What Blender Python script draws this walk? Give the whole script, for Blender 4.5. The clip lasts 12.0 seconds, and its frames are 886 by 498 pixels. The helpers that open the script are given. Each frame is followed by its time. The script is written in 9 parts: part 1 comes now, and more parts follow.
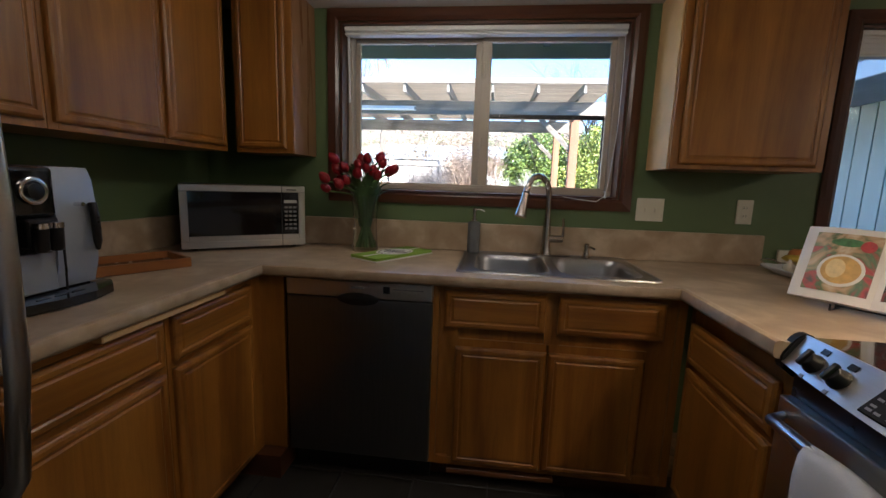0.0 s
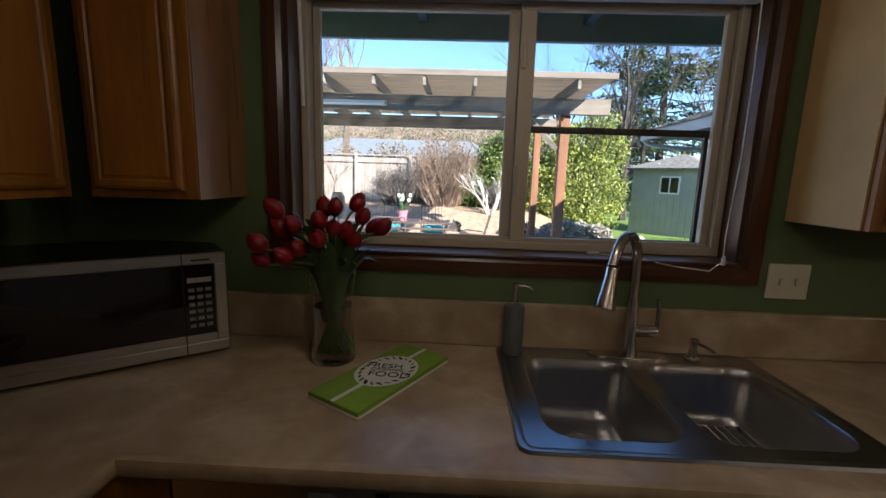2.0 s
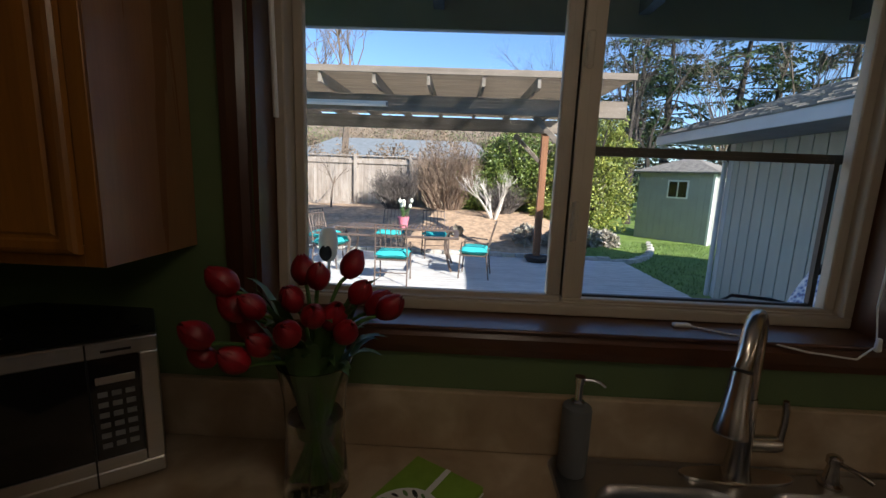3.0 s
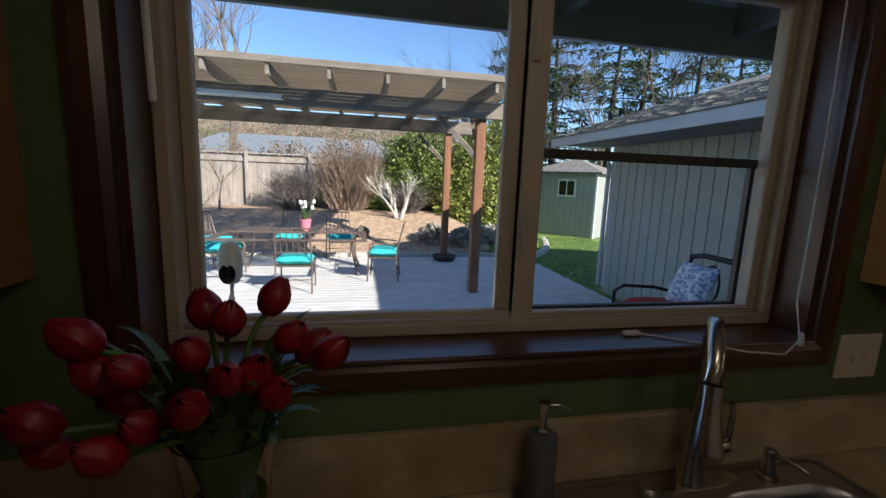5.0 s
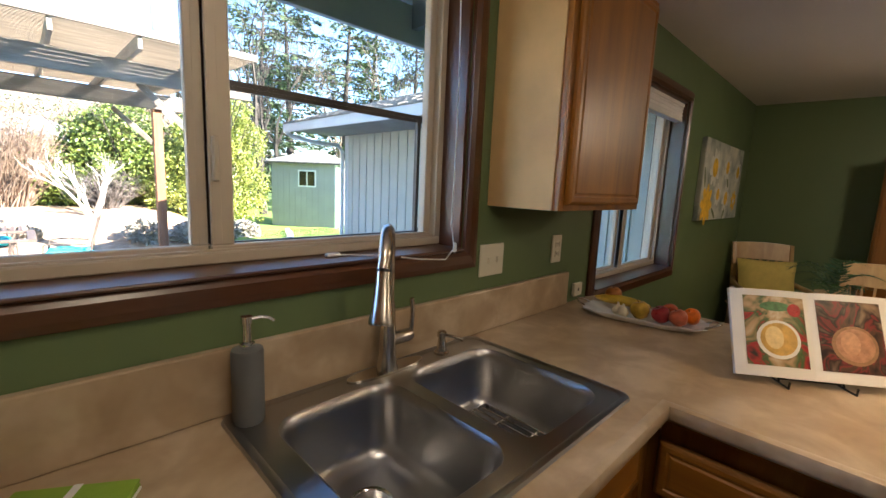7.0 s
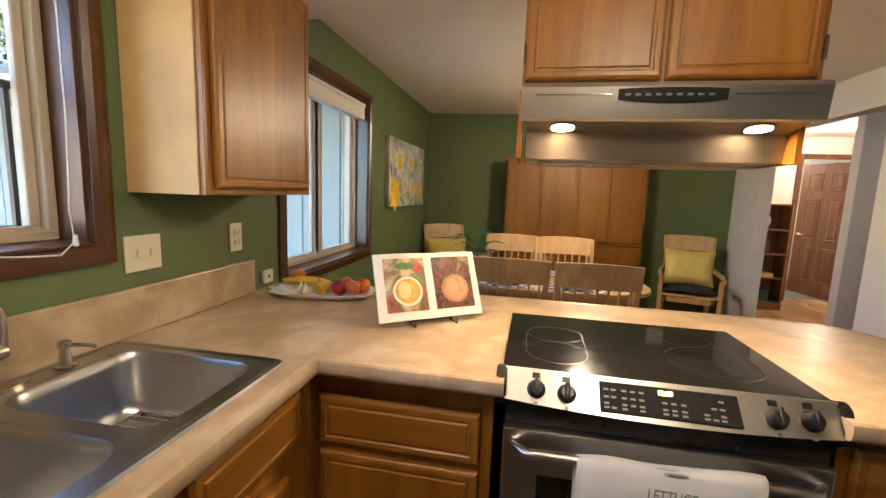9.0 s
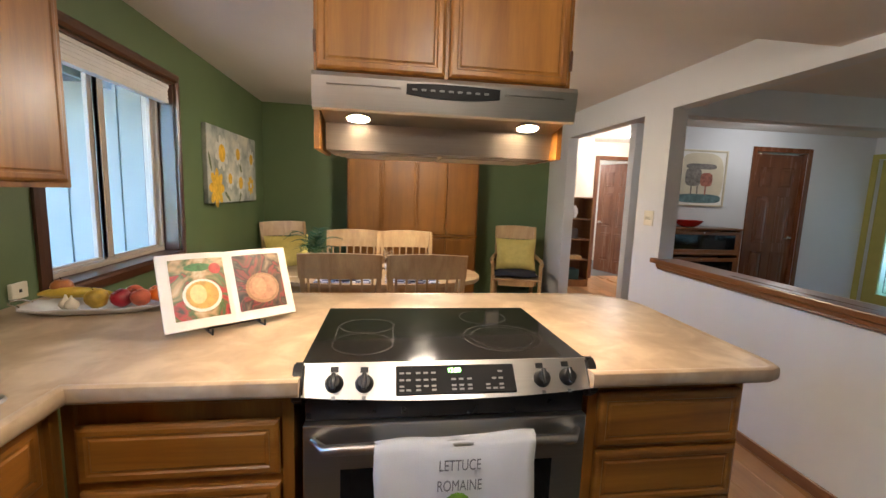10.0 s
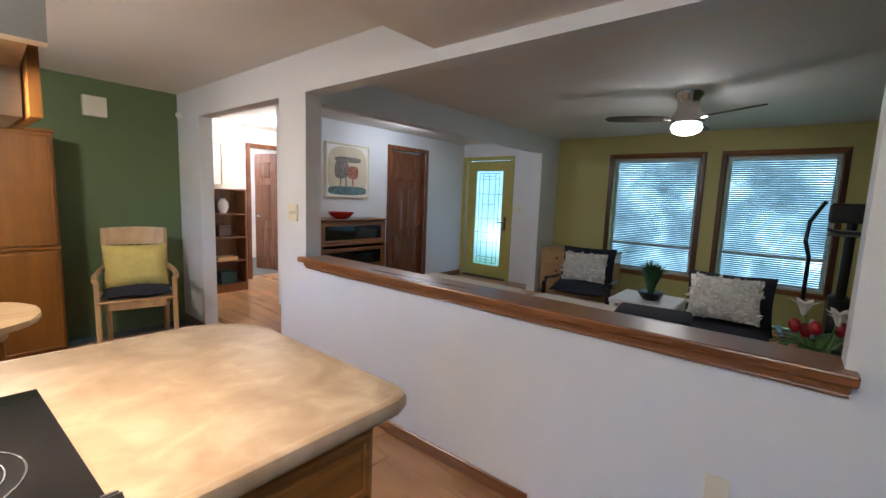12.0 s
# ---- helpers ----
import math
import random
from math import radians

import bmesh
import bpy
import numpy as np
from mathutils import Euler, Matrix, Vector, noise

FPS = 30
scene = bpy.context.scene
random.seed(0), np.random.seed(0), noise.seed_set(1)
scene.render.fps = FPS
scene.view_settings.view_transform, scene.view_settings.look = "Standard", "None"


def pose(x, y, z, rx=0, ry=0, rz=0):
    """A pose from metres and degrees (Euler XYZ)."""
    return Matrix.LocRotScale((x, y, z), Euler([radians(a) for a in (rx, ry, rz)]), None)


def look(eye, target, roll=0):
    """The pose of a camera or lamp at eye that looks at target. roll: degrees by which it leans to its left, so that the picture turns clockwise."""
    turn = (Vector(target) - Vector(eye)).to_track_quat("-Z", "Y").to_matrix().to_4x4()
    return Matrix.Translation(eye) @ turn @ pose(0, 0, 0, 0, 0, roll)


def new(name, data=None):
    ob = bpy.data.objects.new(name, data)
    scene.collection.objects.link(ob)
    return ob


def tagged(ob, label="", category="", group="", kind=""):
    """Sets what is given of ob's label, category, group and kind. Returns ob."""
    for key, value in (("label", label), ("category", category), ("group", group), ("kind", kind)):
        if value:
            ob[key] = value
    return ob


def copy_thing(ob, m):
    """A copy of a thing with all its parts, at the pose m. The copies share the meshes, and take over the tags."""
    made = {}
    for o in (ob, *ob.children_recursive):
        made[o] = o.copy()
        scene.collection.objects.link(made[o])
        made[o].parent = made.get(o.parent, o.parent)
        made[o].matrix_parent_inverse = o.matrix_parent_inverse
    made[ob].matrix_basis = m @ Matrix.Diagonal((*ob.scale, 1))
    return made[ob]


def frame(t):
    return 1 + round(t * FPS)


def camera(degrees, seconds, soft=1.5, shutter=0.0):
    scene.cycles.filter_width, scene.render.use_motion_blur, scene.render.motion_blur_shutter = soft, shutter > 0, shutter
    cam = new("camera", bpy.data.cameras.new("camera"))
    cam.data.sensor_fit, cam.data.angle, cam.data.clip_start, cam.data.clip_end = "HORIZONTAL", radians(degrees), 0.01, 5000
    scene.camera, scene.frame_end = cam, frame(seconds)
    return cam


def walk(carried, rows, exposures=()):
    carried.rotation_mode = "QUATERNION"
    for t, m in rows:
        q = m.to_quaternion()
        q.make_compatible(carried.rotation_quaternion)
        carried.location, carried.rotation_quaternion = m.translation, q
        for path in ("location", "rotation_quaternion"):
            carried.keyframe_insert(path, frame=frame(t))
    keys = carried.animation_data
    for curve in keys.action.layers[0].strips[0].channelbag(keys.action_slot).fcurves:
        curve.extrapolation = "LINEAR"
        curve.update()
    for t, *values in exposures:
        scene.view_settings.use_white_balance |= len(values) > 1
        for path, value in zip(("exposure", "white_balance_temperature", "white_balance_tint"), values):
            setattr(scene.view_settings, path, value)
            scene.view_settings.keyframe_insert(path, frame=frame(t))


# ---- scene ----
cam = camera(92.8, 12.0)
PATH = [
    (0, (0.14, 0.123, 1.259), (-0.084, 2.086, 0.952), 1.9),
    (0.5, (0.088, 0.317, 1.288), (-0.017, 2.287, 0.959), 1.8),
    (1, (0.037, 0.537, 1.349), (-0.039, 2.509, 1.02), 1.6),
    (1.5, (-0.05, 0.766, 1.392), (-0.12, 2.737, 1.059), 1.7),
    (2, (-0.133, 0.983, 1.453), (-0.195, 2.954, 1.117), 1.8),
    (2.5, (-0.184, 1.216, 1.493), (-0.244, 3.186, 1.154), 1.8),
    (2.7, (-0.199, 1.294, 1.515), (-0.264, 3.264, 1.175), 2.1),
    (4.3, (-0.305, 1.6, 1.606), (-0.175, 3.569, 1.28), 2.1),
    (4.5, (-0.306, 1.58, 1.594), (-0.112, 3.544, 1.266), 2.2),
    (5, (-0.298, 1.544, 1.553), (0.096, 3.478, 1.227), 2.2),
    (5.5, (-0.288, 1.498, 1.496), (0.366, 3.361, 1.178), 2.3),
    (6, (-0.277, 1.457, 1.445), (0.665, 3.193, 1.132), 2.6),
    (6.5, (-0.266, 1.424, 1.429), (0.925, 3.001, 1.122), 2.6),
    (6.7, (-0.257, 1.415, 1.424), (1.021, 2.923, 1.119), 2.6),
    (8.3, (-0.206, 1.251, 1.39), (1.599, 2.065, 1.113), 2.1),
    (8.5, (-0.201, 1.222, 1.39), (1.652, 1.922, 1.116), 2.1),
    (9, (-0.2, 1.138, 1.389), (1.746, 1.51, 1.118), 2.1),
    (9.5, (-0.194, 1.053, 1.382), (1.788, 1.082, 1.118), 2.0),
    (10, (-0.18, 0.966, 1.381), (1.783, 0.686, 1.116), 2.0),
    (10.5, (-0.135, 0.886, 1.373), (1.757, 0.294, 1.11), 2.0),
    (11, (-0.033, 0.791, 1.379), (1.704, -0.167, 1.123), 2.1),
    (11.5, (0.074, 0.683, 1.386), (1.581, -0.608, 1.138), 2.2),
    (12, (0.156, 0.528, 1.392), (1.42, -1.002, 1.144), 2.1),
]
EXPOSURES = [(0, 2.6, 5600, 10), (0.6, 2.2, 5750, 10), (1.2, 1.8, 5900, 10), (2.0, 1.55, 6050, 10), (2.7, 1.1, 6200, 10), (4.3, 0.78, 6350, 10),
             (5.2, 0.80, 6250, 10), (5.8, 1.15, 6200, 10), (6.2, 1.85, 6200, 10), (6.7, 2.65, 6300, 10), (8.3, 4.0, 7050, 10), (9.2, 4.15, 6700, 10),
             (10.0, 4.25, 5950, 10), (10.7, 4.32, 5650, 10), (12, 4.5, 5400, 10)]
walk(cam, [(t, look(eye, target, roll)) for t, eye, target, roll in PATH], EXPOSURES)

# ---- sky, sun and lamps ----
SUN = Vector((2.85, -3.3, 2.43)).normalized()
world = bpy.data.worlds.new("sky")
scene.world = world
world.use_nodes = True
wn = world.node_tree.nodes
sky = wn.new("ShaderNodeTexSky")
sky.sky_type, sky.sun_disc = "NISHITA", False
sky.sun_elevation, sky.sun_rotation = math.asin(SUN.z), math.atan2(SUN.x, SUN.y)
sky.air_density, sky.dust_density, sky.ozone_density = 0.9, 0.0, 5.0
world.node_tree.links.new(sky.outputs[0], wn["Background"].inputs[0])
wn["Background"].inputs[1].default_value = 0.118


def lamp(name, kind, m, energy, colour, size=0.1):
    data = bpy.data.lights.new(name, kind)
    data.energy, data.color = energy, colour
    if kind == "SUN":
        data.angle = radians(0.53)
    else:
        data.shadow_soft_size = size
    if kind == "SPOT":
        data.spot_size, data.spot_blend = radians(125), 0.8
    ob = new(name, data)
    ob.matrix_world = m
    return ob


lamp("sun", "SUN", look(SUN * 40, (0, 0, 0)), 5.0, (1, 0.95, 0.87))
WARM = (1, 0.80, 0.58)
# two hood bulbs, kitchen and dining ceiling lights; hall and entry are unseen fills
for hy in (1.045, 0.522):
    lamp("hood_bulb", "SPOT", look((1.142, hy, 1.574), (1.22, hy, 0)), 1.5, (1, 0.70, 0.42), 0.04)
# second lamp, over the sink, is unseen and added to brighten the counter
for kx, ky, ke in ((0.16, 0.72, 0.82), (-0.05, 1.60, 0.92)):
    lamp("kitchen_bulb", "POINT", pose(kx, ky, 1.975), ke, (1, 0.84, 0.64), 0.10)
lamp("dining_bulb", "POINT", pose(3.1, 0.62, 1.97), 3.4, WARM, 0.10)
# no fixture here: fill lamp added to brighten the hall
lamp("hall_fill", "POINT", pose(5.7, -2.6, 2.15), 2.3, (1, 0.86, 0.7), 0.10)
lamp("fan_bulb", "POINT", pose(0.945, -3.61, 1.93), 0.21, (1, 0.9, 0.75), 0.12)
# added lamp standing in for the bedroom's daylight, no bulb known there
lamp("bedroom_fill", "POINT", pose(7.9, -2.6, 2.1), 4.0, (1, 0.97, 0.92), 0.15)
# added fill that lifts the entry and living room, without a fixture
lamp("entry_fill", "POINT", pose(4.0, -3.6, 2.2), 0.65, (1, 0.95, 0.88), 0.10)

# ---- materials ----
def nodes_of(name):
    m = bpy.data.materials.new(name)
    m.use_nodes = True
    nt = m.node_tree
    return m, nt, nt.nodes["Principled BSDF"]


def put(bsdf, **values):
    for key, value in values.items():
        bsdf.inputs[key.replace("_", " ")].default_value = value


def coords(nt, scale=(1, 1, 1), world_space=False, turn=(0, 0, 0)):
    mp = nt.nodes.new("ShaderNodeMapping")
    mp.inputs["Scale"].default_value = scale
    mp.inputs["Rotation"].default_value = turn
    if world_space:
        src = nt.nodes.new("ShaderNodeNewGeometry").outputs["Position"]
    else:
        src = nt.nodes.new("ShaderNodeTexCoord").outputs["Object"]
        info = nt.nodes.new("ShaderNodeObjectInfo")
        add = nt.nodes.new("ShaderNodeVectorMath")
        mul = nt.nodes.new("ShaderNodeMath")
        mul.operation, mul.inputs[1].default_value = "MULTIPLY", 37.0
        nt.links.new(info.outputs["Random"], mul.inputs[0])
        nt.links.new(src, add.inputs[0])
        nt.links.new(mul.outputs[0], add.inputs[1])
        src = add.outputs[0]
    nt.links.new(src, mp.inputs[0])
    return mp.outputs[0]


def fbm(nt, vec, scale, detail=4, rough=0.55, distort=0.0):
    n = nt.nodes.new("ShaderNodeTexNoise")
    n.inputs["Scale"].default_value, n.inputs["Detail"].default_value = scale, detail
    n.inputs["Roughness"].default_value, n.inputs["Distortion"].default_value = rough, distort
    nt.links.new(vec, n.inputs["Vector"])
    return n.outputs["Fac"]


def ramp(nt, fac, stops):
    r = nt.nodes.new("ShaderNodeValToRGB")
    els = r.color_ramp.elements
    while len(els) < len(stops):
        els.new(0.5)
    for e, (p, c) in zip(els, stops):
        e.position, e.color = p, (*c, 1)
    nt.links.new(fac, r.inputs[0])
    return r.outputs[0]


def mixed(nt, a, b, fac, mode="MIX"):
    m = nt.nodes.new("ShaderNodeMix")
    m.data_type, m.blend_type = "RGBA", mode
    for sock, val in ((m.inputs[6], a), (m.inputs[7], b), (m.inputs[0], fac)):
        if isinstance(val, (float, int)):
            sock.default_value = val
        elif isinstance(val, tuple):
            sock.default_value = (*val, 1)
        else:
            nt.links.new(val, sock)
    return m.outputs[2]


def bumped(nt, bsdf, fac, strength, dist=0.002):
    b = nt.nodes.new("ShaderNodeBump")
    b.inputs["Strength"].default_value, b.inputs["Distance"].default_value = strength, dist
    nt.links.new(fac, b.inputs["Height"])
    nt.links.new(b.outputs[0], bsdf.inputs["Normal"])


def spread(nt, fac, lo, hi):
    m = nt.nodes.new("ShaderNodeMapRange")
    m.inputs["To Min"].default_value, m.inputs["To Max"].default_value = lo, hi
    nt.links.new(fac, m.inputs["Value"])
    return m.outputs[0]


def shade(c, k):
    return tuple(min(1, v * k) for v in c)


def plain(name, c, rough=0.5, metal=0.0, vary=0.12, scale=9.0, bump=0.05, bscale=120.0, world_space=False, **more):
    """A surface of one colour with soft blotches, uneven gloss and a fine grain."""
    m, nt, b = nodes_of(name)
    v = coords(nt, world_space=world_space)
    f = fbm(nt, v, scale, 5)
    col = ramp(nt, f, [(0.3, shade(c, 1 - vary)), (0.7, shade(c, 1 + vary))])
    nt.links.new(col, b.inputs["Base Color"])
    nt.links.new(spread(nt, fbm(nt, v, scale * 2.3, 3), max(0.02, rough - 0.08), rough + 0.08), b.inputs["Roughness"])
    put(b, Metallic=metal, **more)
    if bump:
        bumped(nt, b, fbm(nt, v, bscale, 3), bump)
    return m


def wood(name, dark, light, rough=0.35, along="z", fine=1.0, bump=0.08, coat=0.0, piece_vary=0.0):
    m, nt, b = nodes_of(name)
    stretch = {"x": (0.5, 7, 7), "y": (7, 0.5, 7), "z": (7, 7, 0.5)}[along]
    v = coords(nt, tuple(s * fine for s in stretch))
    f1 = fbm(nt, v, 1.3, 5, 0.55, 1.2)
    f2 = fbm(nt, v, 22, 4, 0.65)
    col = ramp(nt, f1, [(0.28, dark), (0.5, tuple((a + c) / 2 for a, c in zip(dark, light))), (0.75, light)])
    pores = ramp(nt, f2, [(0.35, (0.72, 0.68, 0.64)), (0.6, (1, 1, 1))])
    col = mixed(nt, col, pores, 0.35, "MULTIPLY")
    blotch = ramp(nt, fbm(nt, coords(nt), 3.5, 3), [(0.3, (0.82, 0.80, 0.78)), (0.7, (1.1, 1.1, 1.1))])
    col = mixed(nt, col, blotch, 0.7, "MULTIPLY")
    nt.links.new(col, b.inputs["Base Color"])
    nt.links.new(spread(nt, f1, rough - 0.07, rough + 0.1), b.inputs["Roughness"])
    put(b, Coat_Weight=coat, Coat_Roughness=0.35)
    bumped(nt, b, f2, bump, 0.001)
    return m


def brushed(name, c, rough=0.28, along="x", streak=0.10):
    m, nt, b = nodes_of(name)
    v = coords(nt, {"x": (1.5, 160, 160), "y": (160, 1.5, 160), "z": (160, 160, 1.5)}[along])
    f = fbm(nt, v, 3, 3)
    col = ramp(nt, f, [(0.3, shade(c, 1 - streak)), (0.7, shade(c, 1 + streak))])
    nt.links.new(col, b.inputs["Base Color"])
    nt.links.new(spread(nt, fbm(nt, coords(nt), 6, 4), rough - 0.06, rough + 0.08), b.inputs["Roughness"])
    put(b, Metallic=1.0)
    return m


def glassy(name, c=(1, 1, 1), rough=0.0, ior=1.45):
    m, nt, b = nodes_of(name)
    put(b, Base_Color=(*c, 1), Roughness=rough, IOR=ior, Transmission_Weight=1.0)
    return m


def glowing(name, c, strength):
    m, nt, b = nodes_of(name)
    put(b, Base_Color=(*c, 1), Emission_Color=(*c, 1), Emission_Strength=strength)
    return m


def leafy(name, dark, light, rough=0.5):
    m, nt, b = nodes_of(name)
    geo = nt.nodes.new("ShaderNodeNewGeometry")
    f = fbm(nt, coords(nt, world_space=True), 2.5, 3)
    col = mixed(nt, ramp(nt, geo.outputs["Random Per Island"], [(0.0, dark), (1.0, light)]), ramp(nt, f, [(0.3, (0.6, 0.6, 0.6)), (0.7, (1.15, 1.15, 1.1))]), 0.8, "MULTIPLY")
    nt.links.new(col, b.inputs["Base Color"])
    put(b, Roughness=rough, Subsurface_Weight=0.0)
    return m


OAK = wood("honey_oak", (0.19, 0.068, 0.009), (0.45, 0.195, 0.028), 0.37, "z", coat=0.2)
OAK_X = wood("honey_oak_rail", (0.19, 0.068, 0.009), (0.45, 0.195, 0.028), 0.37, "x", coat=0.2)
VENEER = plain("pale_birch_side", (0.66, 0.43, 0.195), 0.6, vary=0.10, scale=6, bump=0.05, bscale=90)
VENEER_L = wood("oak_side_panel", (0.22, 0.10, 0.04), (0.36, 0.18, 0.075), 0.28, "z", coat=0.4)
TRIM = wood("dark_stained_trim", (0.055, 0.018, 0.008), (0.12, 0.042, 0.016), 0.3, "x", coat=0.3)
TRIM_V = wood("dark_stained_jamb", (0.055, 0.018, 0.008), (0.12, 0.042, 0.016), 0.3, "z", coat=0.3)
LEDGE = wood("oak_ledge", (0.16, 0.06, 0.02), (0.30, 0.125, 0.042), 0.28, "x", coat=0.4)
CHAIRWOOD = wood("light_maple", (0.42, 0.25, 0.105), (0.62, 0.42, 0.20), 0.35, "z", coat=0.2)
TABLEWOOD = wood("maple_tabletop", (0.50, 0.33, 0.16), (0.72, 0.52, 0.29), 0.22, "y", coat=0.3)
MAHOGANY = wood("red_brown_door", (0.125, 0.040, 0.013), (0.19, 0.062, 0.020), 0.25, "z", coat=0.4)
GREEN = plain("sage_green_paint", (0.115, 0.165, 0.070), 0.55, vary=0.05, scale=1.5, bump=0.10, bscale=220, world_space=True)
GREY = plain("pale_grey_paint", (0.70, 0.715, 0.745), 0.55, vary=0.03, scale=1.2, bump=0.10, bscale=220, world_space=True)
CREAM = plain("warm_white_paint", (0.74, 0.69, 0.62), 0.6, vary=0.03, scale=1.2, bump=0.10, bscale=220, world_space=True)
OLIVE = plain("chartreuse_paint", (0.50, 0.465, 0.17), 0.55, vary=0.04, scale=1.2, bump=0.10, bscale=220, world_space=True)
CEIL = plain("ceiling_paint", (0.74, 0.70, 0.66), 0.7, vary=0.03, scale=1.3, bump=0.35, bscale=90, world_space=True)
WHITE = plain("white_vinyl", (0.78, 0.77, 0.74), 0.4, vary=0.03)
ALMOND = plain("almond_plastic", (0.72, 0.68, 0.55), 0.35, vary=0.03, bump=0)
BLACK = plain("black_plastic", (0.012, 0.012, 0.013), 0.3, vary=0.2, bump=0.02)
BLACKGLASS = plain("black_glass", (0.006, 0.006, 0.007), 0.08, vary=0.1, bump=0, Coat_Weight=0.5, Coat_Roughness=0.03)
GREYLINE = plain("grey_print", (0.20, 0.20, 0.20), 0.4, vary=0.05, bump=0)
STEEL = brushed("stainless_steel", (0.60, 0.58, 0.55), 0.30, "y", 0.04)
STEEL_X = brushed("stainless_steel_wide", (0.60, 0.58, 0.55), 0.30, "x", 0.04)
DWSTEEL = brushed("dark_stainless", (0.22, 0.22, 0.225), 0.30, "z")
SINKSTEEL, snt, sb = nodes_of("sink_steel")
put(sb, Base_Color=(0.42, 0.42, 0.43, 1), Roughness=0.28, Metallic=1.0)
NICKEL = brushed("brushed_nickel", (0.58, 0.53, 0.47), 0.22, "z", 0.05)
CHROME = plain("chrome", (0.75, 0.75, 0.75), 0.10, 1.0, vary=0.03, bump=0)
GLASS = glassy("clear_glass")
PANE = glassy("window_pane", ior=1.1)
WATER = glassy("water", (0.95, 1, 0.95), 0.0, 1.33)
TILE = plain("dark_slate_tile", (0.030, 0.028, 0.026), 0.38, vary=0.35, scale=5, bump=0.3, bscale=40)
GROUT = plain("grey_grout", (0.10, 0.095, 0.09), 0.8, vary=0.15, scale=30, bump=0.3)
PAPER = plain("white_paper", (0.80, 0.78, 0.74), 0.5, vary=0.02, bump=0)
CLOTH_W = plain("white_cotton", (0.78, 0.77, 0.75), 0.9, vary=0.04, bump=0.5, bscale=350)
NAVY = plain("navy_fabric", (0.015, 0.018, 0.030), 0.9, vary=0.2, bump=0.5, bscale=300)
YELLOW_F = plain("yellow_fabric", (0.62, 0.50, 0.14), 0.9, vary=0.08, scale=20, bump=0.6, bscale=300)

# mottled tan laminate, with cloudy light patches
COUNTER, cnt, cb = nodes_of("tan_laminate")
cv = coords(cnt, world_space=True)
c1 = ramp(cnt, fbm(cnt, cv, 8, 3, 0.5, 0.4), [(0.32, (0.365, 0.262, 0.165)), (0.50, (0.44, 0.33, 0.218)), (0.68, (0.57, 0.455, 0.325))])
c2 = ramp(cnt, fbm(cnt, cv, 40, 2, 0.5), [(0.3, (0.96, 0.955, 0.95)), (0.7, (1.03, 1.03, 1.02))])
cnt.links.new(mixed(cnt, c1, c2, 0.8, "MULTIPLY"), cb.inputs["Base Color"])
cnt.links.new(spread(cnt, fbm(cnt, cv, 9, 2), 0.27, 0.33), cb.inputs["Roughness"])


# ---- mesh helpers ----
def block(bm, lo, hi, r=0.0, seg=1):
    """A box from corner to corner, its edges rounded by r."""
    lo, hi = Vector(lo), Vector(hi)
    made = bmesh.ops.create_cube(bm, size=1, matrix=Matrix.Translation((lo + hi) / 2) @ Matrix.Diagonal((*(hi - lo), 1)))
    if r:
        edges = list({e for v in made["verts"] for e in v.link_edges})
        bmesh.ops.bevel(bm, geom=edges, offset=r, segments=seg, profile=0.5, affect="EDGES")
    return bm


def rod(bm, p0, p1, r0, r1=None, seg=12, caps=True):
    p0, p1 = Vector(p0), Vector(p1)
    d = p1 - p0
    m = Matrix.Translation((p0 + p1) / 2) @ d.to_track_quat("Z", "Y").to_matrix().to_4x4()
    bmesh.ops.create_cone(bm, cap_ends=caps, segments=seg, radius1=r0, radius2=r0 if r1 is None else r1, depth=d.length, matrix=m)
    return bm


def tube(bm, pts, r, seg=8, taper=None):
    """A round bar bent along points; taper gives a radius for each."""
    pts = [Vector(p) for p in pts]
    rings = []
    up = Vector((0.123, 0.35, 0.93)).normalized()
    for i, p in enumerate(pts):
        d = (pts[min(i + 1, len(pts) - 1)] - pts[max(i - 1, 0)]).normalized()
        side = d.cross(up)
        if side.length < 0.1:
            side = d.cross(Vector((1, 0, 0)))
        side.normalize()
        other = side.cross(d)
        rr = taper[i] if taper else r
        rings.append([bm.verts.new(p + (side * math.cos(a) + other * math.sin(a)) * rr) for a in (2 * math.pi * k / seg for k in range(seg))])
    for a, b in zip(rings, rings[1:]):
        for k in range(seg):
            bm.faces.new((a[k], a[(k + 1) % seg], b[(k + 1) % seg], b[k]))
    bm.faces.new(rings[0]), bm.faces.new(rings[-1][::-1])
    return bm


def lathe(bm, profile, centre=(0, 0, 0), seg=24, m=None):
    """A turned shape from (radius, height) pairs."""
    m = m or Matrix.Translation(centre)
    rings = []
    for r, z in profile:
        rings.append([bm.verts.new(m @ Vector((r * math.cos(a), r * math.sin(a), z))) for a in (2 * math.pi * k / seg for k in range(seg))])
    for a, b in zip(rings, rings[1:]):
        for k in range(seg):
            bm.faces.new((a[k], a[(k + 1) % seg], b[(k + 1) % seg], b[k]))
    bm.faces.new(rings[0][::-1]), bm.faces.new(rings[-1])
    return bm


def moulded(bm, w, h, loops, m=None):
    """A slab w wide (x) and h high (z), its front towards -y, shaped by loops of (inset, y) from the back edge to the middle."""
    m = m or Matrix()
    rings = [[bm.verts.new(m @ Vector(p)) for p in ((i, y, i), (w - i, y, i), (w - i, y, h - i), (i, y, h - i))] for i, y in loops]
    for a, b in zip(rings, rings[1:]):
        for k in range(4):
            bm.faces.new((a[k], a[(k + 1) % 4], b[(k + 1) % 4], b[k]))
    bm.faces.new(rings[0][::-1]), bm.faces.new(rings[-1])
    return bm


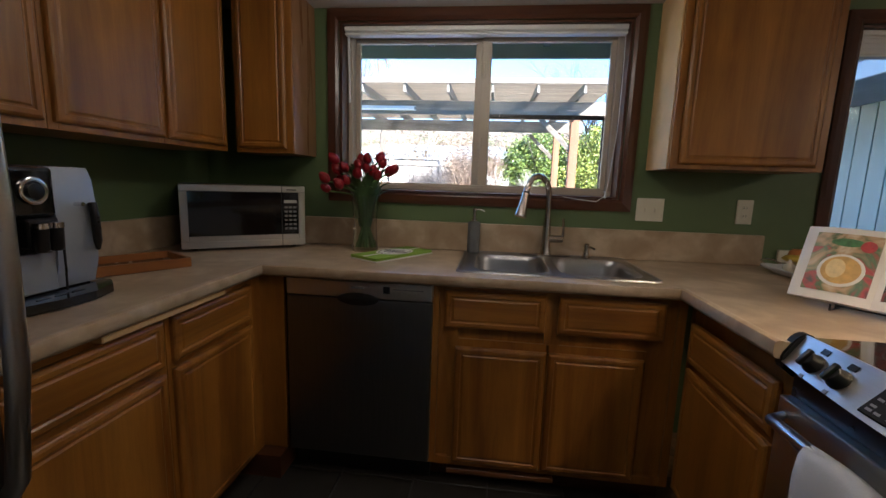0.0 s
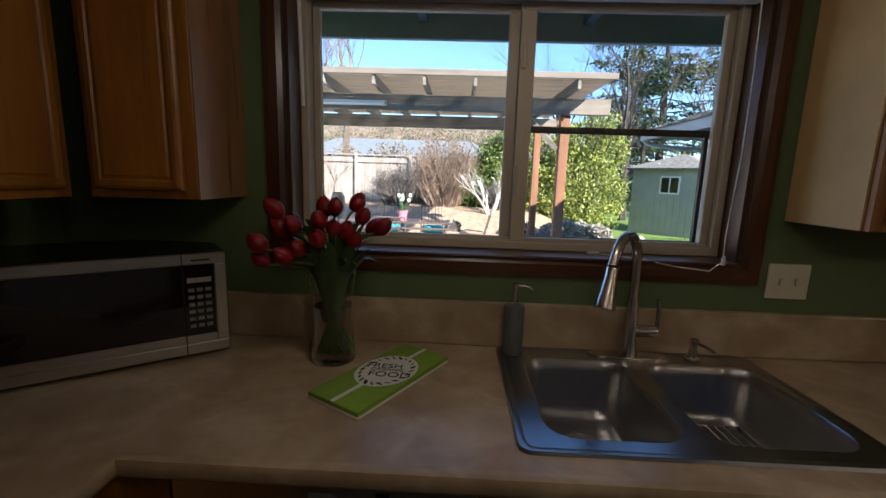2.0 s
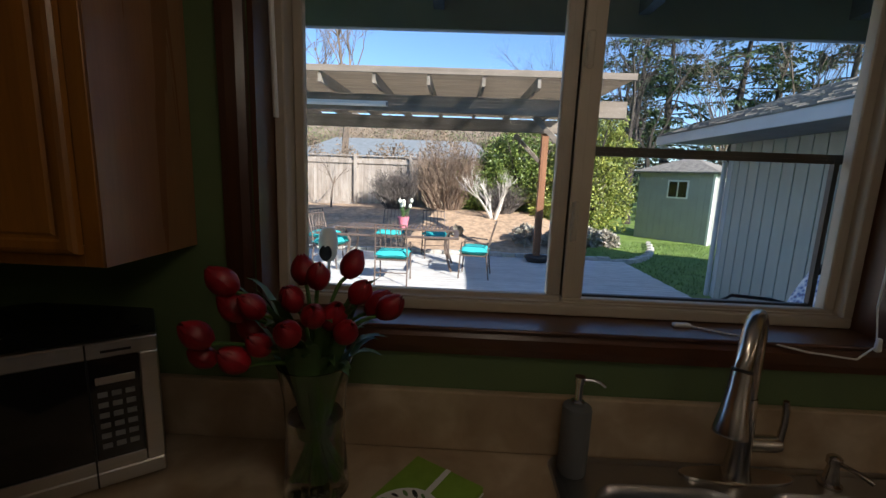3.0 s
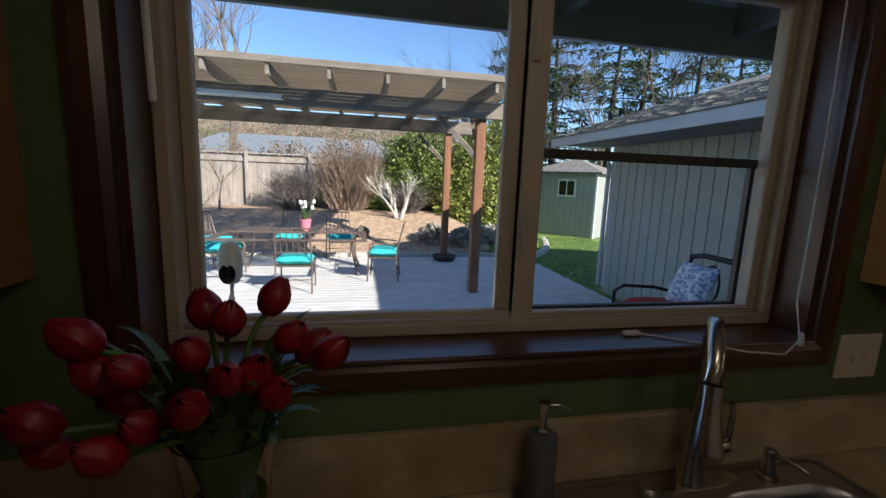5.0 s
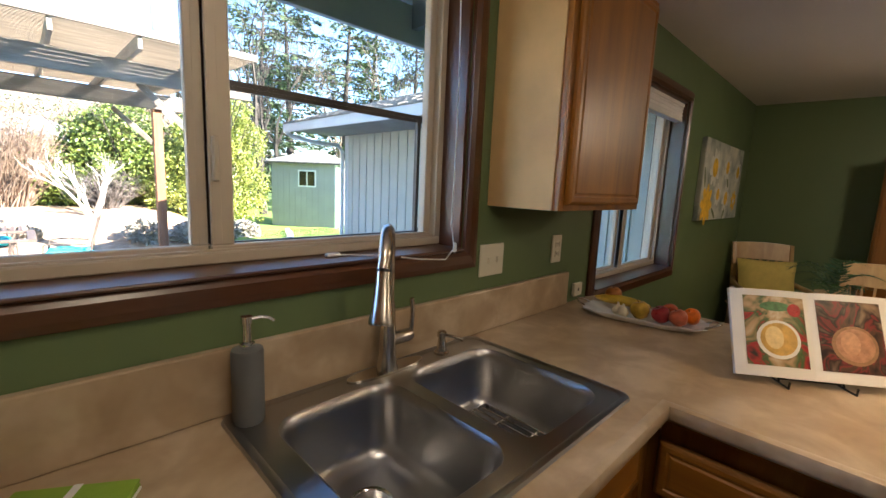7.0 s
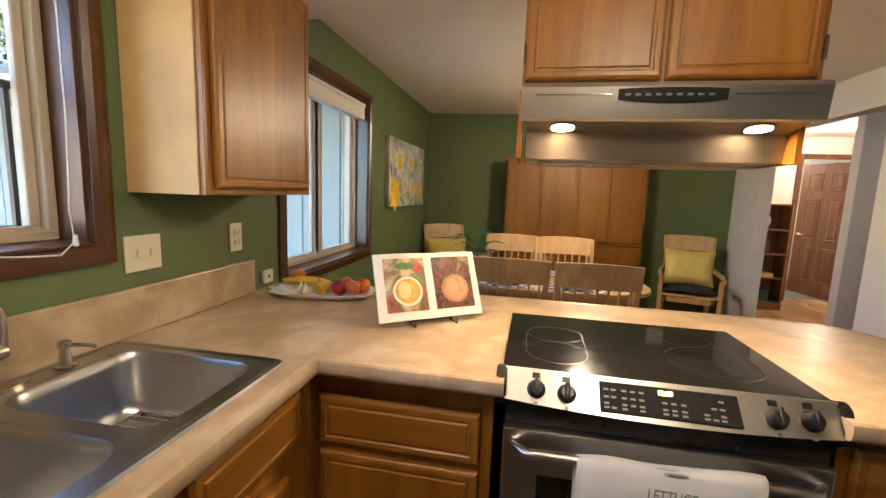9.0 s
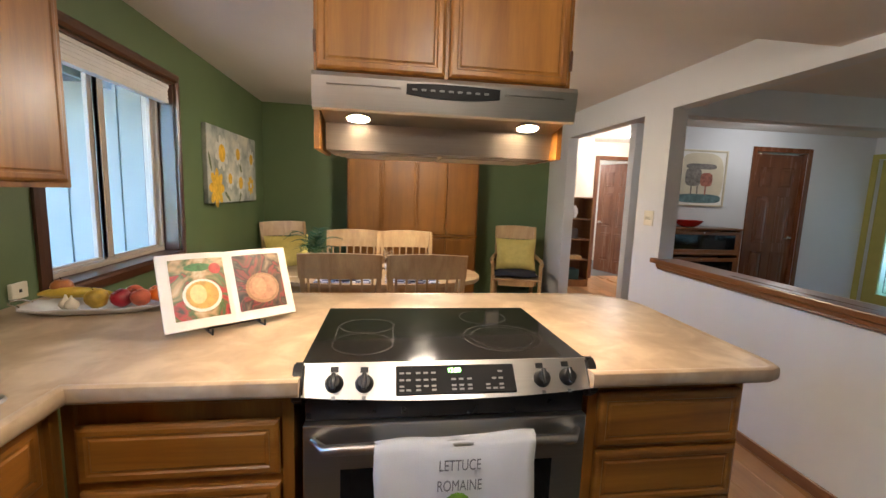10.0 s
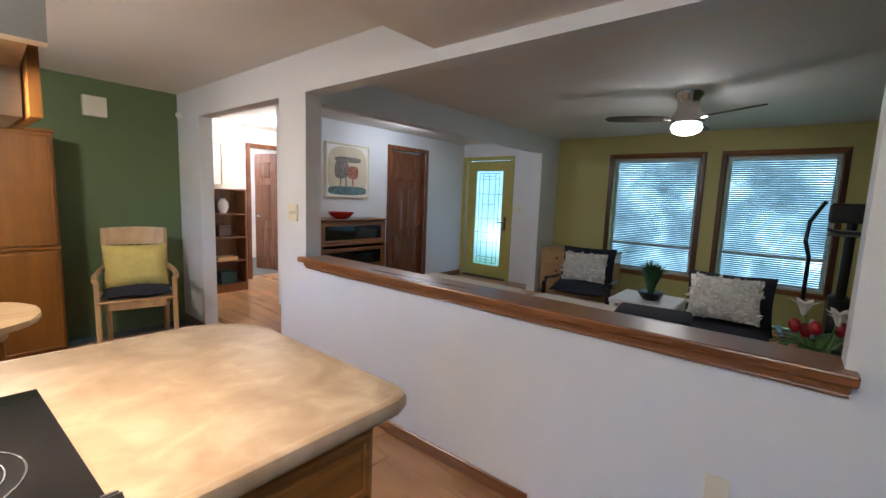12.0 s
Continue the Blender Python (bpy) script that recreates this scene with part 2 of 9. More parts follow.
def slab(bm, outline, z0, z1):
    """An upright prism over an outline of (x, y) points."""
    a = [bm.verts.new((x, y, z0)) for x, y in outline]
    b = [bm.verts.new((x, y, z1)) for x, y in outline]
    n = len(a)
    for k in range(n):
        bm.faces.new((a[k], a[(k + 1) % n], b[(k + 1) % n], b[k]))
    bm.faces.new(a[::-1]), bm.faces.new(b)
    return bm


def oval(bm, centre, radii, seg=12, rings=8):
    return bmesh.ops.create_uvsphere(bm, u_segments=seg, v_segments=rings, radius=1, matrix=Matrix.Translation(centre) @ Matrix.Diagonal((*radii, 1)))["verts"]


def cushion(bm, w, d, h, puff=0.5, m=None, n=8):
    """A stuffed square of fabric lying flat, thick in the middle and thin at the seam."""
    m = m or Matrix()
    grid = {}
    for s in (1, -1):
        for i in range(n + 1):
            for j in range(n + 1):
                u, v = 2 * i / n - 1, 2 * j / n - 1
                edge = i in (0, n) or j in (0, n)
                t = ((1 - u ** 4) * (1 - v ** 4)) ** puff
                pull = 1 - 0.06 * (1 - abs(u) ** 2) * abs(v) ** 6 - 0.06 * (1 - abs(v) ** 2) * abs(u) ** 6
                p = m @ Vector((u * w / 2 * pull, v * d / 2 * pull, s * t * h / 2 + 0.006 * math.sin(5 * u + 3 * v)))
                grid[s, i, j] = grid[1, i, j] if (edge and s < 0) else bm.verts.new(p)
        for i in range(n):
            for j in range(n):
                q = [grid[s, i, j], grid[s, i + 1, j], grid[s, i + 1, j + 1], grid[s, i, j + 1]]
                bm.faces.new(q if s > 0 else q[::-1])
    return bm


def mesh_of(name, bm, material, smooth=None):
    bmesh.ops.recalc_face_normals(bm, faces=bm.faces)
    me = bpy.data.meshes.new(name)
    bm.to_mesh(me)
    bm.free()
    for mt in (material if isinstance(material, (list, tuple)) else [material]):
        me.materials.append(mt)
    if smooth is not None:
        me.polygons.foreach_set("use_smooth", [True] * len(me.polygons))
        me.set_sharp_from_angle(angle=radians(smooth))
    return me


def part(name, bm, material, parent=None, label="", smooth=None, at=None):
    ob = new(name, mesh_of(name, bm, material, smooth))
    if parent:
        ob.parent = parent
    if at is not None:
        ob.matrix_basis = at
    if label:
        ob["label"] = label
    return ob


def thing(name, m, label, category, group="", kind=""):
    ob = new(name)
    ob.empty_display_size = 0.1
    ob.matrix_basis = m
    return tagged(ob, label, category, group, kind)


def solid(name, bm, material, label, category="", kind="", smooth=None, at=None, group=""):
    return tagged(part(name, bm, material, None, "", smooth, at), label, category, group, kind)


def B():
    return bmesh.new()


def writing(name, text, size, material, parent, m, label=""):
    """Letters as a flat mesh, centred on m, in its xy plane."""
    cu = bpy.data.curves.new(name, "FONT")
    cu.body, cu.size, cu.align_x, cu.align_y, cu.extrude = text, size, "CENTER", "CENTER", 0.0004
    tmp = bpy.data.objects.new(name, cu)
    me = bpy.data.meshes.new_from_object(tmp)
    bpy.data.objects.remove(tmp)
    me.materials.clear()
    me.materials.append(material)
    ob = new(name, me)
    ob.parent, ob.matrix_basis = parent, m
    if label:
        ob["label"] = label
    return ob

# ---- the setting: walls, floors, ceilings, windows ----
def wall(name, along, face, back, a0, a1, z0, z1, holes, material, label):
    """An upright wall along x or y from a0 to a1, between face and back, with holes (a0, a1, z0, z1) right through it."""
    bm = B()
    cuts = sorted({a0, a1, *(h[0] for h in holes), *(h[1] for h in holes)})
    lo, hi = min(face, back), max(face, back)
    for p, q in zip(cuts, cuts[1:]):
        level = z0
        for h in sorted((h for h in holes if h[0] <= p and h[1] >= q), key=lambda h: h[2]):
            if h[2] > level:
                block(bm, (p, lo, level) if along == "x" else (lo, p, level), (q, hi, h[2]) if along == "x" else (hi, q, h[2]))
            level = h[3]
        if level < z1:
            block(bm, (p, lo, level) if along == "x" else (lo, p, level), (q, hi, z1) if along == "x" else (hi, q, z1))
    return solid(name, bm, material, label, "wall", "structure")


KITCHEN_Z, DINING_Z, LIVING_Z = 2.108, 2.30, 2.33
W1 = (-0.672, 0.755, 1.208, 2.045)
W2 = (1.71, 2.835, 0.93, 2.01)
wall("wall_north", "x", 2.31, 2.50, -1.54, 5.4, -0.3, 2.6, [W1, W2], GREEN, "sage green painted wall with two windows over the counter")
wall("wall_west", "y", -1.42, -1.54, -5.92, 2.31, 0, 2.6, [], GREEN, "sage green painted kitchen wall behind the coffee machine")
wall("wall_south", "x", -1.10, -1.22, -1.42, 5.4, 0, 2.6, [(0.0, 2.73, 0.86, 2.045), (3.07, 4.50, 0, 2.045)], GREY, "pale grey half wall with a wide pass-through and a hall opening")
bm = slab(B(), [(4.84, 2.31), (4.96, 2.31), (5.14, -1.10), (5.02, -1.10)], 0, 2.6)
solid("wall_east", bm, GREEN, "sage green painted dining room end wall", "wall", "structure")
wall("wall_living", "x", -5.80, -5.95, -1.42, 3.24, 0, 2.6, [(-0.18, 0.865, 0.45, 2.01), (1.155, 2.235, 0.45, 2.01)], OLIVE, "chartreuse painted living room wall with two windows")
wall("wall_entry", "x", -5.60, -5.75, 3.24, 4.80, 0, 2.6, [(3.835, 4.73, 0, 2.06)], GREY, "grey painted entry wall round the front door")
wall("wall_closet", "y", 4.80, 4.92, -5.75, -2.10, 0, 2.6, [(-4.57, -3.81, 0, 2.05)], GREY, "grey painted entry wall with a framed print and a closet door")
wall("wall_hall_end", "y", 6.60, 6.72, -4.1, -1.22, 0, 2.6, [(-3.39, -2.59, 0, 2.02)], CREAM, "warm white hall wall round an open bedroom door")
wall("wall_hall_side", "x", -4.0, -4.12, 4.92, 6.60, 0, 2.6, [], CREAM, "warm white hall wall")
wall("wall_hall_nook", "y", 6.2, 6.3, -2.28, -1.22, 0, 2.6, [], CREAM, "warm white hall wall behind a bookcase")
wall("wall_bedroom", "y", 8.6, 8.7, -4.6, -1.0, 0, 2.6, [], CREAM, "bright white bedroom wall beyond an open door")
wall("wall_hall_north", "x", -1.22, -1.10, 5.4, 8.7, 0, 2.6, [], CREAM, "warm white hall wall")
wall("wall_bedroom_south", "x", -4.6, -4.72, 6.72, 8.7, 0, 2.6, [], CREAM, "white bedroom wall")
wall("wall_closet_back", "y", 5.5, 5.6, -5.75, -4.12, 0, 2.6, [], CREAM, "white closet wall")
solid("header_beam", block(B(), (3.10, -5.80, 2.08), (3.24, -1.22, 2.6)), GREY, "grey painted drop beam between entry and living room", "beam", "structure")
solid("pilaster", block(B(), (3.10, -5.80, 0), (3.24, -5.25, 2.08)), GREY, "grey painted wall stub under the drop beam", "wall", "structure")

solid("ceiling_kitchen", block(B(), (-1.42, -1.10, KITCHEN_Z), (1.60, 2.31, 2.6)), CEIL, "white textured lowered kitchen ceiling", "ceiling", "structure")
solid("ceiling_dining", block(B(), (1.60, -1.10, DINING_Z), (5.4, 2.31, 2.6)), CEIL, "white textured dining room ceiling", "ceiling", "structure")
solid("ceiling_living", block(B(), (-1.42, -5.80, LIVING_Z), (3.10, -1.22, 2.6)), CEIL, "white textured living room ceiling", "ceiling", "structure")
solid("ceiling_entry", block(B(), (3.24, -5.60, 2.31), (8.7, -1.22, 2.6)), CEIL, "white textured entry and hall ceiling", "ceiling", "structure")
# unseen slab added above the ceilings to block the sun
solid("roof_slab", block(B(), (-1.9, -6.4, 2.62), (9.2, 2.55, 2.75)), CEIL, "unseen flat slab over the ceilings, blocking the sun", "roof", "structure")
FLOOR = solid("floor", block(B(), (-1.42, -5.80, -0.12), (8.7, 2.31, -0.012)), GROUT, "sub-floor with grey joints under tiles and planks", "floor", "structure")


def baseboard(x0, y0, x1, y1, material=LEDGE):
    solid("baseboard", block(B(), (x0, y0, 0), (x1, y1, 0.07), 0.004), material, "stained wooden baseboard along the wall", "baseboard", "structure")


baseboard(0.95, -1.10, 3.06, -1.087)
baseboard(4.51, -1.10, 5.01, -1.087)
baseboard(4.787, -5.58, 4.80, -4.64)
baseboard(1.70, 2.297, 4.78, 2.31)

# oak ledge on the half wall
ob = solid("ledge_trim", block(B(), (-0.03, -1.245, 0.910), (2.70, -1.045, 0.945), 0.006, 2), LEDGE, "varnished oak cap on the half wall", "ledge", "structure")
part("apron", block(B(), (-0.015, -1.098, 0.884), (2.70, -1.062, 0.909), 0.003), LEDGE, ob)
part("bead", rod(B(), (-0.015, -1.082, 0.876), (2.70, -1.082, 0.876), 0.008, seg=8), LEDGE, ob)
part("cap_return", block(B(), (2.70, -1.098, 0.910), (2.755, -1.045, 0.945), 0.006, 2), LEDGE, ob)


def casing(name, hole, y, s, width=0.058, depth=0.022, material=(TRIM, TRIM_V), label="", sill=None):
    """A mitred picture-frame trim round a hole in a wall along x; s is -1 when the room lies towards -y."""
    x0, x1, z0, z1 = hole
    top = thing(name, pose(0, 0, 0), label, "window trim", "", "structure")
    for zz, up in ((z0, -1), (z1, 1)):
        bm = B()
        prof = [(0, 0), (0, 0.6), (0.25, 1.0), (0.7, 0.8), (1, 0.55), (1, 0)]
        a = [bm.verts.new((x0 - t * width, y + s * d * depth, zz + up * t * width)) for t, d in prof]
        b = [bm.verts.new((x1 + t * width, y + s * d * depth, zz + up * t * width)) for t, d in prof]
        for k in range(len(prof)):
            j = (k + 1) % len(prof)
            bm.faces.new((a[k], a[j], b[j], b[k]))
        bm.faces.new(a), bm.faces.new(b[::-1])
        part("trim_rail", bm, material[0], top)
    for xx, up in ((x0, -1), (x1, 1)):
        bm = B()
        a = [bm.verts.new((xx + up * t * width, y + s * d * depth, z0 - t * width)) for t, d in prof]
        b = [bm.verts.new((xx + up * t * width, y + s * d * depth, z1 + t * width)) for t, d in prof]
        for k in range(len(prof)):
            j = (k + 1) % len(prof)
            bm.faces.new((a[k], a[j], b[j], b[k]))
        bm.faces.new(a), bm.faces.new(b[::-1])
        part("trim_stile", bm, material[1], top)
    return top


def ring(bm, x0, x1, z0, z1, w, y0, y1, r=0.003):
    """A flat rectangular frame in the xz plane, w wide."""
    for lo, hi in (((x0, z0), (x1, z0 + w)), ((x0, z1 - w), (x1, z1)), ((x0, z0 + w), (x0 + w, z1 - w)), ((x1 - w, z0 + w), (x1, z1 - w))):
        block(bm, (lo[0], y0, lo[1]), (hi[0], y1, hi[1]), r)
    return bm


def pane(x0, x1, z0, z1, y, parent, name="pane"):
    ob = part(name, block(B(), (x0, y - 0.002, z0), (x1, y + 0.002, z1)), PANE, parent)
    ob.visible_shadow = False
    return ob


TAN = plain("tan_vinyl", (0.52, 0.44, 0.34), 0.4, vary=0.04)
DARKBAR = plain("dark_bronze", (0.05, 0.042, 0.035), 0.4, vary=0.1)


def slider(name, hole, label, yf=2.40, screen_bar=True):
    """A two-light sliding window in a hole: jamb liner, vinyl frame, two sashes."""
    x0, x1, z0, z1 = hole
    win = thing(name, pose(0, 0, 0), label, "window", "", "structure")
    bm = B()
    block(bm, (x0 + 0.002, 2.312, z0 + 0.002), (x0 + 0.014, 2.50, z1 - 0.002)), block(bm, (x1 - 0.014, 2.312, z0 + 0.002), (x1 - 0.002, 2.50, z1 - 0.002)), block(bm, (x0 + 0.014, 2.312, z1 - 0.014), (x1 - 0.014, 2.50, z1 - 0.002))
    part("jamb_liner", bm, TRIM_V, win)
    part("window_sill", block(B(), (x0 + 0.014, 2.285, z0 + 0.001), (x1 - 0.014, 2.49, z0 + 0.010), 0.004, 2), TRIM, win, "dark stained window stool")
    xm = (x0 + x1) / 2
    part("window_frame", ring(B(), x0 + 0.015, x1 - 0.015, z0 + 0.011, z1 - 0.015, 0.026, yf, 2.485), TAN, win)
    part("glide_track", block(B(), (x0 + 0.042, yf + 0.012, z0 + 0.0375), (x1 - 0.042, yf + 0.018, z0 + 0.0425)), TAN, win)
    sashes = ((x0 + 0.043, xm + 0.010, 2.462, 0.037), (xm + 0.006, x1 - 0.043, 2.435, 0.050))
    for i, (a, b, y, meet) in enumerate(sashes):
        bm = ring(B(), a, b, z0 + 0.024, z1 - 0.040, 0.026 if i else 0.024, y - 0.013, y + 0.013)
        m0, m1 = ((b - meet, b) if i == 0 else (a, a + meet))
        block(bm, (m0, y - 0.0125, z0 + 0.049), (m1, y + 0.0125, z1 - 0.065), 0.003)
        s = part("sash", bm, TAN, win)
        pane(a + 0.02, b - 0.02, z0 + 0.042, z1 - 0.058, y, s)
    if screen_bar:
        part("screen_bar", block(B(), (xm + 0.05, 2.470, 1.610), (x1 - 0.05, 2.480, 1.632)), DARKBAR, win, "dark screen bar")
        bm = ring(B(), xm + 0.046, x1 - 0.058, z0 + 0.038, 1.632, 0.012, 2.468, 2.482, 0)
        part("screen_frame", bm, DARKBAR, win)
        part("latch", block(B(), (xm + 0.012, 2.408, 1.40), (xm + 0.026, 2.4215, 1.50), 0.004), TAN, win)
        part("latch", block(B(), (xm + 0.012, 2.408, 1.80), (xm + 0.030, 2.4215, 1.88), 0.004), TAN, win)
    return win


casing("window_trim", W1, 2.31, -1, label="dark stained moulded trim round the kitchen window")
slider("window_1", W1, "tan vinyl sliding window over the kitchen sink")
casing("window_trim", W2, 2.31, -1, label="dark stained moulded trim round the dining room window")
slider("window_2", W2, "sliding window beside the dining table", screen_bar=False)


def raised_blind(name, hole, drop, label):
    """A pleated shade pulled up under its head rail."""
    x0, x1, z0, z1 = hole
    top = thing(name, pose(0, 0, 0), label, "window blind")
    part("head_rail", block(B(), (x0 + 0.02, 2.325, z1 - 0.04), (x1 - 0.02, 2.375, z1 - 0.016), 0.004), WHITE, top)
    bm = B()
    n = 7
    for k in range(n):
        z = z1 - 0.041 - drop * k / n
        block(bm, (x0 + 0.025, 2.33 + 0.004 * (k % 2), z - drop / n), (x1 - 0.025, 2.372 - 0.004 * (k % 2), z))
    part("pleats", bm, CLOTH_W, top)
    part("bottom_rail", block(B(), (x0 + 0.022, 2.328, z1 - 0.041 - drop - 0.014), (x1 - 0.022, 2.374, z1 - 0.042 - drop), 0.003), WHITE, top)
    return top


ob = raised_blind("window_blind", W1, 0.004, "white pleated blind pulled up over the kitchen window")
cord = [(0.725, 2.34, 2.005), (0.728, 2.335, 1.8), (0.725, 2.33, 1.55), (0.70, 2.31, 1.30), (0.68, 2.275, 1.225), (0.64, 2.270, 1.195), (0.54, 2.272, 1.205), (0.43, 2.30, 1.2215), (0.335, 2.36, 1.2215)]
part("pull_cord", tube(B(), cord, 0.0022, 6), WHITE, ob)
part("cord_knob", lathe(B(), [(0.002, 0), (0.007, 0.004), (0.005, 0.03), (0.002, 0.032)], (0.68, 2.272, 1.212), 10), WHITE, ob)
part("cord_weight", block(B(), (0.295, 2.352, 1.2185), (0.335, 2.368, 1.2285), 0.003), WHITE, ob)
part("tilt_wand", rod(B(), (-0.635, 2.345, 2.01), (-0.628, 2.342, 1.66), 0.006, seg=8), WHITE, ob)
raised_blind("window_blind", W2, 0.075, "white cellular shade gathered up over the dining window")

# ---- kitchen: cabinets ----
DOOR_LOOPS = [(0, 0), (0, -0.011), (0.004, -0.016), (0.010, -0.019), (0.022, -0.019), (0.026, -0.015), (0.031, -0.015), (0.036, -0.0185), (0.042, -0.0185)]
FACING = {"-y": 0, "+x": 90, "-x": -90}


def cabinet(name, m, w, d, z0, z1, fronts, label, toe=0.10, side=OAK, group="kitchen cabinets", body_top=None):
    """A cabinet unit, front along local x at y = 0 and body behind it (+y); fronts are (name, x, z, w, h)."""
    top = thing(name, m, label, "cabinet", group)
    bm = block(B(), (0, 0.018, z0 + (toe if z0 < 0.2 else 0)), (w, d, body_top or z1))
    part("body", bm, side, top)
    if z0 < 0.2:
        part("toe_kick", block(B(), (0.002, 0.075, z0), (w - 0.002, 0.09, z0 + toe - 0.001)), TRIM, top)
    zb = z0 + (toe if z0 < 0.2 else 0)
    bm = B()
    xs = sorted({f[1] for f in fronts} | {f[1] + f[3] for f in fronts})
    block(bm, (0, 0, zb), (0.03, 0.0175, z1), 0.001), block(bm, (w - 0.03, 0, zb), (w, 0.0175, z1), 0.001)
    block(bm, (0.03, 0, zb), (w - 0.03, 0.0175, zb + 0.035), 0.001), block(bm, (0.03, 0, z1 - 0.04), (w - 0.03, 0.0175, z1), 0.001)
    for f in fronts:
        if f[2] + f[4] < z1 - 0.12:
            block(bm, (max(0.03, f[1] - 0.01), 0, f[2] + f[4] - 0.012), (min(w - 0.03, f[1] + f[3] + 0.01), 0.0175, f[2] + f[4] + 0.030))
        if f[1] > 0.06:
            block(bm, (f[1] - 0.02, 0.0012, zb + 0.035), (f[1] + 0.012, 0.0163, z1 - 0.04))
    block(bm, (0.029, 0.0135, zb + 0.034), (w - 0.029, 0.0155, z1 - 0.039))
    part("face_frame", bm, side if side is not VENEER else OAK, top)
    for kind, x, z, fw, fh in fronts:
        bm = moulded(B(), fw, fh, DOOR_LOOPS, Matrix.Translation((x, -0.0005, z)))
        part(kind, bm, OAK_X if kind == "drawer_front" else OAK, top)
    return top


def P(x, y, facing, z=0):
    return pose(x, y, z, 0, 0, FACING[facing])


BASE_TOP = 0.874
# left run, its fronts facing +x (local x runs along +y)
cabinet("base_cabinet", P(-0.80, 0.72, "+x"), 0.488, 0.58, 0, BASE_TOP, [("drawer_front", 0.02, 0.70, 0.45, 0.142), ("cabinet_door", 0.02, 0.125, 0.45, 0.552)], "honey oak base cabinet with a drawer, beside the fridge")
cabinet("base_cabinet", P(-0.80, 1.210, "+x"), 0.445, 0.58, 0, BASE_TOP, [("drawer_front", 0.017, 0.70, 0.41, 0.142), ("cabinet_door", 0.017, 0.125, 0.41, 0.552)], "honey oak base cabinet with a drawer under the coffee machine counter")
ob = thing("corner_filler", pose(0, 0, 0), "honey oak corner panels between the cabinet run and dishwasher", "cabinet panel", "kitchen cabinets")
part("panel", block(B(), (-0.818, 1.657, 0.10), (-0.80, 1.722, BASE_TOP)), OAK, ob)
part("panel", block(B(), (-0.80, 1.722, 0.10), (-0.695, 1.74, BASE_TOP)), OAK, ob)
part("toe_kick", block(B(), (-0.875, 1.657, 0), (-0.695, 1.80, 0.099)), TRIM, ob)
solid("cutting_board", block(B(), (-0.83, 0.98, 0.853), (-0.765, 1.45, 0.872), 0.003), VENEER, "pale pull-out wooden cutting board under the counter edge", "cutting board")
# sink run, facing -y
cabinet("sink_cabinet", P(-0.08, 1.725, "-y"), 0.955, 0.57, 0, BASE_TOP, [("drawer_front", 0.054, 0.70, 0.388, 0.15), ("drawer_front", 0.489, 0.70, 0.388, 0.15), ("cabinet_door", 0.10, 0.122, 0.355, 0.50), ("cabinet_door", 0.462, 0.122, 0.355, 0.50)], "honey oak sink cabinet with two false drawers and two doors", body_top=0.715)
solid("door_stop_strip", block(B(), (0.0, 1.735, 0.055), (0.44, 1.765, 0.075), 0.003), LEDGE, "thin oak strip on the toe kick", "trim strip")
# peninsula, facing -x (local x runs along -y)
cabinet("base_cabinet", P(0.895, 1.735, "-x"), 0.545, 0.57, 0, BASE_TOP, [("drawer_front", 0.035, 0.638, 0.475, 0.15), ("cabinet_door", 0.035, 0.125, 0.475, 0.487)], "honey oak base cabinet with one drawer beside the range")
cabinet("base_cabinet", P(0.895, 0.378, "-x"), 0.50, 0.57, 0, BASE_TOP, [("drawer_front", 0.03, 0.665, 0.455, 0.165), ("drawer_front", 0.03, 0.485, 0.455, 0.165), ("drawer_front", 0.03, 0.305, 0.455, 0.165), ("drawer_front", 0.03, 0.125, 0.455, 0.165)], "honey oak cabinet of stacked drawers at the peninsula end")
solid("peninsula_back", block(B(), (1.467, -0.12, 0), (1.485, 1.73, BASE_TOP)), OAK, "oak panel closing the back of the peninsula", "cabinet panel", group="kitchen cabinets")
# uppers
UZ0, UZ1 = 1.375, KITCHEN_Z - 0.002
cabinet("wall_cabinet", P(-1.118, 0.72, "+x", 0), 0.49, 0.30, UZ0, UZ1, [("cabinet_door", 0.02, UZ0 + 0.022, 0.455, 0.69)], "honey oak wall cabinet over the counter beside the fridge")
cabinet("wall_cabinet", P(-1.118, 1.212, "+x", 0), 0.43, 0.30, UZ0, UZ1, [("cabinet_door", 0.015, UZ0 + 0.022, 0.405, 0.69)], "honey oak wall cabinet over the coffee machine")
cabinet("wall_cabinet", P(-1.118, 1.644, "+x", 0), 0.39, 0.30, UZ0, UZ1, [("cabinet_door", 0.012, UZ0 + 0.022, 0.35, 0.69)], "honey oak wall cabinet in the corner over the microwave")
ob = cabinet("wall_cabinet", P(-1.090, 2.06, "-y", 0), 0.285, 0.248, UZ0, UZ1, [("cabinet_door", 0.02, UZ0 + 0.022, 0.235, 0.69)], "honey oak wall cabinet beside the kitchen window", side=OAK)
part("side_panel", block(B(), (0.2855, 0.001, UZ0), (0.290, 0.248, UZ1)), VENEER_L, ob, "glossy oak side panel")
ob = cabinet("wall_cabinet", P(0.874, 2.045, "-y", 0), 0.595, 0.263, UZ0 - 0.022, UZ1, [("cabinet_door", 0.032, UZ0 - 0.002, 0.528, 0.705)], "honey oak wall cabinet with a pale birch end panel", side=OAK)
part("side_panel", block(B(), (-0.006, 0.019, UZ0 - 0.022), (-0.0005, 0.263, UZ1)), VENEER, ob, "pale birch end panel")
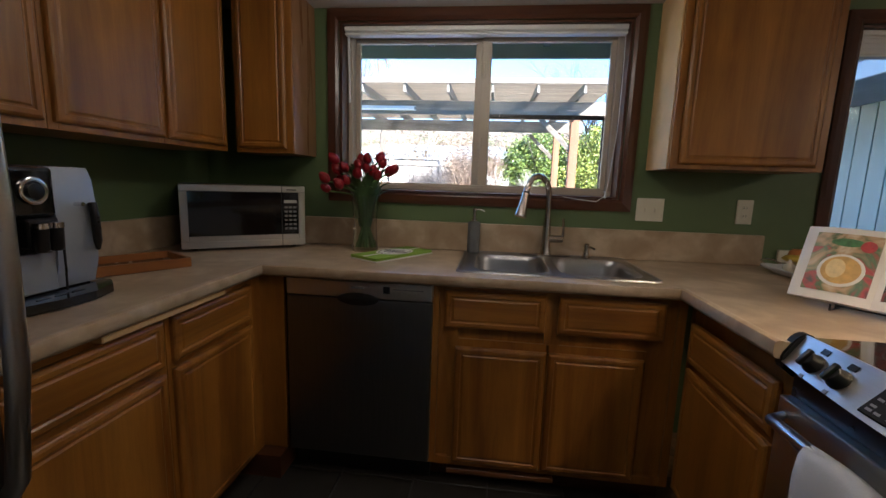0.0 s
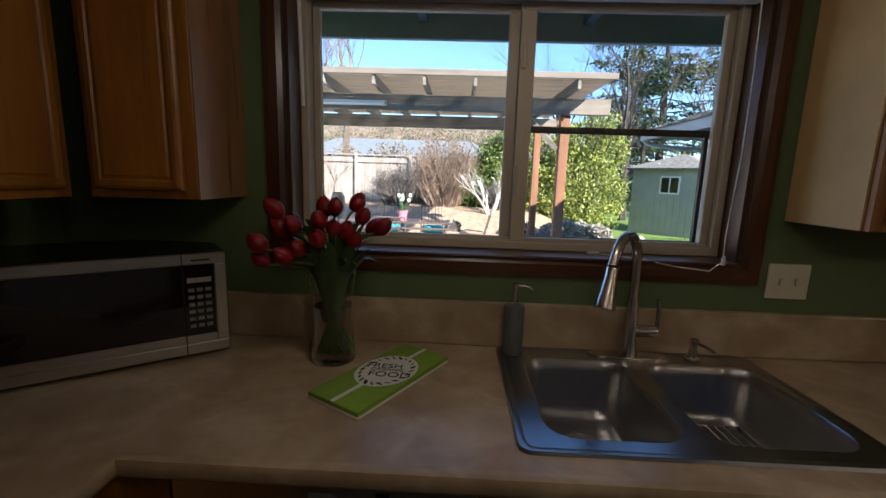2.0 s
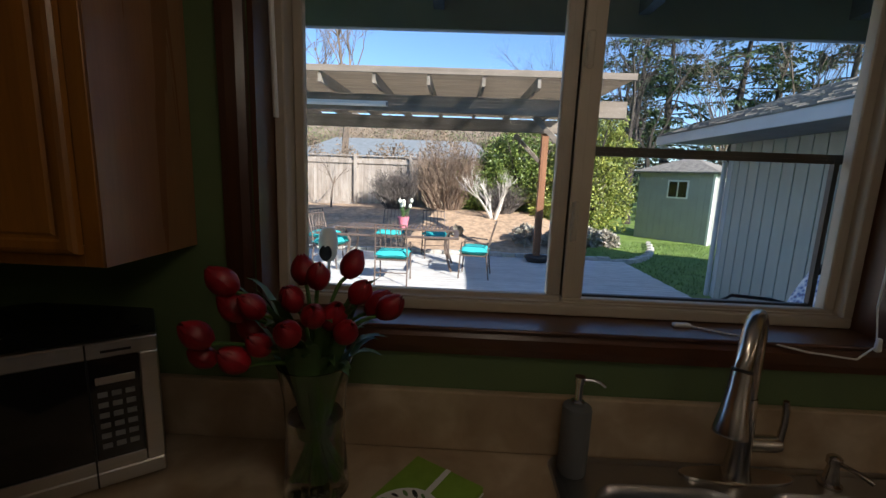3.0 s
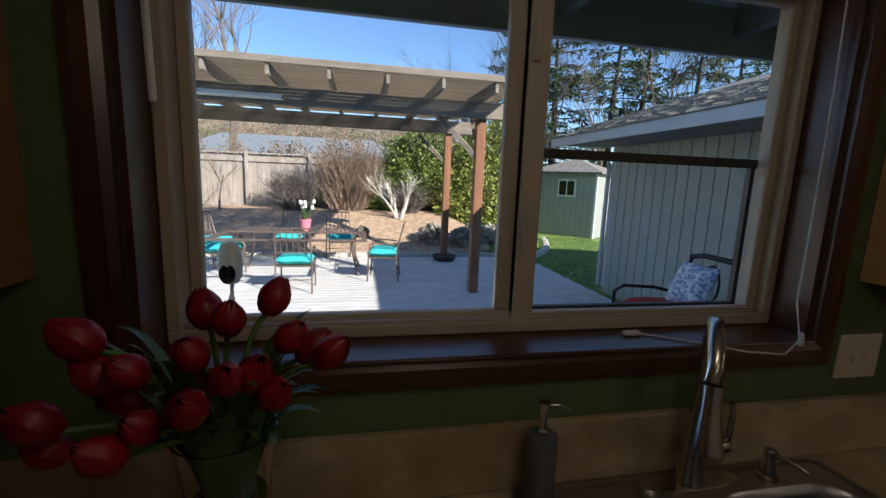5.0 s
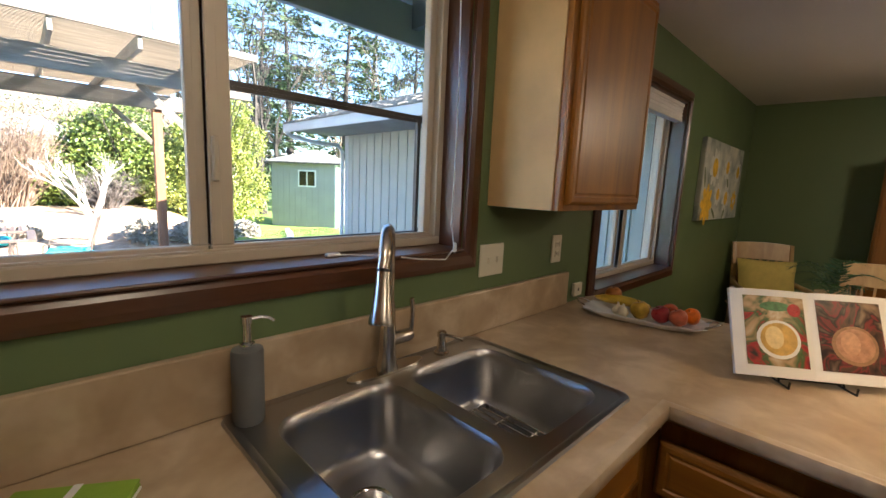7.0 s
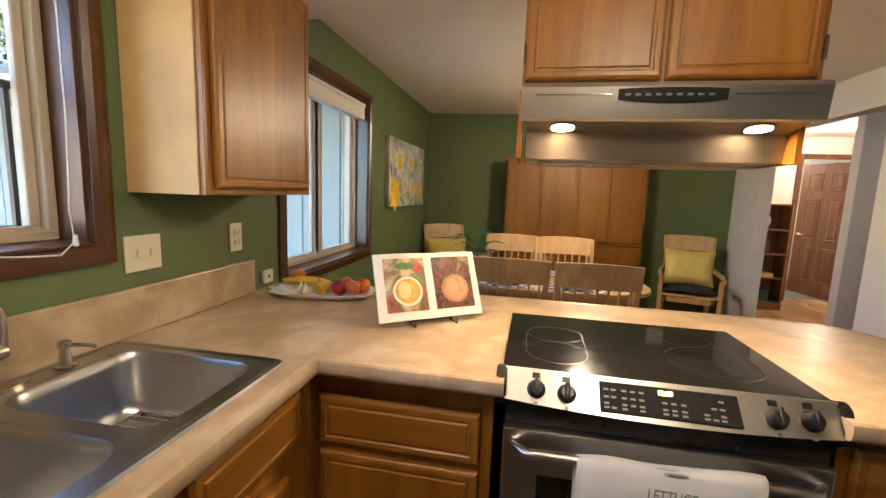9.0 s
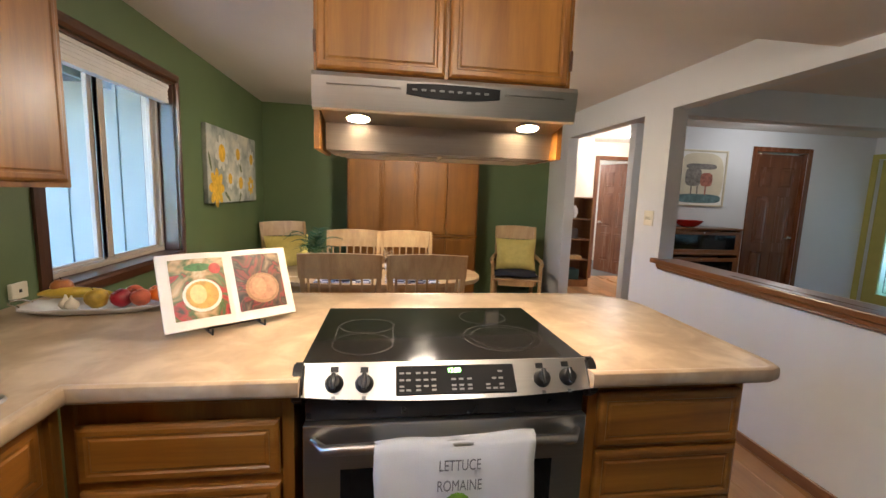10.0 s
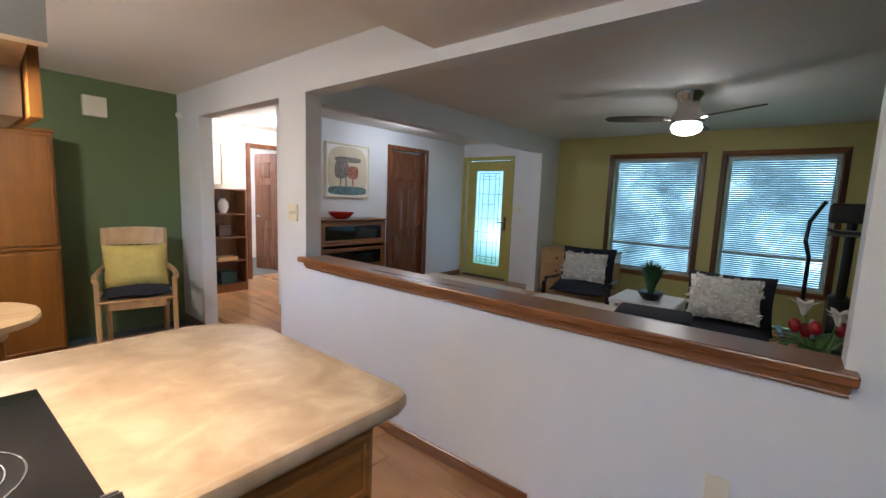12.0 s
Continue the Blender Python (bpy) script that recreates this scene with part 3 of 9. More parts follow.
# hood cabinet
ob = cabinet("hood_cabinet", P(1.112, 1.170, "-x", 0), 0.765, 0.33, 1.705, UZ1, [("cabinet_door", 0.008, 1.715, 0.366, 0.38), ("cabinet_door", 0.386, 1.715, 0.366, 0.38)], "honey oak cabinet hung from the ceiling over the range hood")
for hx in (0.004, 0.761):
    for hz in (1.79, 2.01):
        part("hinge", block(B(), (hx - 0.004, -0.012, hz - 0.03), (hx + 0.004, -0.001, hz + 0.03), 0.002), TRIM, ob, "dark hinge")
for hx in (0.0, 0.765):
    part("side_skirt", block(B(), (hx - 0.008, 0.05, 1.50), (hx + 0.008, 0.33, 1.705)), OAK, ob)

# ---- countertop: one U-shaped laminate top with a rounded front, a hole for the sink ----
SX0, SX1, SY0, SY1 = 0.005, 0.795, 1.745, 2.285
CT0, CT1 = 0.876, 0.915


def top_piece(bm, x0, y0, x1, y1):
    block(bm, (x0, y0, CT0), (x1, y1, CT1))


ob = thing("countertop", pose(0, 0, 0), "mottled tan laminate countertop in a U round the kitchen", "countertop")
for c in ((-1.415, 0.70, -0.78, 1.695), (-1.415, 1.695, SX0 + 0.02, 2.305), (SX0 + 0.02, 1.695, SX1 - 0.02, SY0 + 0.02), (SX0 + 0.02, SY1 - 0.02, SX1 - 0.02, 2.305), (SX1 - 0.02, 1.695, 0.845, 2.305)):
    bm = B()
    top_piece(bm, *c)
    part("top", bm, COUNTER, ob)
bm = B()
for c in ((0.845, 1.165, 1.705, 2.305), (1.385, 0.405, 1.705, 1.165)):
    top_piece(bm, *c)
slab(bm, [(0.845, 0.405), (0.845, -0.13), (0.855, -0.155), (0.88, -0.165), (1.52, -0.165), (1.60, -0.14), (1.66, -0.075), (1.70, 0.0), (1.705, 0.405)], CT0, CT1)
part("peninsula_top", bm, COUNTER, ob)


def nosing(pts, parent):
    """A rounded drip edge swept along the front of the top."""
    bm = B()
    prof = [(0, 0.039), (-0.008, 0.0415), (-0.016, 0.0415), (-0.023, 0.038), (-0.026, 0.030), (-0.026, 0.010), (-0.023, 0.002), (-0.016, -0.003), (0, -0.003)]
    rings = []
    for i, p in enumerate(pts):
        p = Vector((*p, 0))
        dirs = []
        if i > 0:
            dirs.append((p - Vector((*pts[i - 1], 0))).normalized())
        if i < len(pts) - 1:
            dirs.append((Vector((*pts[i + 1], 0)) - p).normalized())
        n = [Vector((-d.y, d.x, 0)) for d in dirs]
        s = sum(n, Vector()) / len(n)
        s = s / max(0.3, s.length_squared)
        rings.append([bm.verts.new(p - s * a + Vector((0, 0, CT0 + z))) for a, z in prof])
    for a, b in zip(rings, rings[1:]):
        for k in range(len(prof) - 1):
            bm.faces.new((a[k], a[k + 1], b[k + 1], b[k]))
    bm.faces.new(rings[0]), bm.faces.new(rings[-1][::-1])
    part("front_edge", bm, COUNTER, parent, smooth=40)


nosing([(0.845, 1.165), (0.845, 1.695), (-0.78, 1.695), (-0.78, 0.70)], ob)
nosing([(1.705, 2.28), (1.705, 0.405), (1.70, 0.0), (1.66, -0.075), (1.60, -0.14), (1.52, -0.165), (0.88, -0.165), (0.855, -0.155), (0.845, -0.13), (0.845, 0.405)], ob)
ob = thing("backsplash", pose(0, 0, 0), "low tan laminate backsplash along the wall", "backsplash", "", "structure")
bm = B()
for x0, x1 in ((-1.40, 1.437),):
    block(bm, (x0, 2.288, CT1 + 0.001), (x1, 2.309, 1.062), 0.004, 2)
part("splash", bm, COUNTER, ob)
part("splash", block(B(), (-1.419, 0.70, CT1 + 0.001), (-1.40, 2.309, 1.062), 0.004, 2), COUNTER, ob)

# ---- kitchen: appliances ----
def dishwasher():
    t = thing("dishwasher", pose(-0.675, 1.70, 0), "dark stainless steel built-in dishwasher with a pocket handle", "dishwasher")
    part("tub", block(B(), (0.004, 0.045, 0.10), (0.601, 0.58, 0.872)), BLACK, t)
    bm = block(B(), (0.004, 0.0, 0.115), (0.601, 0.042, 0.795), 0.005, 2)
    part("door", bm, DWSTEEL, t)
    part("control_panel", block(B(), (0.004, -0.004, 0.799), (0.601, 0.042, 0.868), 0.005, 2), STEEL_X, t, "stainless control strip")
    part("display", block(B(), (0.405, -0.0055, 0.824), (0.432, -0.0045, 0.852)), BLACKGLASS, t)
    for k in range(6):
        part("button", block(B(), (0.445 + k * 0.020, -0.0065, 0.822), (0.459 + k * 0.020, -0.0043, 0.834), 0.001), STEEL, t)
    part("button_strip", block(B(), (0.443, -0.0052, 0.840), (0.565, -0.0042, 0.844)), GREYLINE, t)
    bm = lathe(B(), [(0.0, 0), (0.075, 0.0), (0.085, 0.004), (0.075, 0.007), (0.0, 0.008)], seg=20, m=Matrix.Translation((0.302, 0.001, 0.795)) @ Matrix.Rotation(radians(90), 4, "X") @ Matrix.Diagonal((1, 0.32, 1, 1)))
    part("pocket_handle", bm, BLACK, t, "dark recessed pocket handle", smooth=40)
    part("badge", block(B(), (0.275, -0.0055, 0.836), (0.325, -0.0043, 0.846)), GREYLINE, t)
    part("toe_panel", block(B(), (0.004, 0.07, 0.0), (0.601, 0.085, 0.10)), BLACK, t)


dishwasher()

BURNER = plain("grey_burner_print", (0.055, 0.055, 0.055), 0.25, vary=0.05, bump=0)
GREENLED = glowing("green_digits", (0.25, 1.0, 0.10), 3.0)


def annulus(bm, cx, cy, z, rx, ry, w, seg=48, a0=0, a1=360):
    n = max(2, int(seg * (a1 - a0) / 360))
    pts = [(radians(a0 + (a1 - a0) * k / n)) for k in range(n + 1)]
    inner = [bm.verts.new((cx + (rx - w) * math.cos(a), cy + (ry - w) * math.sin(a), z)) for a in pts]
    outer = [bm.verts.new((cx + rx * math.cos(a), cy + ry * math.sin(a), z)) for a in pts]
    for k in range(n):
        bm.faces.new((inner[k], outer[k], outer[k + 1], inner[k + 1]))


def range_cooker():
    """A slide-in electric range, its front facing -x."""
    t = thing("range", pose(0, 0, 0), "stainless steel slide-in electric range with a black glass cooktop", "range")
    y0, y1 = 0.402, 1.162
    part("oven_body", block(B(), (0.875, y0 + 0.004, 0.05), (1.40, y1 - 0.004, 0.915)), BLACK, t)
    bm = B()
    slab(bm, [(0.885, y0 - 0.008), (1.425, y0 + 0.008), (1.425, y1 - 0.0), (0.885, y1 + 0.008)], 0.917, 0.929)
    ct = part("cooktop", bm, BLACKGLASS, t, "black ceramic glass cooktop")
    for cx, cy, rx, ry, w in ((1.045, 1.022, 0.09, 0.09, 0.0025), (1.21, 1.015, 0.075, 0.09, 0.0025), (1.085, 0.585, 0.125, 0.125, 0.003), (1.085, 0.585, 0.100, 0.100, 0.002), (1.30, 0.60, 0.085, 0.085, 0.0025)):
        bm = B()
        annulus(bm, cx, cy, 0.9297, rx, ry, w)
        part("burner_ring", bm, BURNER, ct, "grey printed burner ring")
    for s in (-0.09, 0.088):
        part("bridge_line", block(B(), (1.045, 1.02 + s, 0.9294), (1.21, 1.0225 + s, 0.9297)), BURNER, ct)
    # bowed sloping control fascia
    n = 16
    bm = B()
    back, front, low, under = [], [], [], []
    for k in range(n + 1):
        u = 2 * k / n - 1
        y = (y0 + y1) / 2 + u * (y1 - y0) / 2
        bow = 0.025 * (1 - u * u)
        back.append(bm.verts.new((0.893, y, 0.934)))
        front.append(bm.verts.new((0.883, y, 0.937)))
        low.append(bm.verts.new((0.838 - bow, y, 0.868 - 0.2 * bow)))
        under.append(bm.verts.new((0.860, y, 0.862)))
    for a, b in ((back, front), (front, low), (low, under), (under, back)):
        for k in range(n):
            bm.faces.new((a[k], a[k + 1], b[k + 1], b[k]))
    bm.faces.new((back[0], front[0], low[0], under[0])), bm.faces.new((under[n], low[n], front[n], back[n]))
    fascia = part("control_panel", bm, STEEL, t, "stainless control fascia", smooth=50)
    for yy in (y0 - 0.010, y1 + 0.010):
        bm = B()
        a = [(0.905, 0.932), (0.885, 0.940), (0.865, 0.930), (0.836, 0.885), (0.838, 0.855), (0.87, 0.83), (0.905, 0.83)]
        v0 = [bm.verts.new((x, yy - 0.014, z)) for x, z in a]
        v1 = [bm.verts.new((x, yy + 0.014, z)) for x, z in a]
        for k in range(len(a)):
            bm.faces.new((v0[k], v0[(k + 1) % len(a)], v1[(k + 1) % len(a)], v1[k]))
        bm.faces.new(v0[::-1]), bm.faces.new(v1)
        bmesh.ops.bevel(bm, geom=bm.edges[:], offset=0.004, segments=2, affect="EDGES")
        part("end_cap", bm, BLACK, t, "black plastic end cap", smooth=40)
    slope = math.atan2(0.069, 0.058)

    def on_fascia(y, s):
        """A pose on the sloping panel, s from its lower (0) to upper edge (1), z out of it."""
        u = (y - (y0 + y1) / 2) / ((y1 - y0) / 2)
        bow = 0.025 * (1 - u * u)
        p = Vector((0.838 - bow, y, 0.868 - 0.2 * bow)).lerp(Vector((0.883, y, 0.937)), s)
        run, rise = 0.045 + bow, 0.069 + 0.2 * bow
        ax = Vector((0, -1, 0))
        up = Vector((run, 0, rise)).normalized()
        nz = ax.cross(up)
        return Matrix.Translation(p) @ Matrix((ax, up, nz)).transposed().to_4x4()

    for y in (1.083, 1.008, 0.540, 0.466):
        m = on_fascia(y, 0.42)
        bm = lathe(B(), [(0.0, -0.002), (0.023, -0.002), (0.023, 0.006), (0.019, 0.012), (0.018, 0.022), (0.015, 0.025), (0.0, 0.025)], m=m, seg=20)
        k = part("knob", bm, BLACK, t, "black control knob", smooth=40)
        bm = block(B(), (-0.006, -0.021, 0.020), (0.006, 0.021, 0.033), 0.004, 2)
        bmesh.ops.transform(bm, matrix=m, verts=bm.verts)
        part("grip", bm, BLACK, k, smooth=40)
        bm = block(B(), (-0.011, 0.028, 0.0005), (0.009, 0.042, 0.002))
        bmesh.ops.transform(bm, matrix=m, verts=bm.verts)
        part("indicator", bm, BLACK, k)
        bm = block(B(), (-0.005, -0.040, 0.0005), (0.005, -0.031, 0.002))
        bmesh.ops.transform(bm, matrix=m, verts=bm.verts)
        part("mark", bm, GREYLINE, k)
    m = on_fascia(0.772, 0.5)
    bm = block(B(), (-0.157, -0.038, 0.0002), (0.157, 0.038, 0.0035), 0.002)
    bmesh.ops.transform(bm, matrix=m, verts=bm.verts)
    d = part("touch_panel", bm, plain("matte_touch_panel", (0.010, 0.010, 0.011), 0.55, vary=0.1, bump=0, Specular_IOR_Level=0.15), t, "black touch control panel")
    rnd = random.Random(4)
    bm = B()
    for bx in (-0.142, -0.125, -0.100, -0.080, -0.060, -0.008, 0.012, 0.034, 0.082, 0.100, 0.118):
        for by in (0.018, 0.000, -0.016, -0.026):
            if rnd.random() < 0.86 and not (by > 0.01 and -0.05 < bx < 0.06):
                block(bm, (bx - 0.006, by - 0.0025, 0.0037), (bx + 0.006, by + 0.0025, 0.0041))
    bmesh.ops.transform(bm, matrix=m, verts=bm.verts)
    tagged(part("button_print", bm, GREYLINE, d), kind="stuff")
    writing("clock_digits", "12:00", 0.016, GREENLED, d, m @ Matrix.Translation((-0.005, 0.023, 0.0042)), "green lit clock digits")
    # oven door with bar handle
    part("vent_gap", block(B(), (0.868, y0 + 0.006, 0.790), (0.876, y1 - 0.006, 0.866)), BLACK, t)
    door = part("oven_door", block(B(), (0.845, y0 + 0.002, 0.205), (0.873, y1 - 0.002, 0.788), 0.004, 2), STEEL, t, "stainless oven door")
    part("oven_window", block(B(), (0.8435, y0 + 0.095, 0.36), (0.8455, y1 - 0.095, 0.665), 0.0), BLACKGLASS, door, "dark oven window")
    pts = []
    for k in range(21):
        u = 2 * k / 20 - 1
        pts.append((0.800 - 0.006 * (1 - u * u) if abs(u) < 0.9 else 0.800 + (abs(u) - 0.9) * 0.45, 0.782 + u * 0.355, 0.748 + 0.006 * (1 - u * u)))
    part("door_handle", tube(B(), pts, 0.015, 12, [0.008 if k in (0, 20) else 0.014 for k in range(21)]), STEEL, door, "curved bar handle", smooth=60)
    part("storage_drawer", block(B(), (0.848, y0 + 0.002, 0.06), (0.873, y1 - 0.002, 0.195), 0.004, 2), STEEL, t)


range_cooker()
RANGE_TOWEL = thing("dish_towel", pose(0, 0, 0), "white cotton dish towel with printed lettering over the oven handle", "towel")
bm = B()
n, rows_ = 18, 16
prof = [(0.826, 0.50), (0.823, 0.70), (0.822, 0.742), (0.817, 0.764), (0.801, 0.773), (0.784, 0.768), (0.776, 0.750), (0.774, 0.70), (0.772, 0.62), (0.770, 0.55), (0.770, 0.47), (0.770, 0.38)]
grid = []
for x, z in prof:
    row = []
    for k in range(n + 1):
        u = k / n
        ripple = 0.004 * math.sin(u * 17 + z * 6) * (1 if z < 0.74 else 0.4)
        row.append(bm.verts.new((x + ripple, 0.978 - u * 0.408 + 0.004 * math.sin(z * 20), z + 0.012 * (u - 0.5) * (1 if z > 0.7 else 0.3) + 0.003 * math.sin(u * 9))))
    grid.append(row)
for a, b in zip(grid, grid[1:]):
    for k in range(n):
        bm.faces.new((a[k], a[k + 1], b[k + 1], b[k]))
cl = part("cloth", bm, CLOTH_W, RANGE_TOWEL, smooth=60)
md = cl.modifiers.new("thickness", "SOLIDIFY")
md.thickness = 0.004
INK = plain("grey_ink", (0.20, 0.20, 0.20), 0.8, vary=0.1, bump=0)
LETTUCE = plain("green_print", (0.22, 0.42, 0.04), 0.8, vary=0.25, scale=40, bump=0)
face = Matrix((Vector((0, -1, 0)), Vector((0, 0, 1)), Vector((-1, 0, 0)))).transposed().to_4x4()
writing("lettering", "LETTUCE", 0.036, INK, RANGE_TOWEL, Matrix.Translation((0.7625, 0.770, 0.715)) @ face @ Matrix.Diagonal((0.72, 1.15, 1, 1)))
writing("lettering", "ROMAINE", 0.036, INK, RANGE_TOWEL, Matrix.Translation((0.7605, 0.770, 0.662)) @ face @ Matrix.Diagonal((0.72, 1.15, 1, 1)))
bm = B()
for k in range(9):
    a = k * 0.7
    bmesh.ops.create_circle(bm, cap_ends=True, segments=14, radius=0.022 + 0.006 * (k % 3), matrix=Matrix.Translation((0.7600 - 0.0003 * k, 0.770 + 0.026 * math.cos(a), 0.590 + 0.022 * math.sin(a))) @ face)
part("lettuce_print", bm, LETTUCE, RANGE_TOWEL, "green printed lettuce")


def range_hood():
    t = thing("range_hood", pose(0, 0, 0), "stainless steel range hood with two lit bulbs over the cooktop", "range hood")
    y0, y1 = 0.408, 1.158

    def sweep(prof, a, b, inset=None):
        bm = B()
        va = [bm.verts.new((x, a + (inset[k] if inset else 0), z)) for k, (x, z) in enumerate(prof)]
        vb = [bm.verts.new((x, b - (inset[k] if inset else 0), z)) for k, (x, z) in enumerate(prof)]
        m = len(prof)
        for k in range(m):
            bm.faces.new((va[k], va[(k + 1) % m], vb[(k + 1) % m], vb[k]))
        bm.faces.new(va[::-1]), bm.faces.new(vb)
        return bm

    body = part("canopy", sweep([(1.076, 1.703), (1.068, 1.690), (1.079, 1.606), (1.092, 1.601), (1.092, 1.70)], y0 - 0.012, y1 + 0.012), STEEL, t, "stainless front panel")
    part("lamp_shelf", sweep([(1.094, 1.703), (1.094, 1.604), (1.200, 1.584), (1.214, 1.503), (1.47, 1.503), (1.47, 1.703)], y0 + 0.009, y1 - 0.009), HOODSTEEL_SHADED, t)
    part("grease_pan", sweep([(1.232, 1.5025), (1.236, 1.499), (1.452, 1.499), (1.456, 1.5025)], y0 + 0.03, y1 - 0.03), ENAMEL, t, "cream grease pan")
    for a, b in ((y0 + 0.05, 0.775), (0.79, y1 - 0.05)):
        part("filter", block(B(), (1.255, a, 1.494), (1.44, b, 1.4987), 0.002), ENAMEL, t, "mesh grease filter")
    bm = B()
    n = 14
    pts_t = [(0.908 - 0.272 * k / n, 1.682 + 0.004 * (1 - (2 * k / n - 1) ** 2)) for k in range(n + 1)]
    pts_b = [(y, 1.655 - 0.009 * (1 - (2 * k / n - 1) ** 2)) for k, (y, z) in enumerate(pts_t)]
    ring_ = pts_t + pts_b[::-1]
    va = [bm.verts.new((1.0705 + (1.69 - z) * 0.13, y, z)) for y, z in ring_]
    vb = [bm.verts.new((1.0625 + (1.69 - z) * 0.13, y, z)) for y, z in ring_]
    for k in range(len(ring_)):
        j = (k + 1) % len(ring_)
        bm.faces.new((va[k], va[j], vb[j], vb[k]))
    bm.faces.new(va), bm.faces.new(vb[::-1])
    panel = part("switch_panel", bm, BLACK, t, "black button panel")
    for k in range(9):
        y = 0.885 - 0.026 * k
        part("button", block(B(), (1.0605, y - 0.007, 1.664), (1.064, y + 0.007, 1.670), 0.001), GREYLINE, panel)
    for a, b in ((0.925, y1 - 0.03), (y0 + 0.03, 0.62)):
        part("groove_line", block(B(), (1.0680, a, 1.668), (1.0705, b, 1.671)), CHROME, t, "bright groove line")
    for y in (1.045, 0.522):
        m = Matrix.Translation((1.140, y, 1.592)) @ Matrix.Rotation(radians(191), 4, "Y")
        rim = part("lamp_rim", lathe(B(), [(0.030, -0.004), (0.040, -0.002), (0.040, 0.003), (0.033, 0.004), (0.030, -0.004)], m=m, seg=24), CHROME, t, smooth=40)
        part("bulb", lathe(B(), [(0.0, -0.002), (0.031, -0.002), (0.029, 0.004), (0.0, 0.009)], m=m, seg=24), BULB, rim, "glowing halogen bulb", smooth=60)


ENAMEL = plain("cream_enamel", (0.42, 0.36, 0.30), 0.45, vary=0.12, scale=9)
# shelf steel with the underside's shade and coppery reflections put into its colour
HOODSTEEL_SHADED = brushed("shaded_hood_steel", (0.40, 0.34, 0.29), 0.36, "y", 0.06)
BULB = glowing("lit_halogen", (1.0, 0.75, 0.45), 14.0)
range_hood()


def sink():
    t = thing("kitchen_sink", pose(0, 0, 0), "double bowl stainless steel drop-in sink", "sink")

    def rounded(x0, y0, x1, y1, r, n=5):
        out = []
        for cx, cy, a in ((x1 - r, y1 - r, 0), (x0 + r, y1 - r, 90), (x0 + r, y0 + r, 180), (x1 - r, y0 + r, 270)):
            out += [(cx + r * math.cos(radians(a + 90 * k / n)), cy + r * math.sin(radians(a + 90 * k / n))) for k in range(n + 1)]
        return out

    def loft(bm, loops, close=None):
        rings = [[bm.verts.new((x, y, z)) for x, y in pts] for pts, z in loops]
        for a, b in zip(rings, rings[1:]):
            for k in range(len(a)):
                j = (k + 1) % len(a)
                bm.faces.new((a[k], a[j], b[j], b[k]))
        if close:
            bm.faces.new(rings[-1])
        return rings

    bowls = ((0.075, 1.80, 0.385, 2.205), (0.425, 1.80, 0.752, 2.205))
    # deck with two cut-outs, built as strips round the bowls
    bm = B()
    z = 0.9195
    bm2 = B()
    rim = loft(bm2, [(rounded(SX0, SY0, SX1, SY1, 0.03), 0.9155), (rounded(SX0 + 0.003, SY0 + 0.003, SX1 - 0.003, SY1 - 0.003, 0.03), 0.9225), (rounded(SX0 + 0.014, SY0 + 0.014, SX1 - 0.014, SY1 - 0.014, 0.028), 0.9235), (rounded(SX0 + 0.020, SY0 + 0.020, SX1 - 0.020, SY1 - 0.020, 0.025), 0.9200)])
    part("rim", bm2, SINKSTEEL, t, smooth=50)
    bm = B()
    outer = [bm.verts.new((x, y, z)) for x, y in rounded(SX0 + 0.020, SY0 + 0.020, SX1 - 0.020, SY1 - 0.020, 0.025)]
    edges = [bm.edges.new((outer[k], outer[(k + 1) % len(outer)])) for k in range(len(outer))]
    for b in bowls:
        inner = [bm.verts.new((x, y, z)) for x, y in rounded(*b, 0.07)]
        edges += [bm.edges.new((inner[k], inner[(k + 1) % len(inner)])) for k in range(len(inner))]
    bmesh.ops.triangle_fill(bm, use_beauty=True, use_dissolve=False, edges=edges)
    part("deck", bm, SINKSTEEL, t)
    for x0, y0, x1, y1 in bowls:
        bm = B()
        f = lambda d, r: rounded(x0 + d, y0 + d, x1 - d, y1 - d, r)
        loft(bm, [(f(0, 0.07), z), (f(0.006, 0.066), z - 0.006), (f(0.012, 0.064), z - 0.03), (f(0.020, 0.062), z - 0.14), (f(0.030, 0.06), z - 0.165), (f(0.055, 0.05), z - 0.178)], True)
        bowl = part("bowl", bm, SINKSTEEL, t, "brushed steel bowl", smooth=50)
        cx, cy = (x0 + x1) / 2, (y0 + y1) / 2 + 0.05
        part("drain", lathe(B(), [(0.0, 0.001), (0.045, 0.001), (0.047, 0.004), (0.041, 0.003), (0.035, -0.004), (0.0, -0.004)], (cx, cy, z - 0.176), 20), CHROME, bowl, smooth=40)
    rack = thing("sink_rack", pose(0.588, 2.0, 0.752), "chrome wire rack lying in the sink bowl", "sink rack")
    for k in range(11):
        part("wire", rod(B(), (-0.12 + 0.024 * k, -0.14, 0.012), (-0.12 + 0.024 * k, 0.14, 0.012), 0.0032, seg=6), NICKEL, rack)
    for yy in (-0.14, -0.05, 0.05, 0.14):
        part("cross_wire", rod(B(), (-0.125, yy, 0.009), (0.125, yy, 0.009), 0.0035, seg=6), NICKEL, rack)
    for sx in (-0.12, 0.12):
        for sy in (-0.13, 0.13):
            part("foot", rod(B(), (sx, sy, -0.006), (sx, sy, 0.010), 0.006, seg=8), BLACK, rack)


sink()


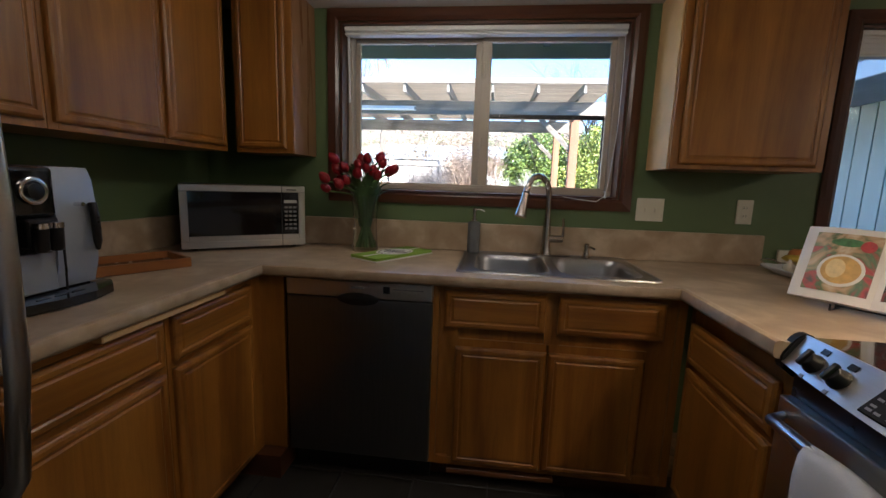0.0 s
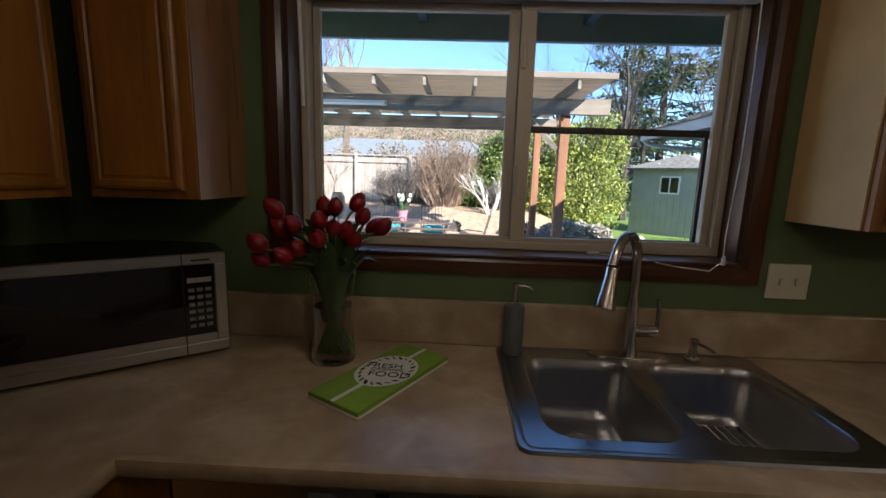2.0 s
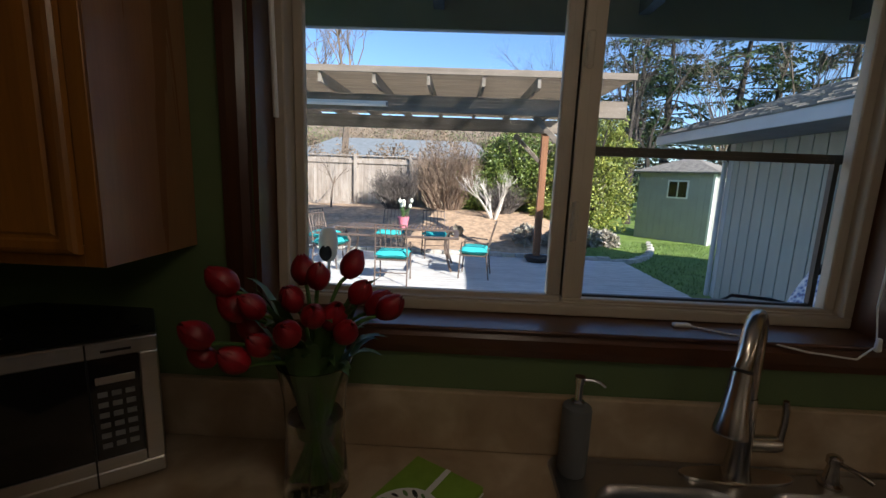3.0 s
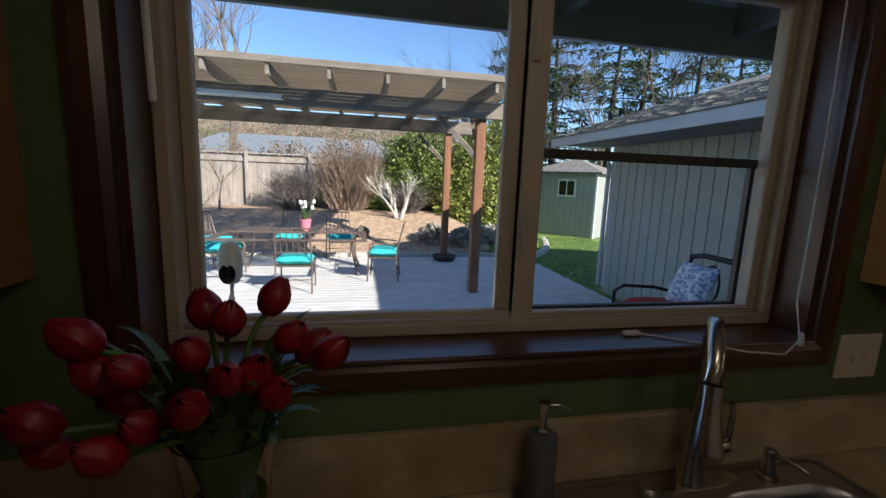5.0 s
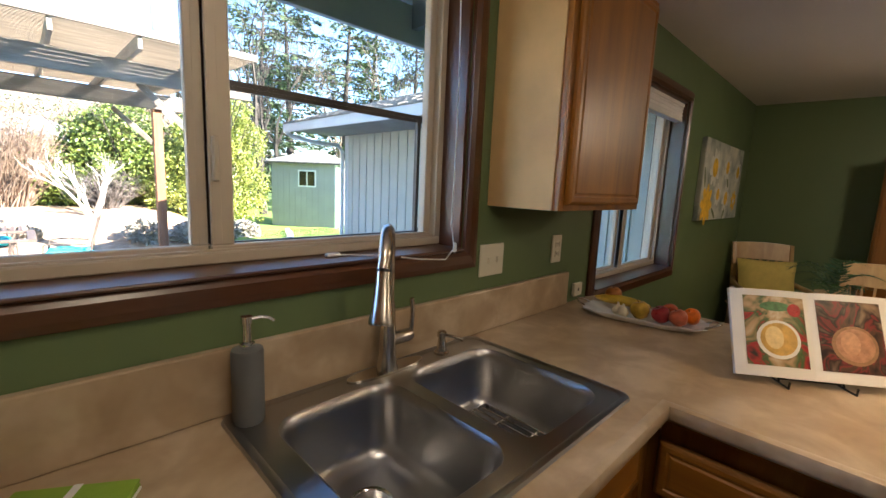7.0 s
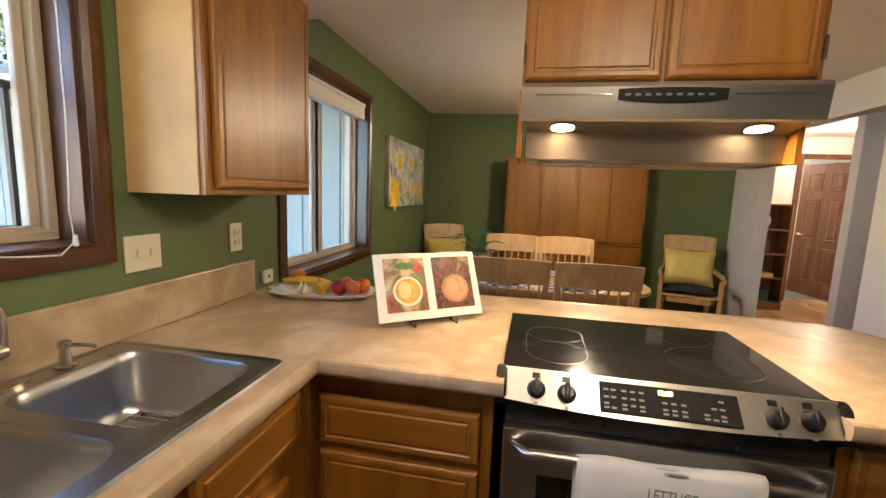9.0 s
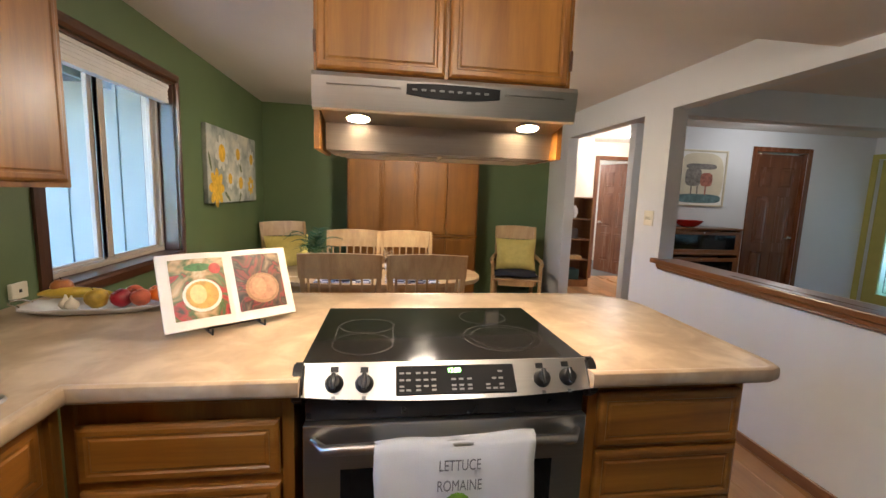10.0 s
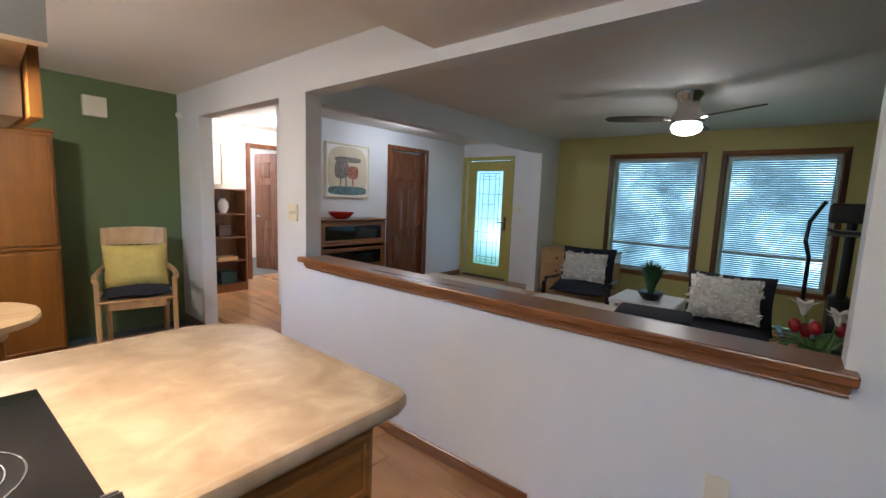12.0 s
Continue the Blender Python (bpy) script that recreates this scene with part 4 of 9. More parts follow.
def faucet():
    t = thing("faucet", pose(0.41, 2.243, 0.9205), "brushed nickel pull-down kitchen faucet with a side lever", "faucet")
    bm = B()
    slab(bm, [(0.125 * math.cos(radians(a)) * (1 if abs(math.cos(radians(a))) < 0.9 else 0.98), 0.028 * math.sin(radians(a)) * 1.0) for a in range(0, 360, 15)], 0, 0.007)
    part("base_plate", bm, NICKEL, t, smooth=40)
    part("body", lathe(B(), [(0.030, 0.007), (0.026, 0.018), (0.0215, 0.06), (0.0205, 0.12), (0.0185, 0.17), (0.0165, 0.19)], seg=20), NICKEL, t, smooth=40)
    d = Vector((-0.66, -0.75, 0)).normalized()
    pts = [Vector((0, 0, 0.18)), Vector((0, 0, 0.24)), Vector((0, 0, 0.29))]
    R, C = 0.092, Vector((0, 0, 0.295)) + d * 0.092
    for k in range(1, 12):
        a = radians(180 - 15.5 * k)
        pts.append(C + d * R * math.cos(a) + Vector((0, 0, R * math.sin(a))))
    part("gooseneck", tube(B(), pts, 0.0145, 14), NICKEL, t, smooth=60)
    e, way = pts[-1], (pts[-1] - pts[-2]).normalized()
    q = way.to_track_quat("Z", "Y").to_matrix().to_4x4()
    m = Matrix.Translation(e) @ q
    part("collar", lathe(B(), [(0.0, -0.002), (0.0165, -0.002), (0.0165, 0.004), (0.0, 0.004)], m=m, seg=18), BLACK, t, smooth=40)
    part("spray_head", lathe(B(), [(0.0, 0.004), (0.0165, 0.004), (0.0170, 0.03), (0.0215, 0.075), (0.0275, 0.108), (0.0275, 0.114), (0.024, 0.117), (0.0, 0.117)], m=m, seg=20), NICKEL, t, "flared spray head", smooth=40)
    part("handle_hub", lathe(B(), [(0.0, 0.0), (0.0185, 0.0), (0.0185, 0.055), (0.015, 0.068), (0.0, 0.069)], m=Matrix.Translation((0.012, 0, 0.085)) @ Matrix.Rotation(radians(90), 4, "Y"), seg=18), NICKEL, t, smooth=40)
    lev = [(0.07, 0, 0.078), (0.078, -0.002, 0.095), (0.080, -0.004, 0.13), (0.078, -0.006, 0.165), (0.074, -0.006, 0.188)]
    part("lever", tube(B(), lev, 0.007, 10, [0.0075, 0.0075, 0.0065, 0.007, 0.006]), NICKEL, t, "upright side lever", smooth=60)


faucet()


def deck_pump():
    t = thing("soap_pump", pose(0.605, 2.235, 0.9205), "brushed nickel soap pump set in the sink deck", "soap pump")
    part("collar", lathe(B(), [(0.022, 0), (0.022, 0.006), (0.016, 0.010), (0.012, 0.035), (0.010, 0.05), (0.014, 0.052), (0.014, 0.066), (0.010, 0.070), (0.0, 0.071)], seg=18), NICKEL, t, smooth=40)
    part("spout", tube(B(), [(0, 0, 0.058), (0.012, -0.03, 0.058), (0.02, -0.05, 0.056), (0.026, -0.062, 0.052)], 0.005, 8), NICKEL, t, smooth=60)


deck_pump()


def dispenser():
    t = thing("soap_dispenser", pose(0.052, 2.235, 0.9205), "grey stoneware soap dispenser with a chrome pump", "soap dispenser")
    GREYCERAMIC = plain("grey_stoneware", (0.13, 0.135, 0.14), 0.45, vary=0.12, bump=0.15, bscale=60)
    part("bottle", lathe(B(), [(0.0, 0), (0.029, 0), (0.031, 0.004), (0.031, 0.148), (0.029, 0.154), (0.014, 0.157), (0.012, 0.160)], seg=24), GREYCERAMIC, t, smooth=40)
    part("pump_neck", lathe(B(), [(0.014, 0.158), (0.0145, 0.166), (0.012, 0.168), (0.0085, 0.17), (0.0085, 0.205), (0.011, 0.207), (0.011, 0.221), (0.0, 0.222)], seg=18), CHROME, t, smooth=40)
    part("nozzle", tube(B(), [(0, 0, 0.214), (0.025, -0.006, 0.217), (0.04, -0.01, 0.214), (0.05, -0.012, 0.206)], 0.0035, 8), CHROME, t, smooth=60)


dispenser()


def microwave():
    m = Matrix.Translation((-1.228, 1.832, 0.916)) @ Matrix.Rotation(math.atan2(0.325, 0.425), 4, "Z")
    t = thing("microwave", m, "stainless steel countertop microwave with a black glass door", "microwave")
    w, d, h = 0.54, 0.36, 0.305
    part("case", block(B(), (0, 0.02, 0.012), (w, d, h), 0.006, 2), BLACK, t)
    part("front_frame", ring(B(), 0, w, 0.012, h, 0.032, 0.0, 0.0195, 0.003), STEEL_X, t, "stainless door frame")
    part("lower_band", block(B(), (0.0325, 0.0005, 0.0445), (w - 0.0325, 0.0195, 0.068), 0.001), STEEL_X, t)
    part("door_glass", block(B(), (0.0325, 0.004, 0.0685), (0.428, 0.0195, h - 0.0325)), BLACKGLASS, t, "black door glass")
    cp = part("control_panel", block(B(), (0.432, 0.003, 0.0685), (w - 0.0325, 0.0195, h - 0.0325)), BLACKGLASS, t)
    part("door_seam", block(B(), (0.4285, -0.0004, 0.013), (0.4315, 0.019, h - 0.001)), BLACK, t)
    part("display", block(B(), (0.440, 0.0015, 0.222), (0.500, 0.0028, 0.236)), STEEL_X, cp)
    for r in range(6):
        for c in range(3):
            part("button", block(B(), (0.4415 + 0.021 * c, 0.0015, 0.196 - 0.021 * r), (0.4565 + 0.021 * c, 0.0029, 0.206 - 0.021 * r)), GREYLINE, cp)
    part("badge", block(B(), (0.452, -0.0008, h - 0.021), (0.498, 0.0003, h - 0.016)), BLACK, t)
    for x in (0.05, w - 0.05):
        for y in (0.06, d - 0.05):
            part("foot", rod(B(), (x, y, 0), (x, y, 0.0125), 0.014, seg=12), BLACK, t)


microwave()


def coffee_machine():
    t = thing("coffee_machine", P(-1.0, 0.925, "+x", 0.916), "silver and black automatic coffee machine on the counter", "coffee machine")
    SILVER = plain("silver_plastic", (0.42, 0.45, 0.50), 0.33, 0.4, vary=0.03, bump=0)
    w, d, h = 0.285, 0.36, 0.355
    part("housing", block(B(), (0, 0.02, 0.02), (w, d, h), 0.012, 3), BLACK, t, smooth=40)
    # bowed silver front
    bm = B()
    prof = [(0.012, 0.03), (-0.004, 0.09), (-0.012, 0.18), (-0.012, 0.25), (-0.004, 0.32), (0.010, h - 0.002)]
    for x0, x1 in ((0.170, w),):
        f = [[bm.verts.new((x, y, z)) for y, z in prof] for x in (x0, x1)]
        b = [[bm.verts.new((x, 0.03, z)) for y, z in prof] for x in (x0, x1)]
        for k in range(len(prof) - 1):
            bm.faces.new((f[0][k], f[1][k], f[1][k + 1], f[0][k + 1]))
            bm.faces.new((f[0][k], f[0][k + 1], b[0][k + 1], b[0][k])), bm.faces.new((f[1][k + 1], f[1][k], b[1][k], b[1][k + 1]))
        bm.faces.new((f[0][-1], f[1][-1], b[1][-1], b[0][-1]))
    part("silver_wing", bm, SILVER, t, "silver front wing", smooth=50)
    part("lower_front", block(B(), (0.02, -0.002, 0.03), (0.1695, 0.02, 0.135), 0.003), SILVER, t)
    part("head", block(B(), (0.01, -0.018, 0.225), (0.1695, 0.02, h - 0.004), 0.01, 2), BLACKGLASS, t, "black display head")
    m = Matrix.Translation((0.115, -0.0185, 0.292)) @ Matrix.Rotation(radians(90), 4, "X")
    part("dial_ring", lathe(B(), [(0.022, 0), (0.034, 0), (0.034, 0.005), (0.030, 0.007), (0.024, 0.006), (0.022, 0)], m=m, seg=28), CHROME, t, "chrome dial ring", smooth=40)
    part("dial", lathe(B(), [(0.0, 0), (0.021, 0), (0.020, 0.012), (0.0, 0.014)], m=m, seg=24), BLACK, t, smooth=40)
    for x in (0.105, 0.142):
        s = part("coffee_spout", lathe(B(), [(0.0, 0.142), (0.012, 0.142), (0.016, 0.150), (0.017, 0.20), (0.0, 0.2)], (x, -0.040, 0), 16), BLACK, t, smooth=40)
        part("spout_cap", lathe(B(), [(0.0, 0.2), (0.018, 0.2), (0.018, 0.214), (0.0, 0.216)], (x, -0.040, 0), 16), CHROME, s, "chrome spout cap", smooth=40)
    part("spout_block", block(B(), (0.085, -0.03, 0.15), (0.162, 0.0, 0.224), 0.004), BLACK, t)
    part("steam_knob", rod(B(), (0.225, -0.012, 0.255), (0.225, -0.036, 0.255), 0.006, seg=10), CHROME, t)
    part("steam_wand", tube(B(), [(0.262, -0.024, 0.258), (0.262, -0.030, 0.22), (0.264, -0.030, 0.15), (0.266, -0.028, 0.125)], 0.010, 10, [0.011, 0.012, 0.011, 0.005]), BLACK, t, "black steam wand", smooth=60)
    part("milk_tube", tube(B(), [(0.165, -0.02, 0.15), (0.174, -0.022, 0.145), (0.172, -0.024, 0.09), (0.168, -0.026, 0.03)], 0.003, 6), BLACK, t)
    bm = B()
    slab(bm, [(-0.01, 0.02), (-0.01, -0.02), (0.03, -0.068), (0.10, -0.088), (0.19, -0.088), (0.27, -0.06), (0.315, -0.01), (0.315, 0.02)], 0.003, 0.026)
    part("drip_tray", bm, BLACKGLASS, t, "black drip tray")
    for x in (0.09, 0.135, 0.18):
        part("tray_slot", block(B(), (x - 0.016, -0.048, 0.0262), (x + 0.016, -0.042, 0.0275)), BLACK, t)


coffee_machine()

tray = thing("serving_tray", Matrix.Translation((-1.19, 1.455, 0.916)) @ Matrix.Rotation(radians(58), 4, "Z"), "shallow wooden serving tray with raised orange edges", "tray")
TRAYWOOD = wood("orange_tray", (0.26, 0.09, 0.02), (0.42, 0.17, 0.05), 0.3, "x")
part("base", block(B(), (-0.20, -0.10, 0), (0.20, 0.10, 0.008), 0.002), MAHOGANY, tray)
for lo, hi, ax in (((-0.21, -0.115, 0), (0.21, -0.10, 0), 0), ((-0.21, 0.10, 0), (0.21, 0.115, 0), 0), ((-0.215, -0.10, 0), (-0.20, 0.10, 0), 1), ((0.20, -0.10, 0), (0.215, 0.10, 0), 1)):
    part("edge", block(B(), (lo[0], lo[1], 0.0), (hi[0], hi[1], 0.035), 0.003), TRAYWOOD, tray)


def fridge():
    t = thing("fridge", pose(-1.40, -0.22, 0), "dark stainless steel refrigerator with a curved bar handle", "refrigerator")
    part("case", block(B(), (0, 0, 0.02), (0.70, 0.905, 1.78)), BLACK, t)
    for z0, z1 in ((0.05, 0.585), (0.595, 1.775)):
        bm = B()
        n = 8
        pr = [(0.705, 0.002), (0.745, 0.002)] + [(0.745 + 0.022 * math.sin(math.pi * k / n), 0.002 + 0.901 * k / n) for k in range(1, n)] + [(0.745, 0.903), (0.705, 0.903)]
        slab(bm, pr, z0, z1)
        d = part("door", bm, DWSTEEL, t, "bowed stainless door", smooth=40)
        if z0 > 0.5:
            pts = [(0.752, 0.86, 1.66), (0.79, 0.872, 1.60), (0.815, 0.880, 1.45), (0.822, 0.882, 1.2), (0.818, 0.882, 0.95), (0.80, 0.876, 0.76), (0.755, 0.862, 0.68)]
            part("handle", tube(B(), pts, 0.016, 10), STEEL, d, "curved bar handle", smooth=60)
        else:
            part("handle", tube(B(), [(0.755, 0.12, 0.53), (0.80, 0.16, 0.535), (0.815, 0.45, 0.535), (0.80, 0.76, 0.535), (0.755, 0.80, 0.53)], 0.014, 10), STEEL, d, "curved bar handle", smooth=60)
    for x in (0.06, 0.62):
        for y in (0.06, 0.84):
            part("foot", rod(B(), (x, y, 0), (x, y, 0.021), 0.02, seg=12), BLACK, t)


fridge()


# ---- kitchen: small things ----
RED = plain("tulip_red", (0.235, 0.003, 0.009), 0.45, vary=0.35, scale=25, bump=0.1, Subsurface_Weight=0.0)
STEM = plain("tulip_green", (0.10, 0.20, 0.05), 0.5, vary=0.25, scale=20)
LEAF = plain("tulip_leaf", (0.07, 0.14, 0.045), 0.5, vary=0.3, scale=15)


def petal_cup(bm, centre, axis, size, rnd, each=None):
    """Six petals closing into a cup, in one mesh, or each in its own."""
    q = Vector(axis).to_track_quat("Z", "Y").to_matrix().to_4x4()
    base = Matrix.Translation(centre) @ q
    for layer, (count, rad) in enumerate(((3, 0.86), (3, 1.0))):
        for k in range(count):
            a0 = 2 * math.pi * (k + 0.5 * layer) / count + rnd.uniform(-0.15, 0.15)
            open_ = rnd.uniform(-0.10, 0.10)
            bm = B() if each else bm
            grid = []
            for i in range(7):
                v = i / 6
                r = rad * size * 0.47 * (math.sin(math.pi * min(1, 0.13 + v * 0.835)) ** 0.75 + open_ * v * v)
                half = 1.15 * math.sin(math.pi * (0.10 + 0.80 * v)) ** 0.6 * (1 if v < 0.98 else 0.35)
                row = []
                for j in range(5):
                    u = (j - 2) / 2
                    a = a0 + u * half * 0.95
                    row.append(bm.verts.new(base @ Vector((r * math.cos(a) * (1 + 0.04 * (1 - u * u)), r * math.sin(a) * (1 + 0.04 * (1 - u * u)), size * (v * 1.22 - 0.08 * u * u * v)))))
                grid.append(row)
            for i in range(6):
                for j in range(4):
                    bm.faces.new((grid[i][j], grid[i][j + 1], grid[i + 1][j + 1], grid[i + 1][j]))
            if each:
                each(bm)


def blade(bm, pts, width, side):
    """A folded leaf along points."""
    side = Vector(side)
    rows = []
    n = len(pts)
    for i, p in enumerate(pts):
        v = i / (n - 1)
        w = width * math.sin(math.pi * (0.12 + 0.88 * v)) ** 0.8
        p = Vector(p)
        rows.append([bm.verts.new(p - side * w + Vector((0, 0, 0.3 * w))), bm.verts.new(p), bm.verts.new(p + side * w + Vector((0, 0, 0.3 * w)))])
    for a, b in zip(rows, rows[1:]):
        for k in range(2):
            bm.faces.new((a[k], a[k + 1], b[k + 1], b[k]))


def curve3(a, b, c, n=8):
    a, b, c = Vector(a), Vector(b), Vector(c)
    return [a * (1 - t) ** 2 + b * 2 * t * (1 - t) + c * t * t for t in (k / n for k in range(n + 1))]


VX, VY = -0.482, 2.145
vase = thing("flower_vase", pose(VX, VY, 0.9155), "clear glass vase with water on the counter by the window", "vase")
part("glass", lathe(B(), [(0.0, 0.0), (0.060, 0.0), (0.064, 0.006), (0.061, 0.05), (0.056, 0.13), (0.060, 0.21), (0.070, 0.275), (0.067, 0.275), (0.057, 0.21), (0.053, 0.13), (0.057, 0.05), (0.056, 0.012), (0.0, 0.010)], seg=32), GLASS, vase, smooth=50)
part("water", lathe(B(), [(0.0, 0.0105), (0.0555, 0.0125), (0.0565, 0.05), (0.0525, 0.13), (0.0535, 0.165), (0.0, 0.165)], seg=32), WATER, vase, smooth=50)
rnd = random.Random(11)
heads = [(-0.145, -0.07, 0.485), (-0.19, -0.09, 0.375), (-0.195, -0.07, 0.320), (-0.13, -0.06, 0.425), (-0.085, -0.08, 0.440), (0.015, -0.03, 0.490), (0.10, -0.05, 0.470), (0.155, -0.04, 0.435), (0.055, -0.07, 0.420),
         (-0.065, -0.10, 0.370), (-0.02, -0.06, 0.450), (0.06, 0.03, 0.500), (-0.03, 0.02, 0.480), (0.035, -0.11, 0.440), (0.085, -0.09, 0.400), (-0.115, -0.02, 0.360), (-0.005, -0.12, 0.405), (0.12, 0.0, 0.425), (-0.10, -0.12, 0.345)]
for hx, hy, hz in heads:
    hx, hy, hz = hx * 0.82 + 0.004, hy * 0.9, 0.262 + (hz - 0.27) * 0.80
    tul = thing("tulip", pose(VX, VY, 0.9155), "red cut tulip with green stem standing in the vase", "tulip", "tulips in the vase")
    foot = (-hx * 0.18 + rnd.uniform(-0.015, 0.015), -hy * 0.2 + rnd.uniform(-0.015, 0.015), 0.02)
    neck = (hx * 0.20, hy * 0.20, 0.27)
    pts = curve3(foot, (hx * 0.02, hy * 0.02, 0.16), neck, 5)[:-1] + curve3(neck, (hx * 0.45, hy * 0.45, hz * 0.93), (hx, hy, hz - 0.012), 7)
    part("stem", tube(B(), pts, 0.004, 6), STEM, tul, smooth=60)
    ax = (pts[-1] - pts[-2]).normalized() + Vector((0, 0, 0.7))
    petal_cup(None, pts[-1], ax, rnd.uniform(0.042, 0.051), rnd, lambda pb: part("petal", pb, RED, tul, "red petal", smooth=60))
    for extra in range(2):
        bm = B()
        out = Vector((hx + rnd.uniform(-0.06, 0.06), hy + rnd.uniform(-0.06, 0.06), 0)).normalized()
        top = rnd.uniform(0.30, 0.43)
        reach = rnd.uniform(0.08, 0.15)
        blade(bm, curve3((out.x * 0.02, out.y * 0.02, 0.12), (out.x * 0.05, out.y * 0.05, top), (out.x * reach, out.y * reach, top + rnd.uniform(-0.06, 0.05)), 8), rnd.uniform(0.012, 0.020), (-out.y, out.x, 0))
        part("leaf", bm, LEAF, tul, smooth=60)

GREENCLOTH = plain("lime_cotton", (0.24, 0.40, 0.045), 0.9, vary=0.08, scale=30, bump=0.5, bscale=350)
tw = thing("tea_towel", Matrix.Translation((-0.312, 2.035, 0.9155)) @ Matrix.Rotation(radians(59), 4, "Z"), "folded lime green tea towel with a printed white oval", "towel")
for k, (w, d, z) in enumerate(((0.375, 0.168, 0.0), (0.372, 0.166, 0.0065), (0.374, 0.165, 0.013))):
    part("fold", block(B(), (-w / 2, -d / 2, z), (w / 2, d / 2, z + 0.006), 0.0028, 2), GREENCLOTH if k else CLOTH_W, tw, smooth=40)
ZT = 0.0195
part("stripe", block(B(), (-0.186, -0.006, ZT), (0.186, 0.006, ZT + 0.0006)), CLOTH_W, tw, "white stripe")
bm = B()
bmesh.ops.create_circle(bm, cap_ends=True, segments=48, radius=1, matrix=Matrix.Translation((0.01, 0, ZT + 0.0009)) @ Matrix.Diagonal((0.098, 0.076, 1, 1)))
part("oval_print", bm, CLOTH_W, tw, "white printed oval")
INK2 = plain("black_ink", (0.03, 0.035, 0.03), 0.8, vary=0.1, bump=0)
INKG = plain("green_ink", (0.16, 0.28, 0.10), 0.8, vary=0.15, bump=0)
up = Matrix.Rotation(radians(-62), 4, "Z")
writing("lettering", "FRESH", 0.036, INK2, tw, Matrix.Translation((0.026, 0.020, ZT + 0.0013)) @ up)
writing("lettering", "ORGANIC", 0.020, INK2, tw, Matrix.Translation((0.012, 0.0, ZT + 0.0013)) @ up)
writing("lettering", "FOOD", 0.040, INK2, tw, Matrix.Translation((-0.008, -0.022, ZT + 0.0013)) @ up)
for k in range(22):
    a = 2 * math.pi * k / 22
    bm = B()
    s = rnd.uniform(0.7, 1.2)
    bmesh.ops.create_circle(bm, cap_ends=True, segments=8, radius=1, matrix=Matrix.Translation((0.01 + 0.083 * math.cos(a), 0.062 * math.sin(a), ZT + 0.0013)) @ Matrix.Rotation(a + rnd.uniform(0.5, 1.4), 4, "Z") @ Matrix.Diagonal((0.011 * s, 0.0045 * s, 1, 1)))
    part("printed_leaf", bm, INK2 if k % 2 else INKG, tw)


def wall_plate(x, z, w, h, kind, label):
    t = thing("wall_" + kind, pose(x, 2.3095, z), label, kind)
    part("plate", block(B(), (-w / 2, -0.007, -h / 2), (w / 2, 0, h / 2), 0.003, 2), ALMOND, t)
    n = max(1, round(w / 0.07))
    for k in range(n):
        cx = (k - (n - 1) / 2) * 0.047
        if kind == "switch":
            part("toggle", block(B(), (cx - 0.005, -0.016, -0.011), (cx + 0.005, -0.0072, 0.011), 0.002), ALMOND, t)
        else:
            for dz in (-0.02, 0.02):
                part("socket", block(B(), (cx - 0.015, -0.0095, dz - 0.013), (cx + 0.015, -0.0072, dz + 0.013), 0.003, 2), ALMOND, t)
                for s in (-0.006, 0.006):
                    part("slot", block(B(), (cx + s - 0.001, -0.0102, dz - 0.004), (cx + s + 0.001, -0.0096, dz + 0.006)), BLACK, t)
    return t


wall_plate(0.906, 1.164, 0.128, 0.112, "switch", "almond double switch plate beside the kitchen window")
wall_plate(1.338, 1.170, 0.072, 0.116, "outlet", "almond wall outlet over the backsplash")
t = thing("phone_jack", pose(1.545, 2.3095, 0.967), "almond phone jack on the wall beside the window", "wall jack")
part("plate", block(B(), (-0.036, -0.016, -0.03), (0.036, 0, 0.03), 0.004, 2), ALMOND, t)
part("slot", block(B(), (-0.006, -0.0175, -0.006), (0.006, -0.0162, 0.006)), BLACK, t)


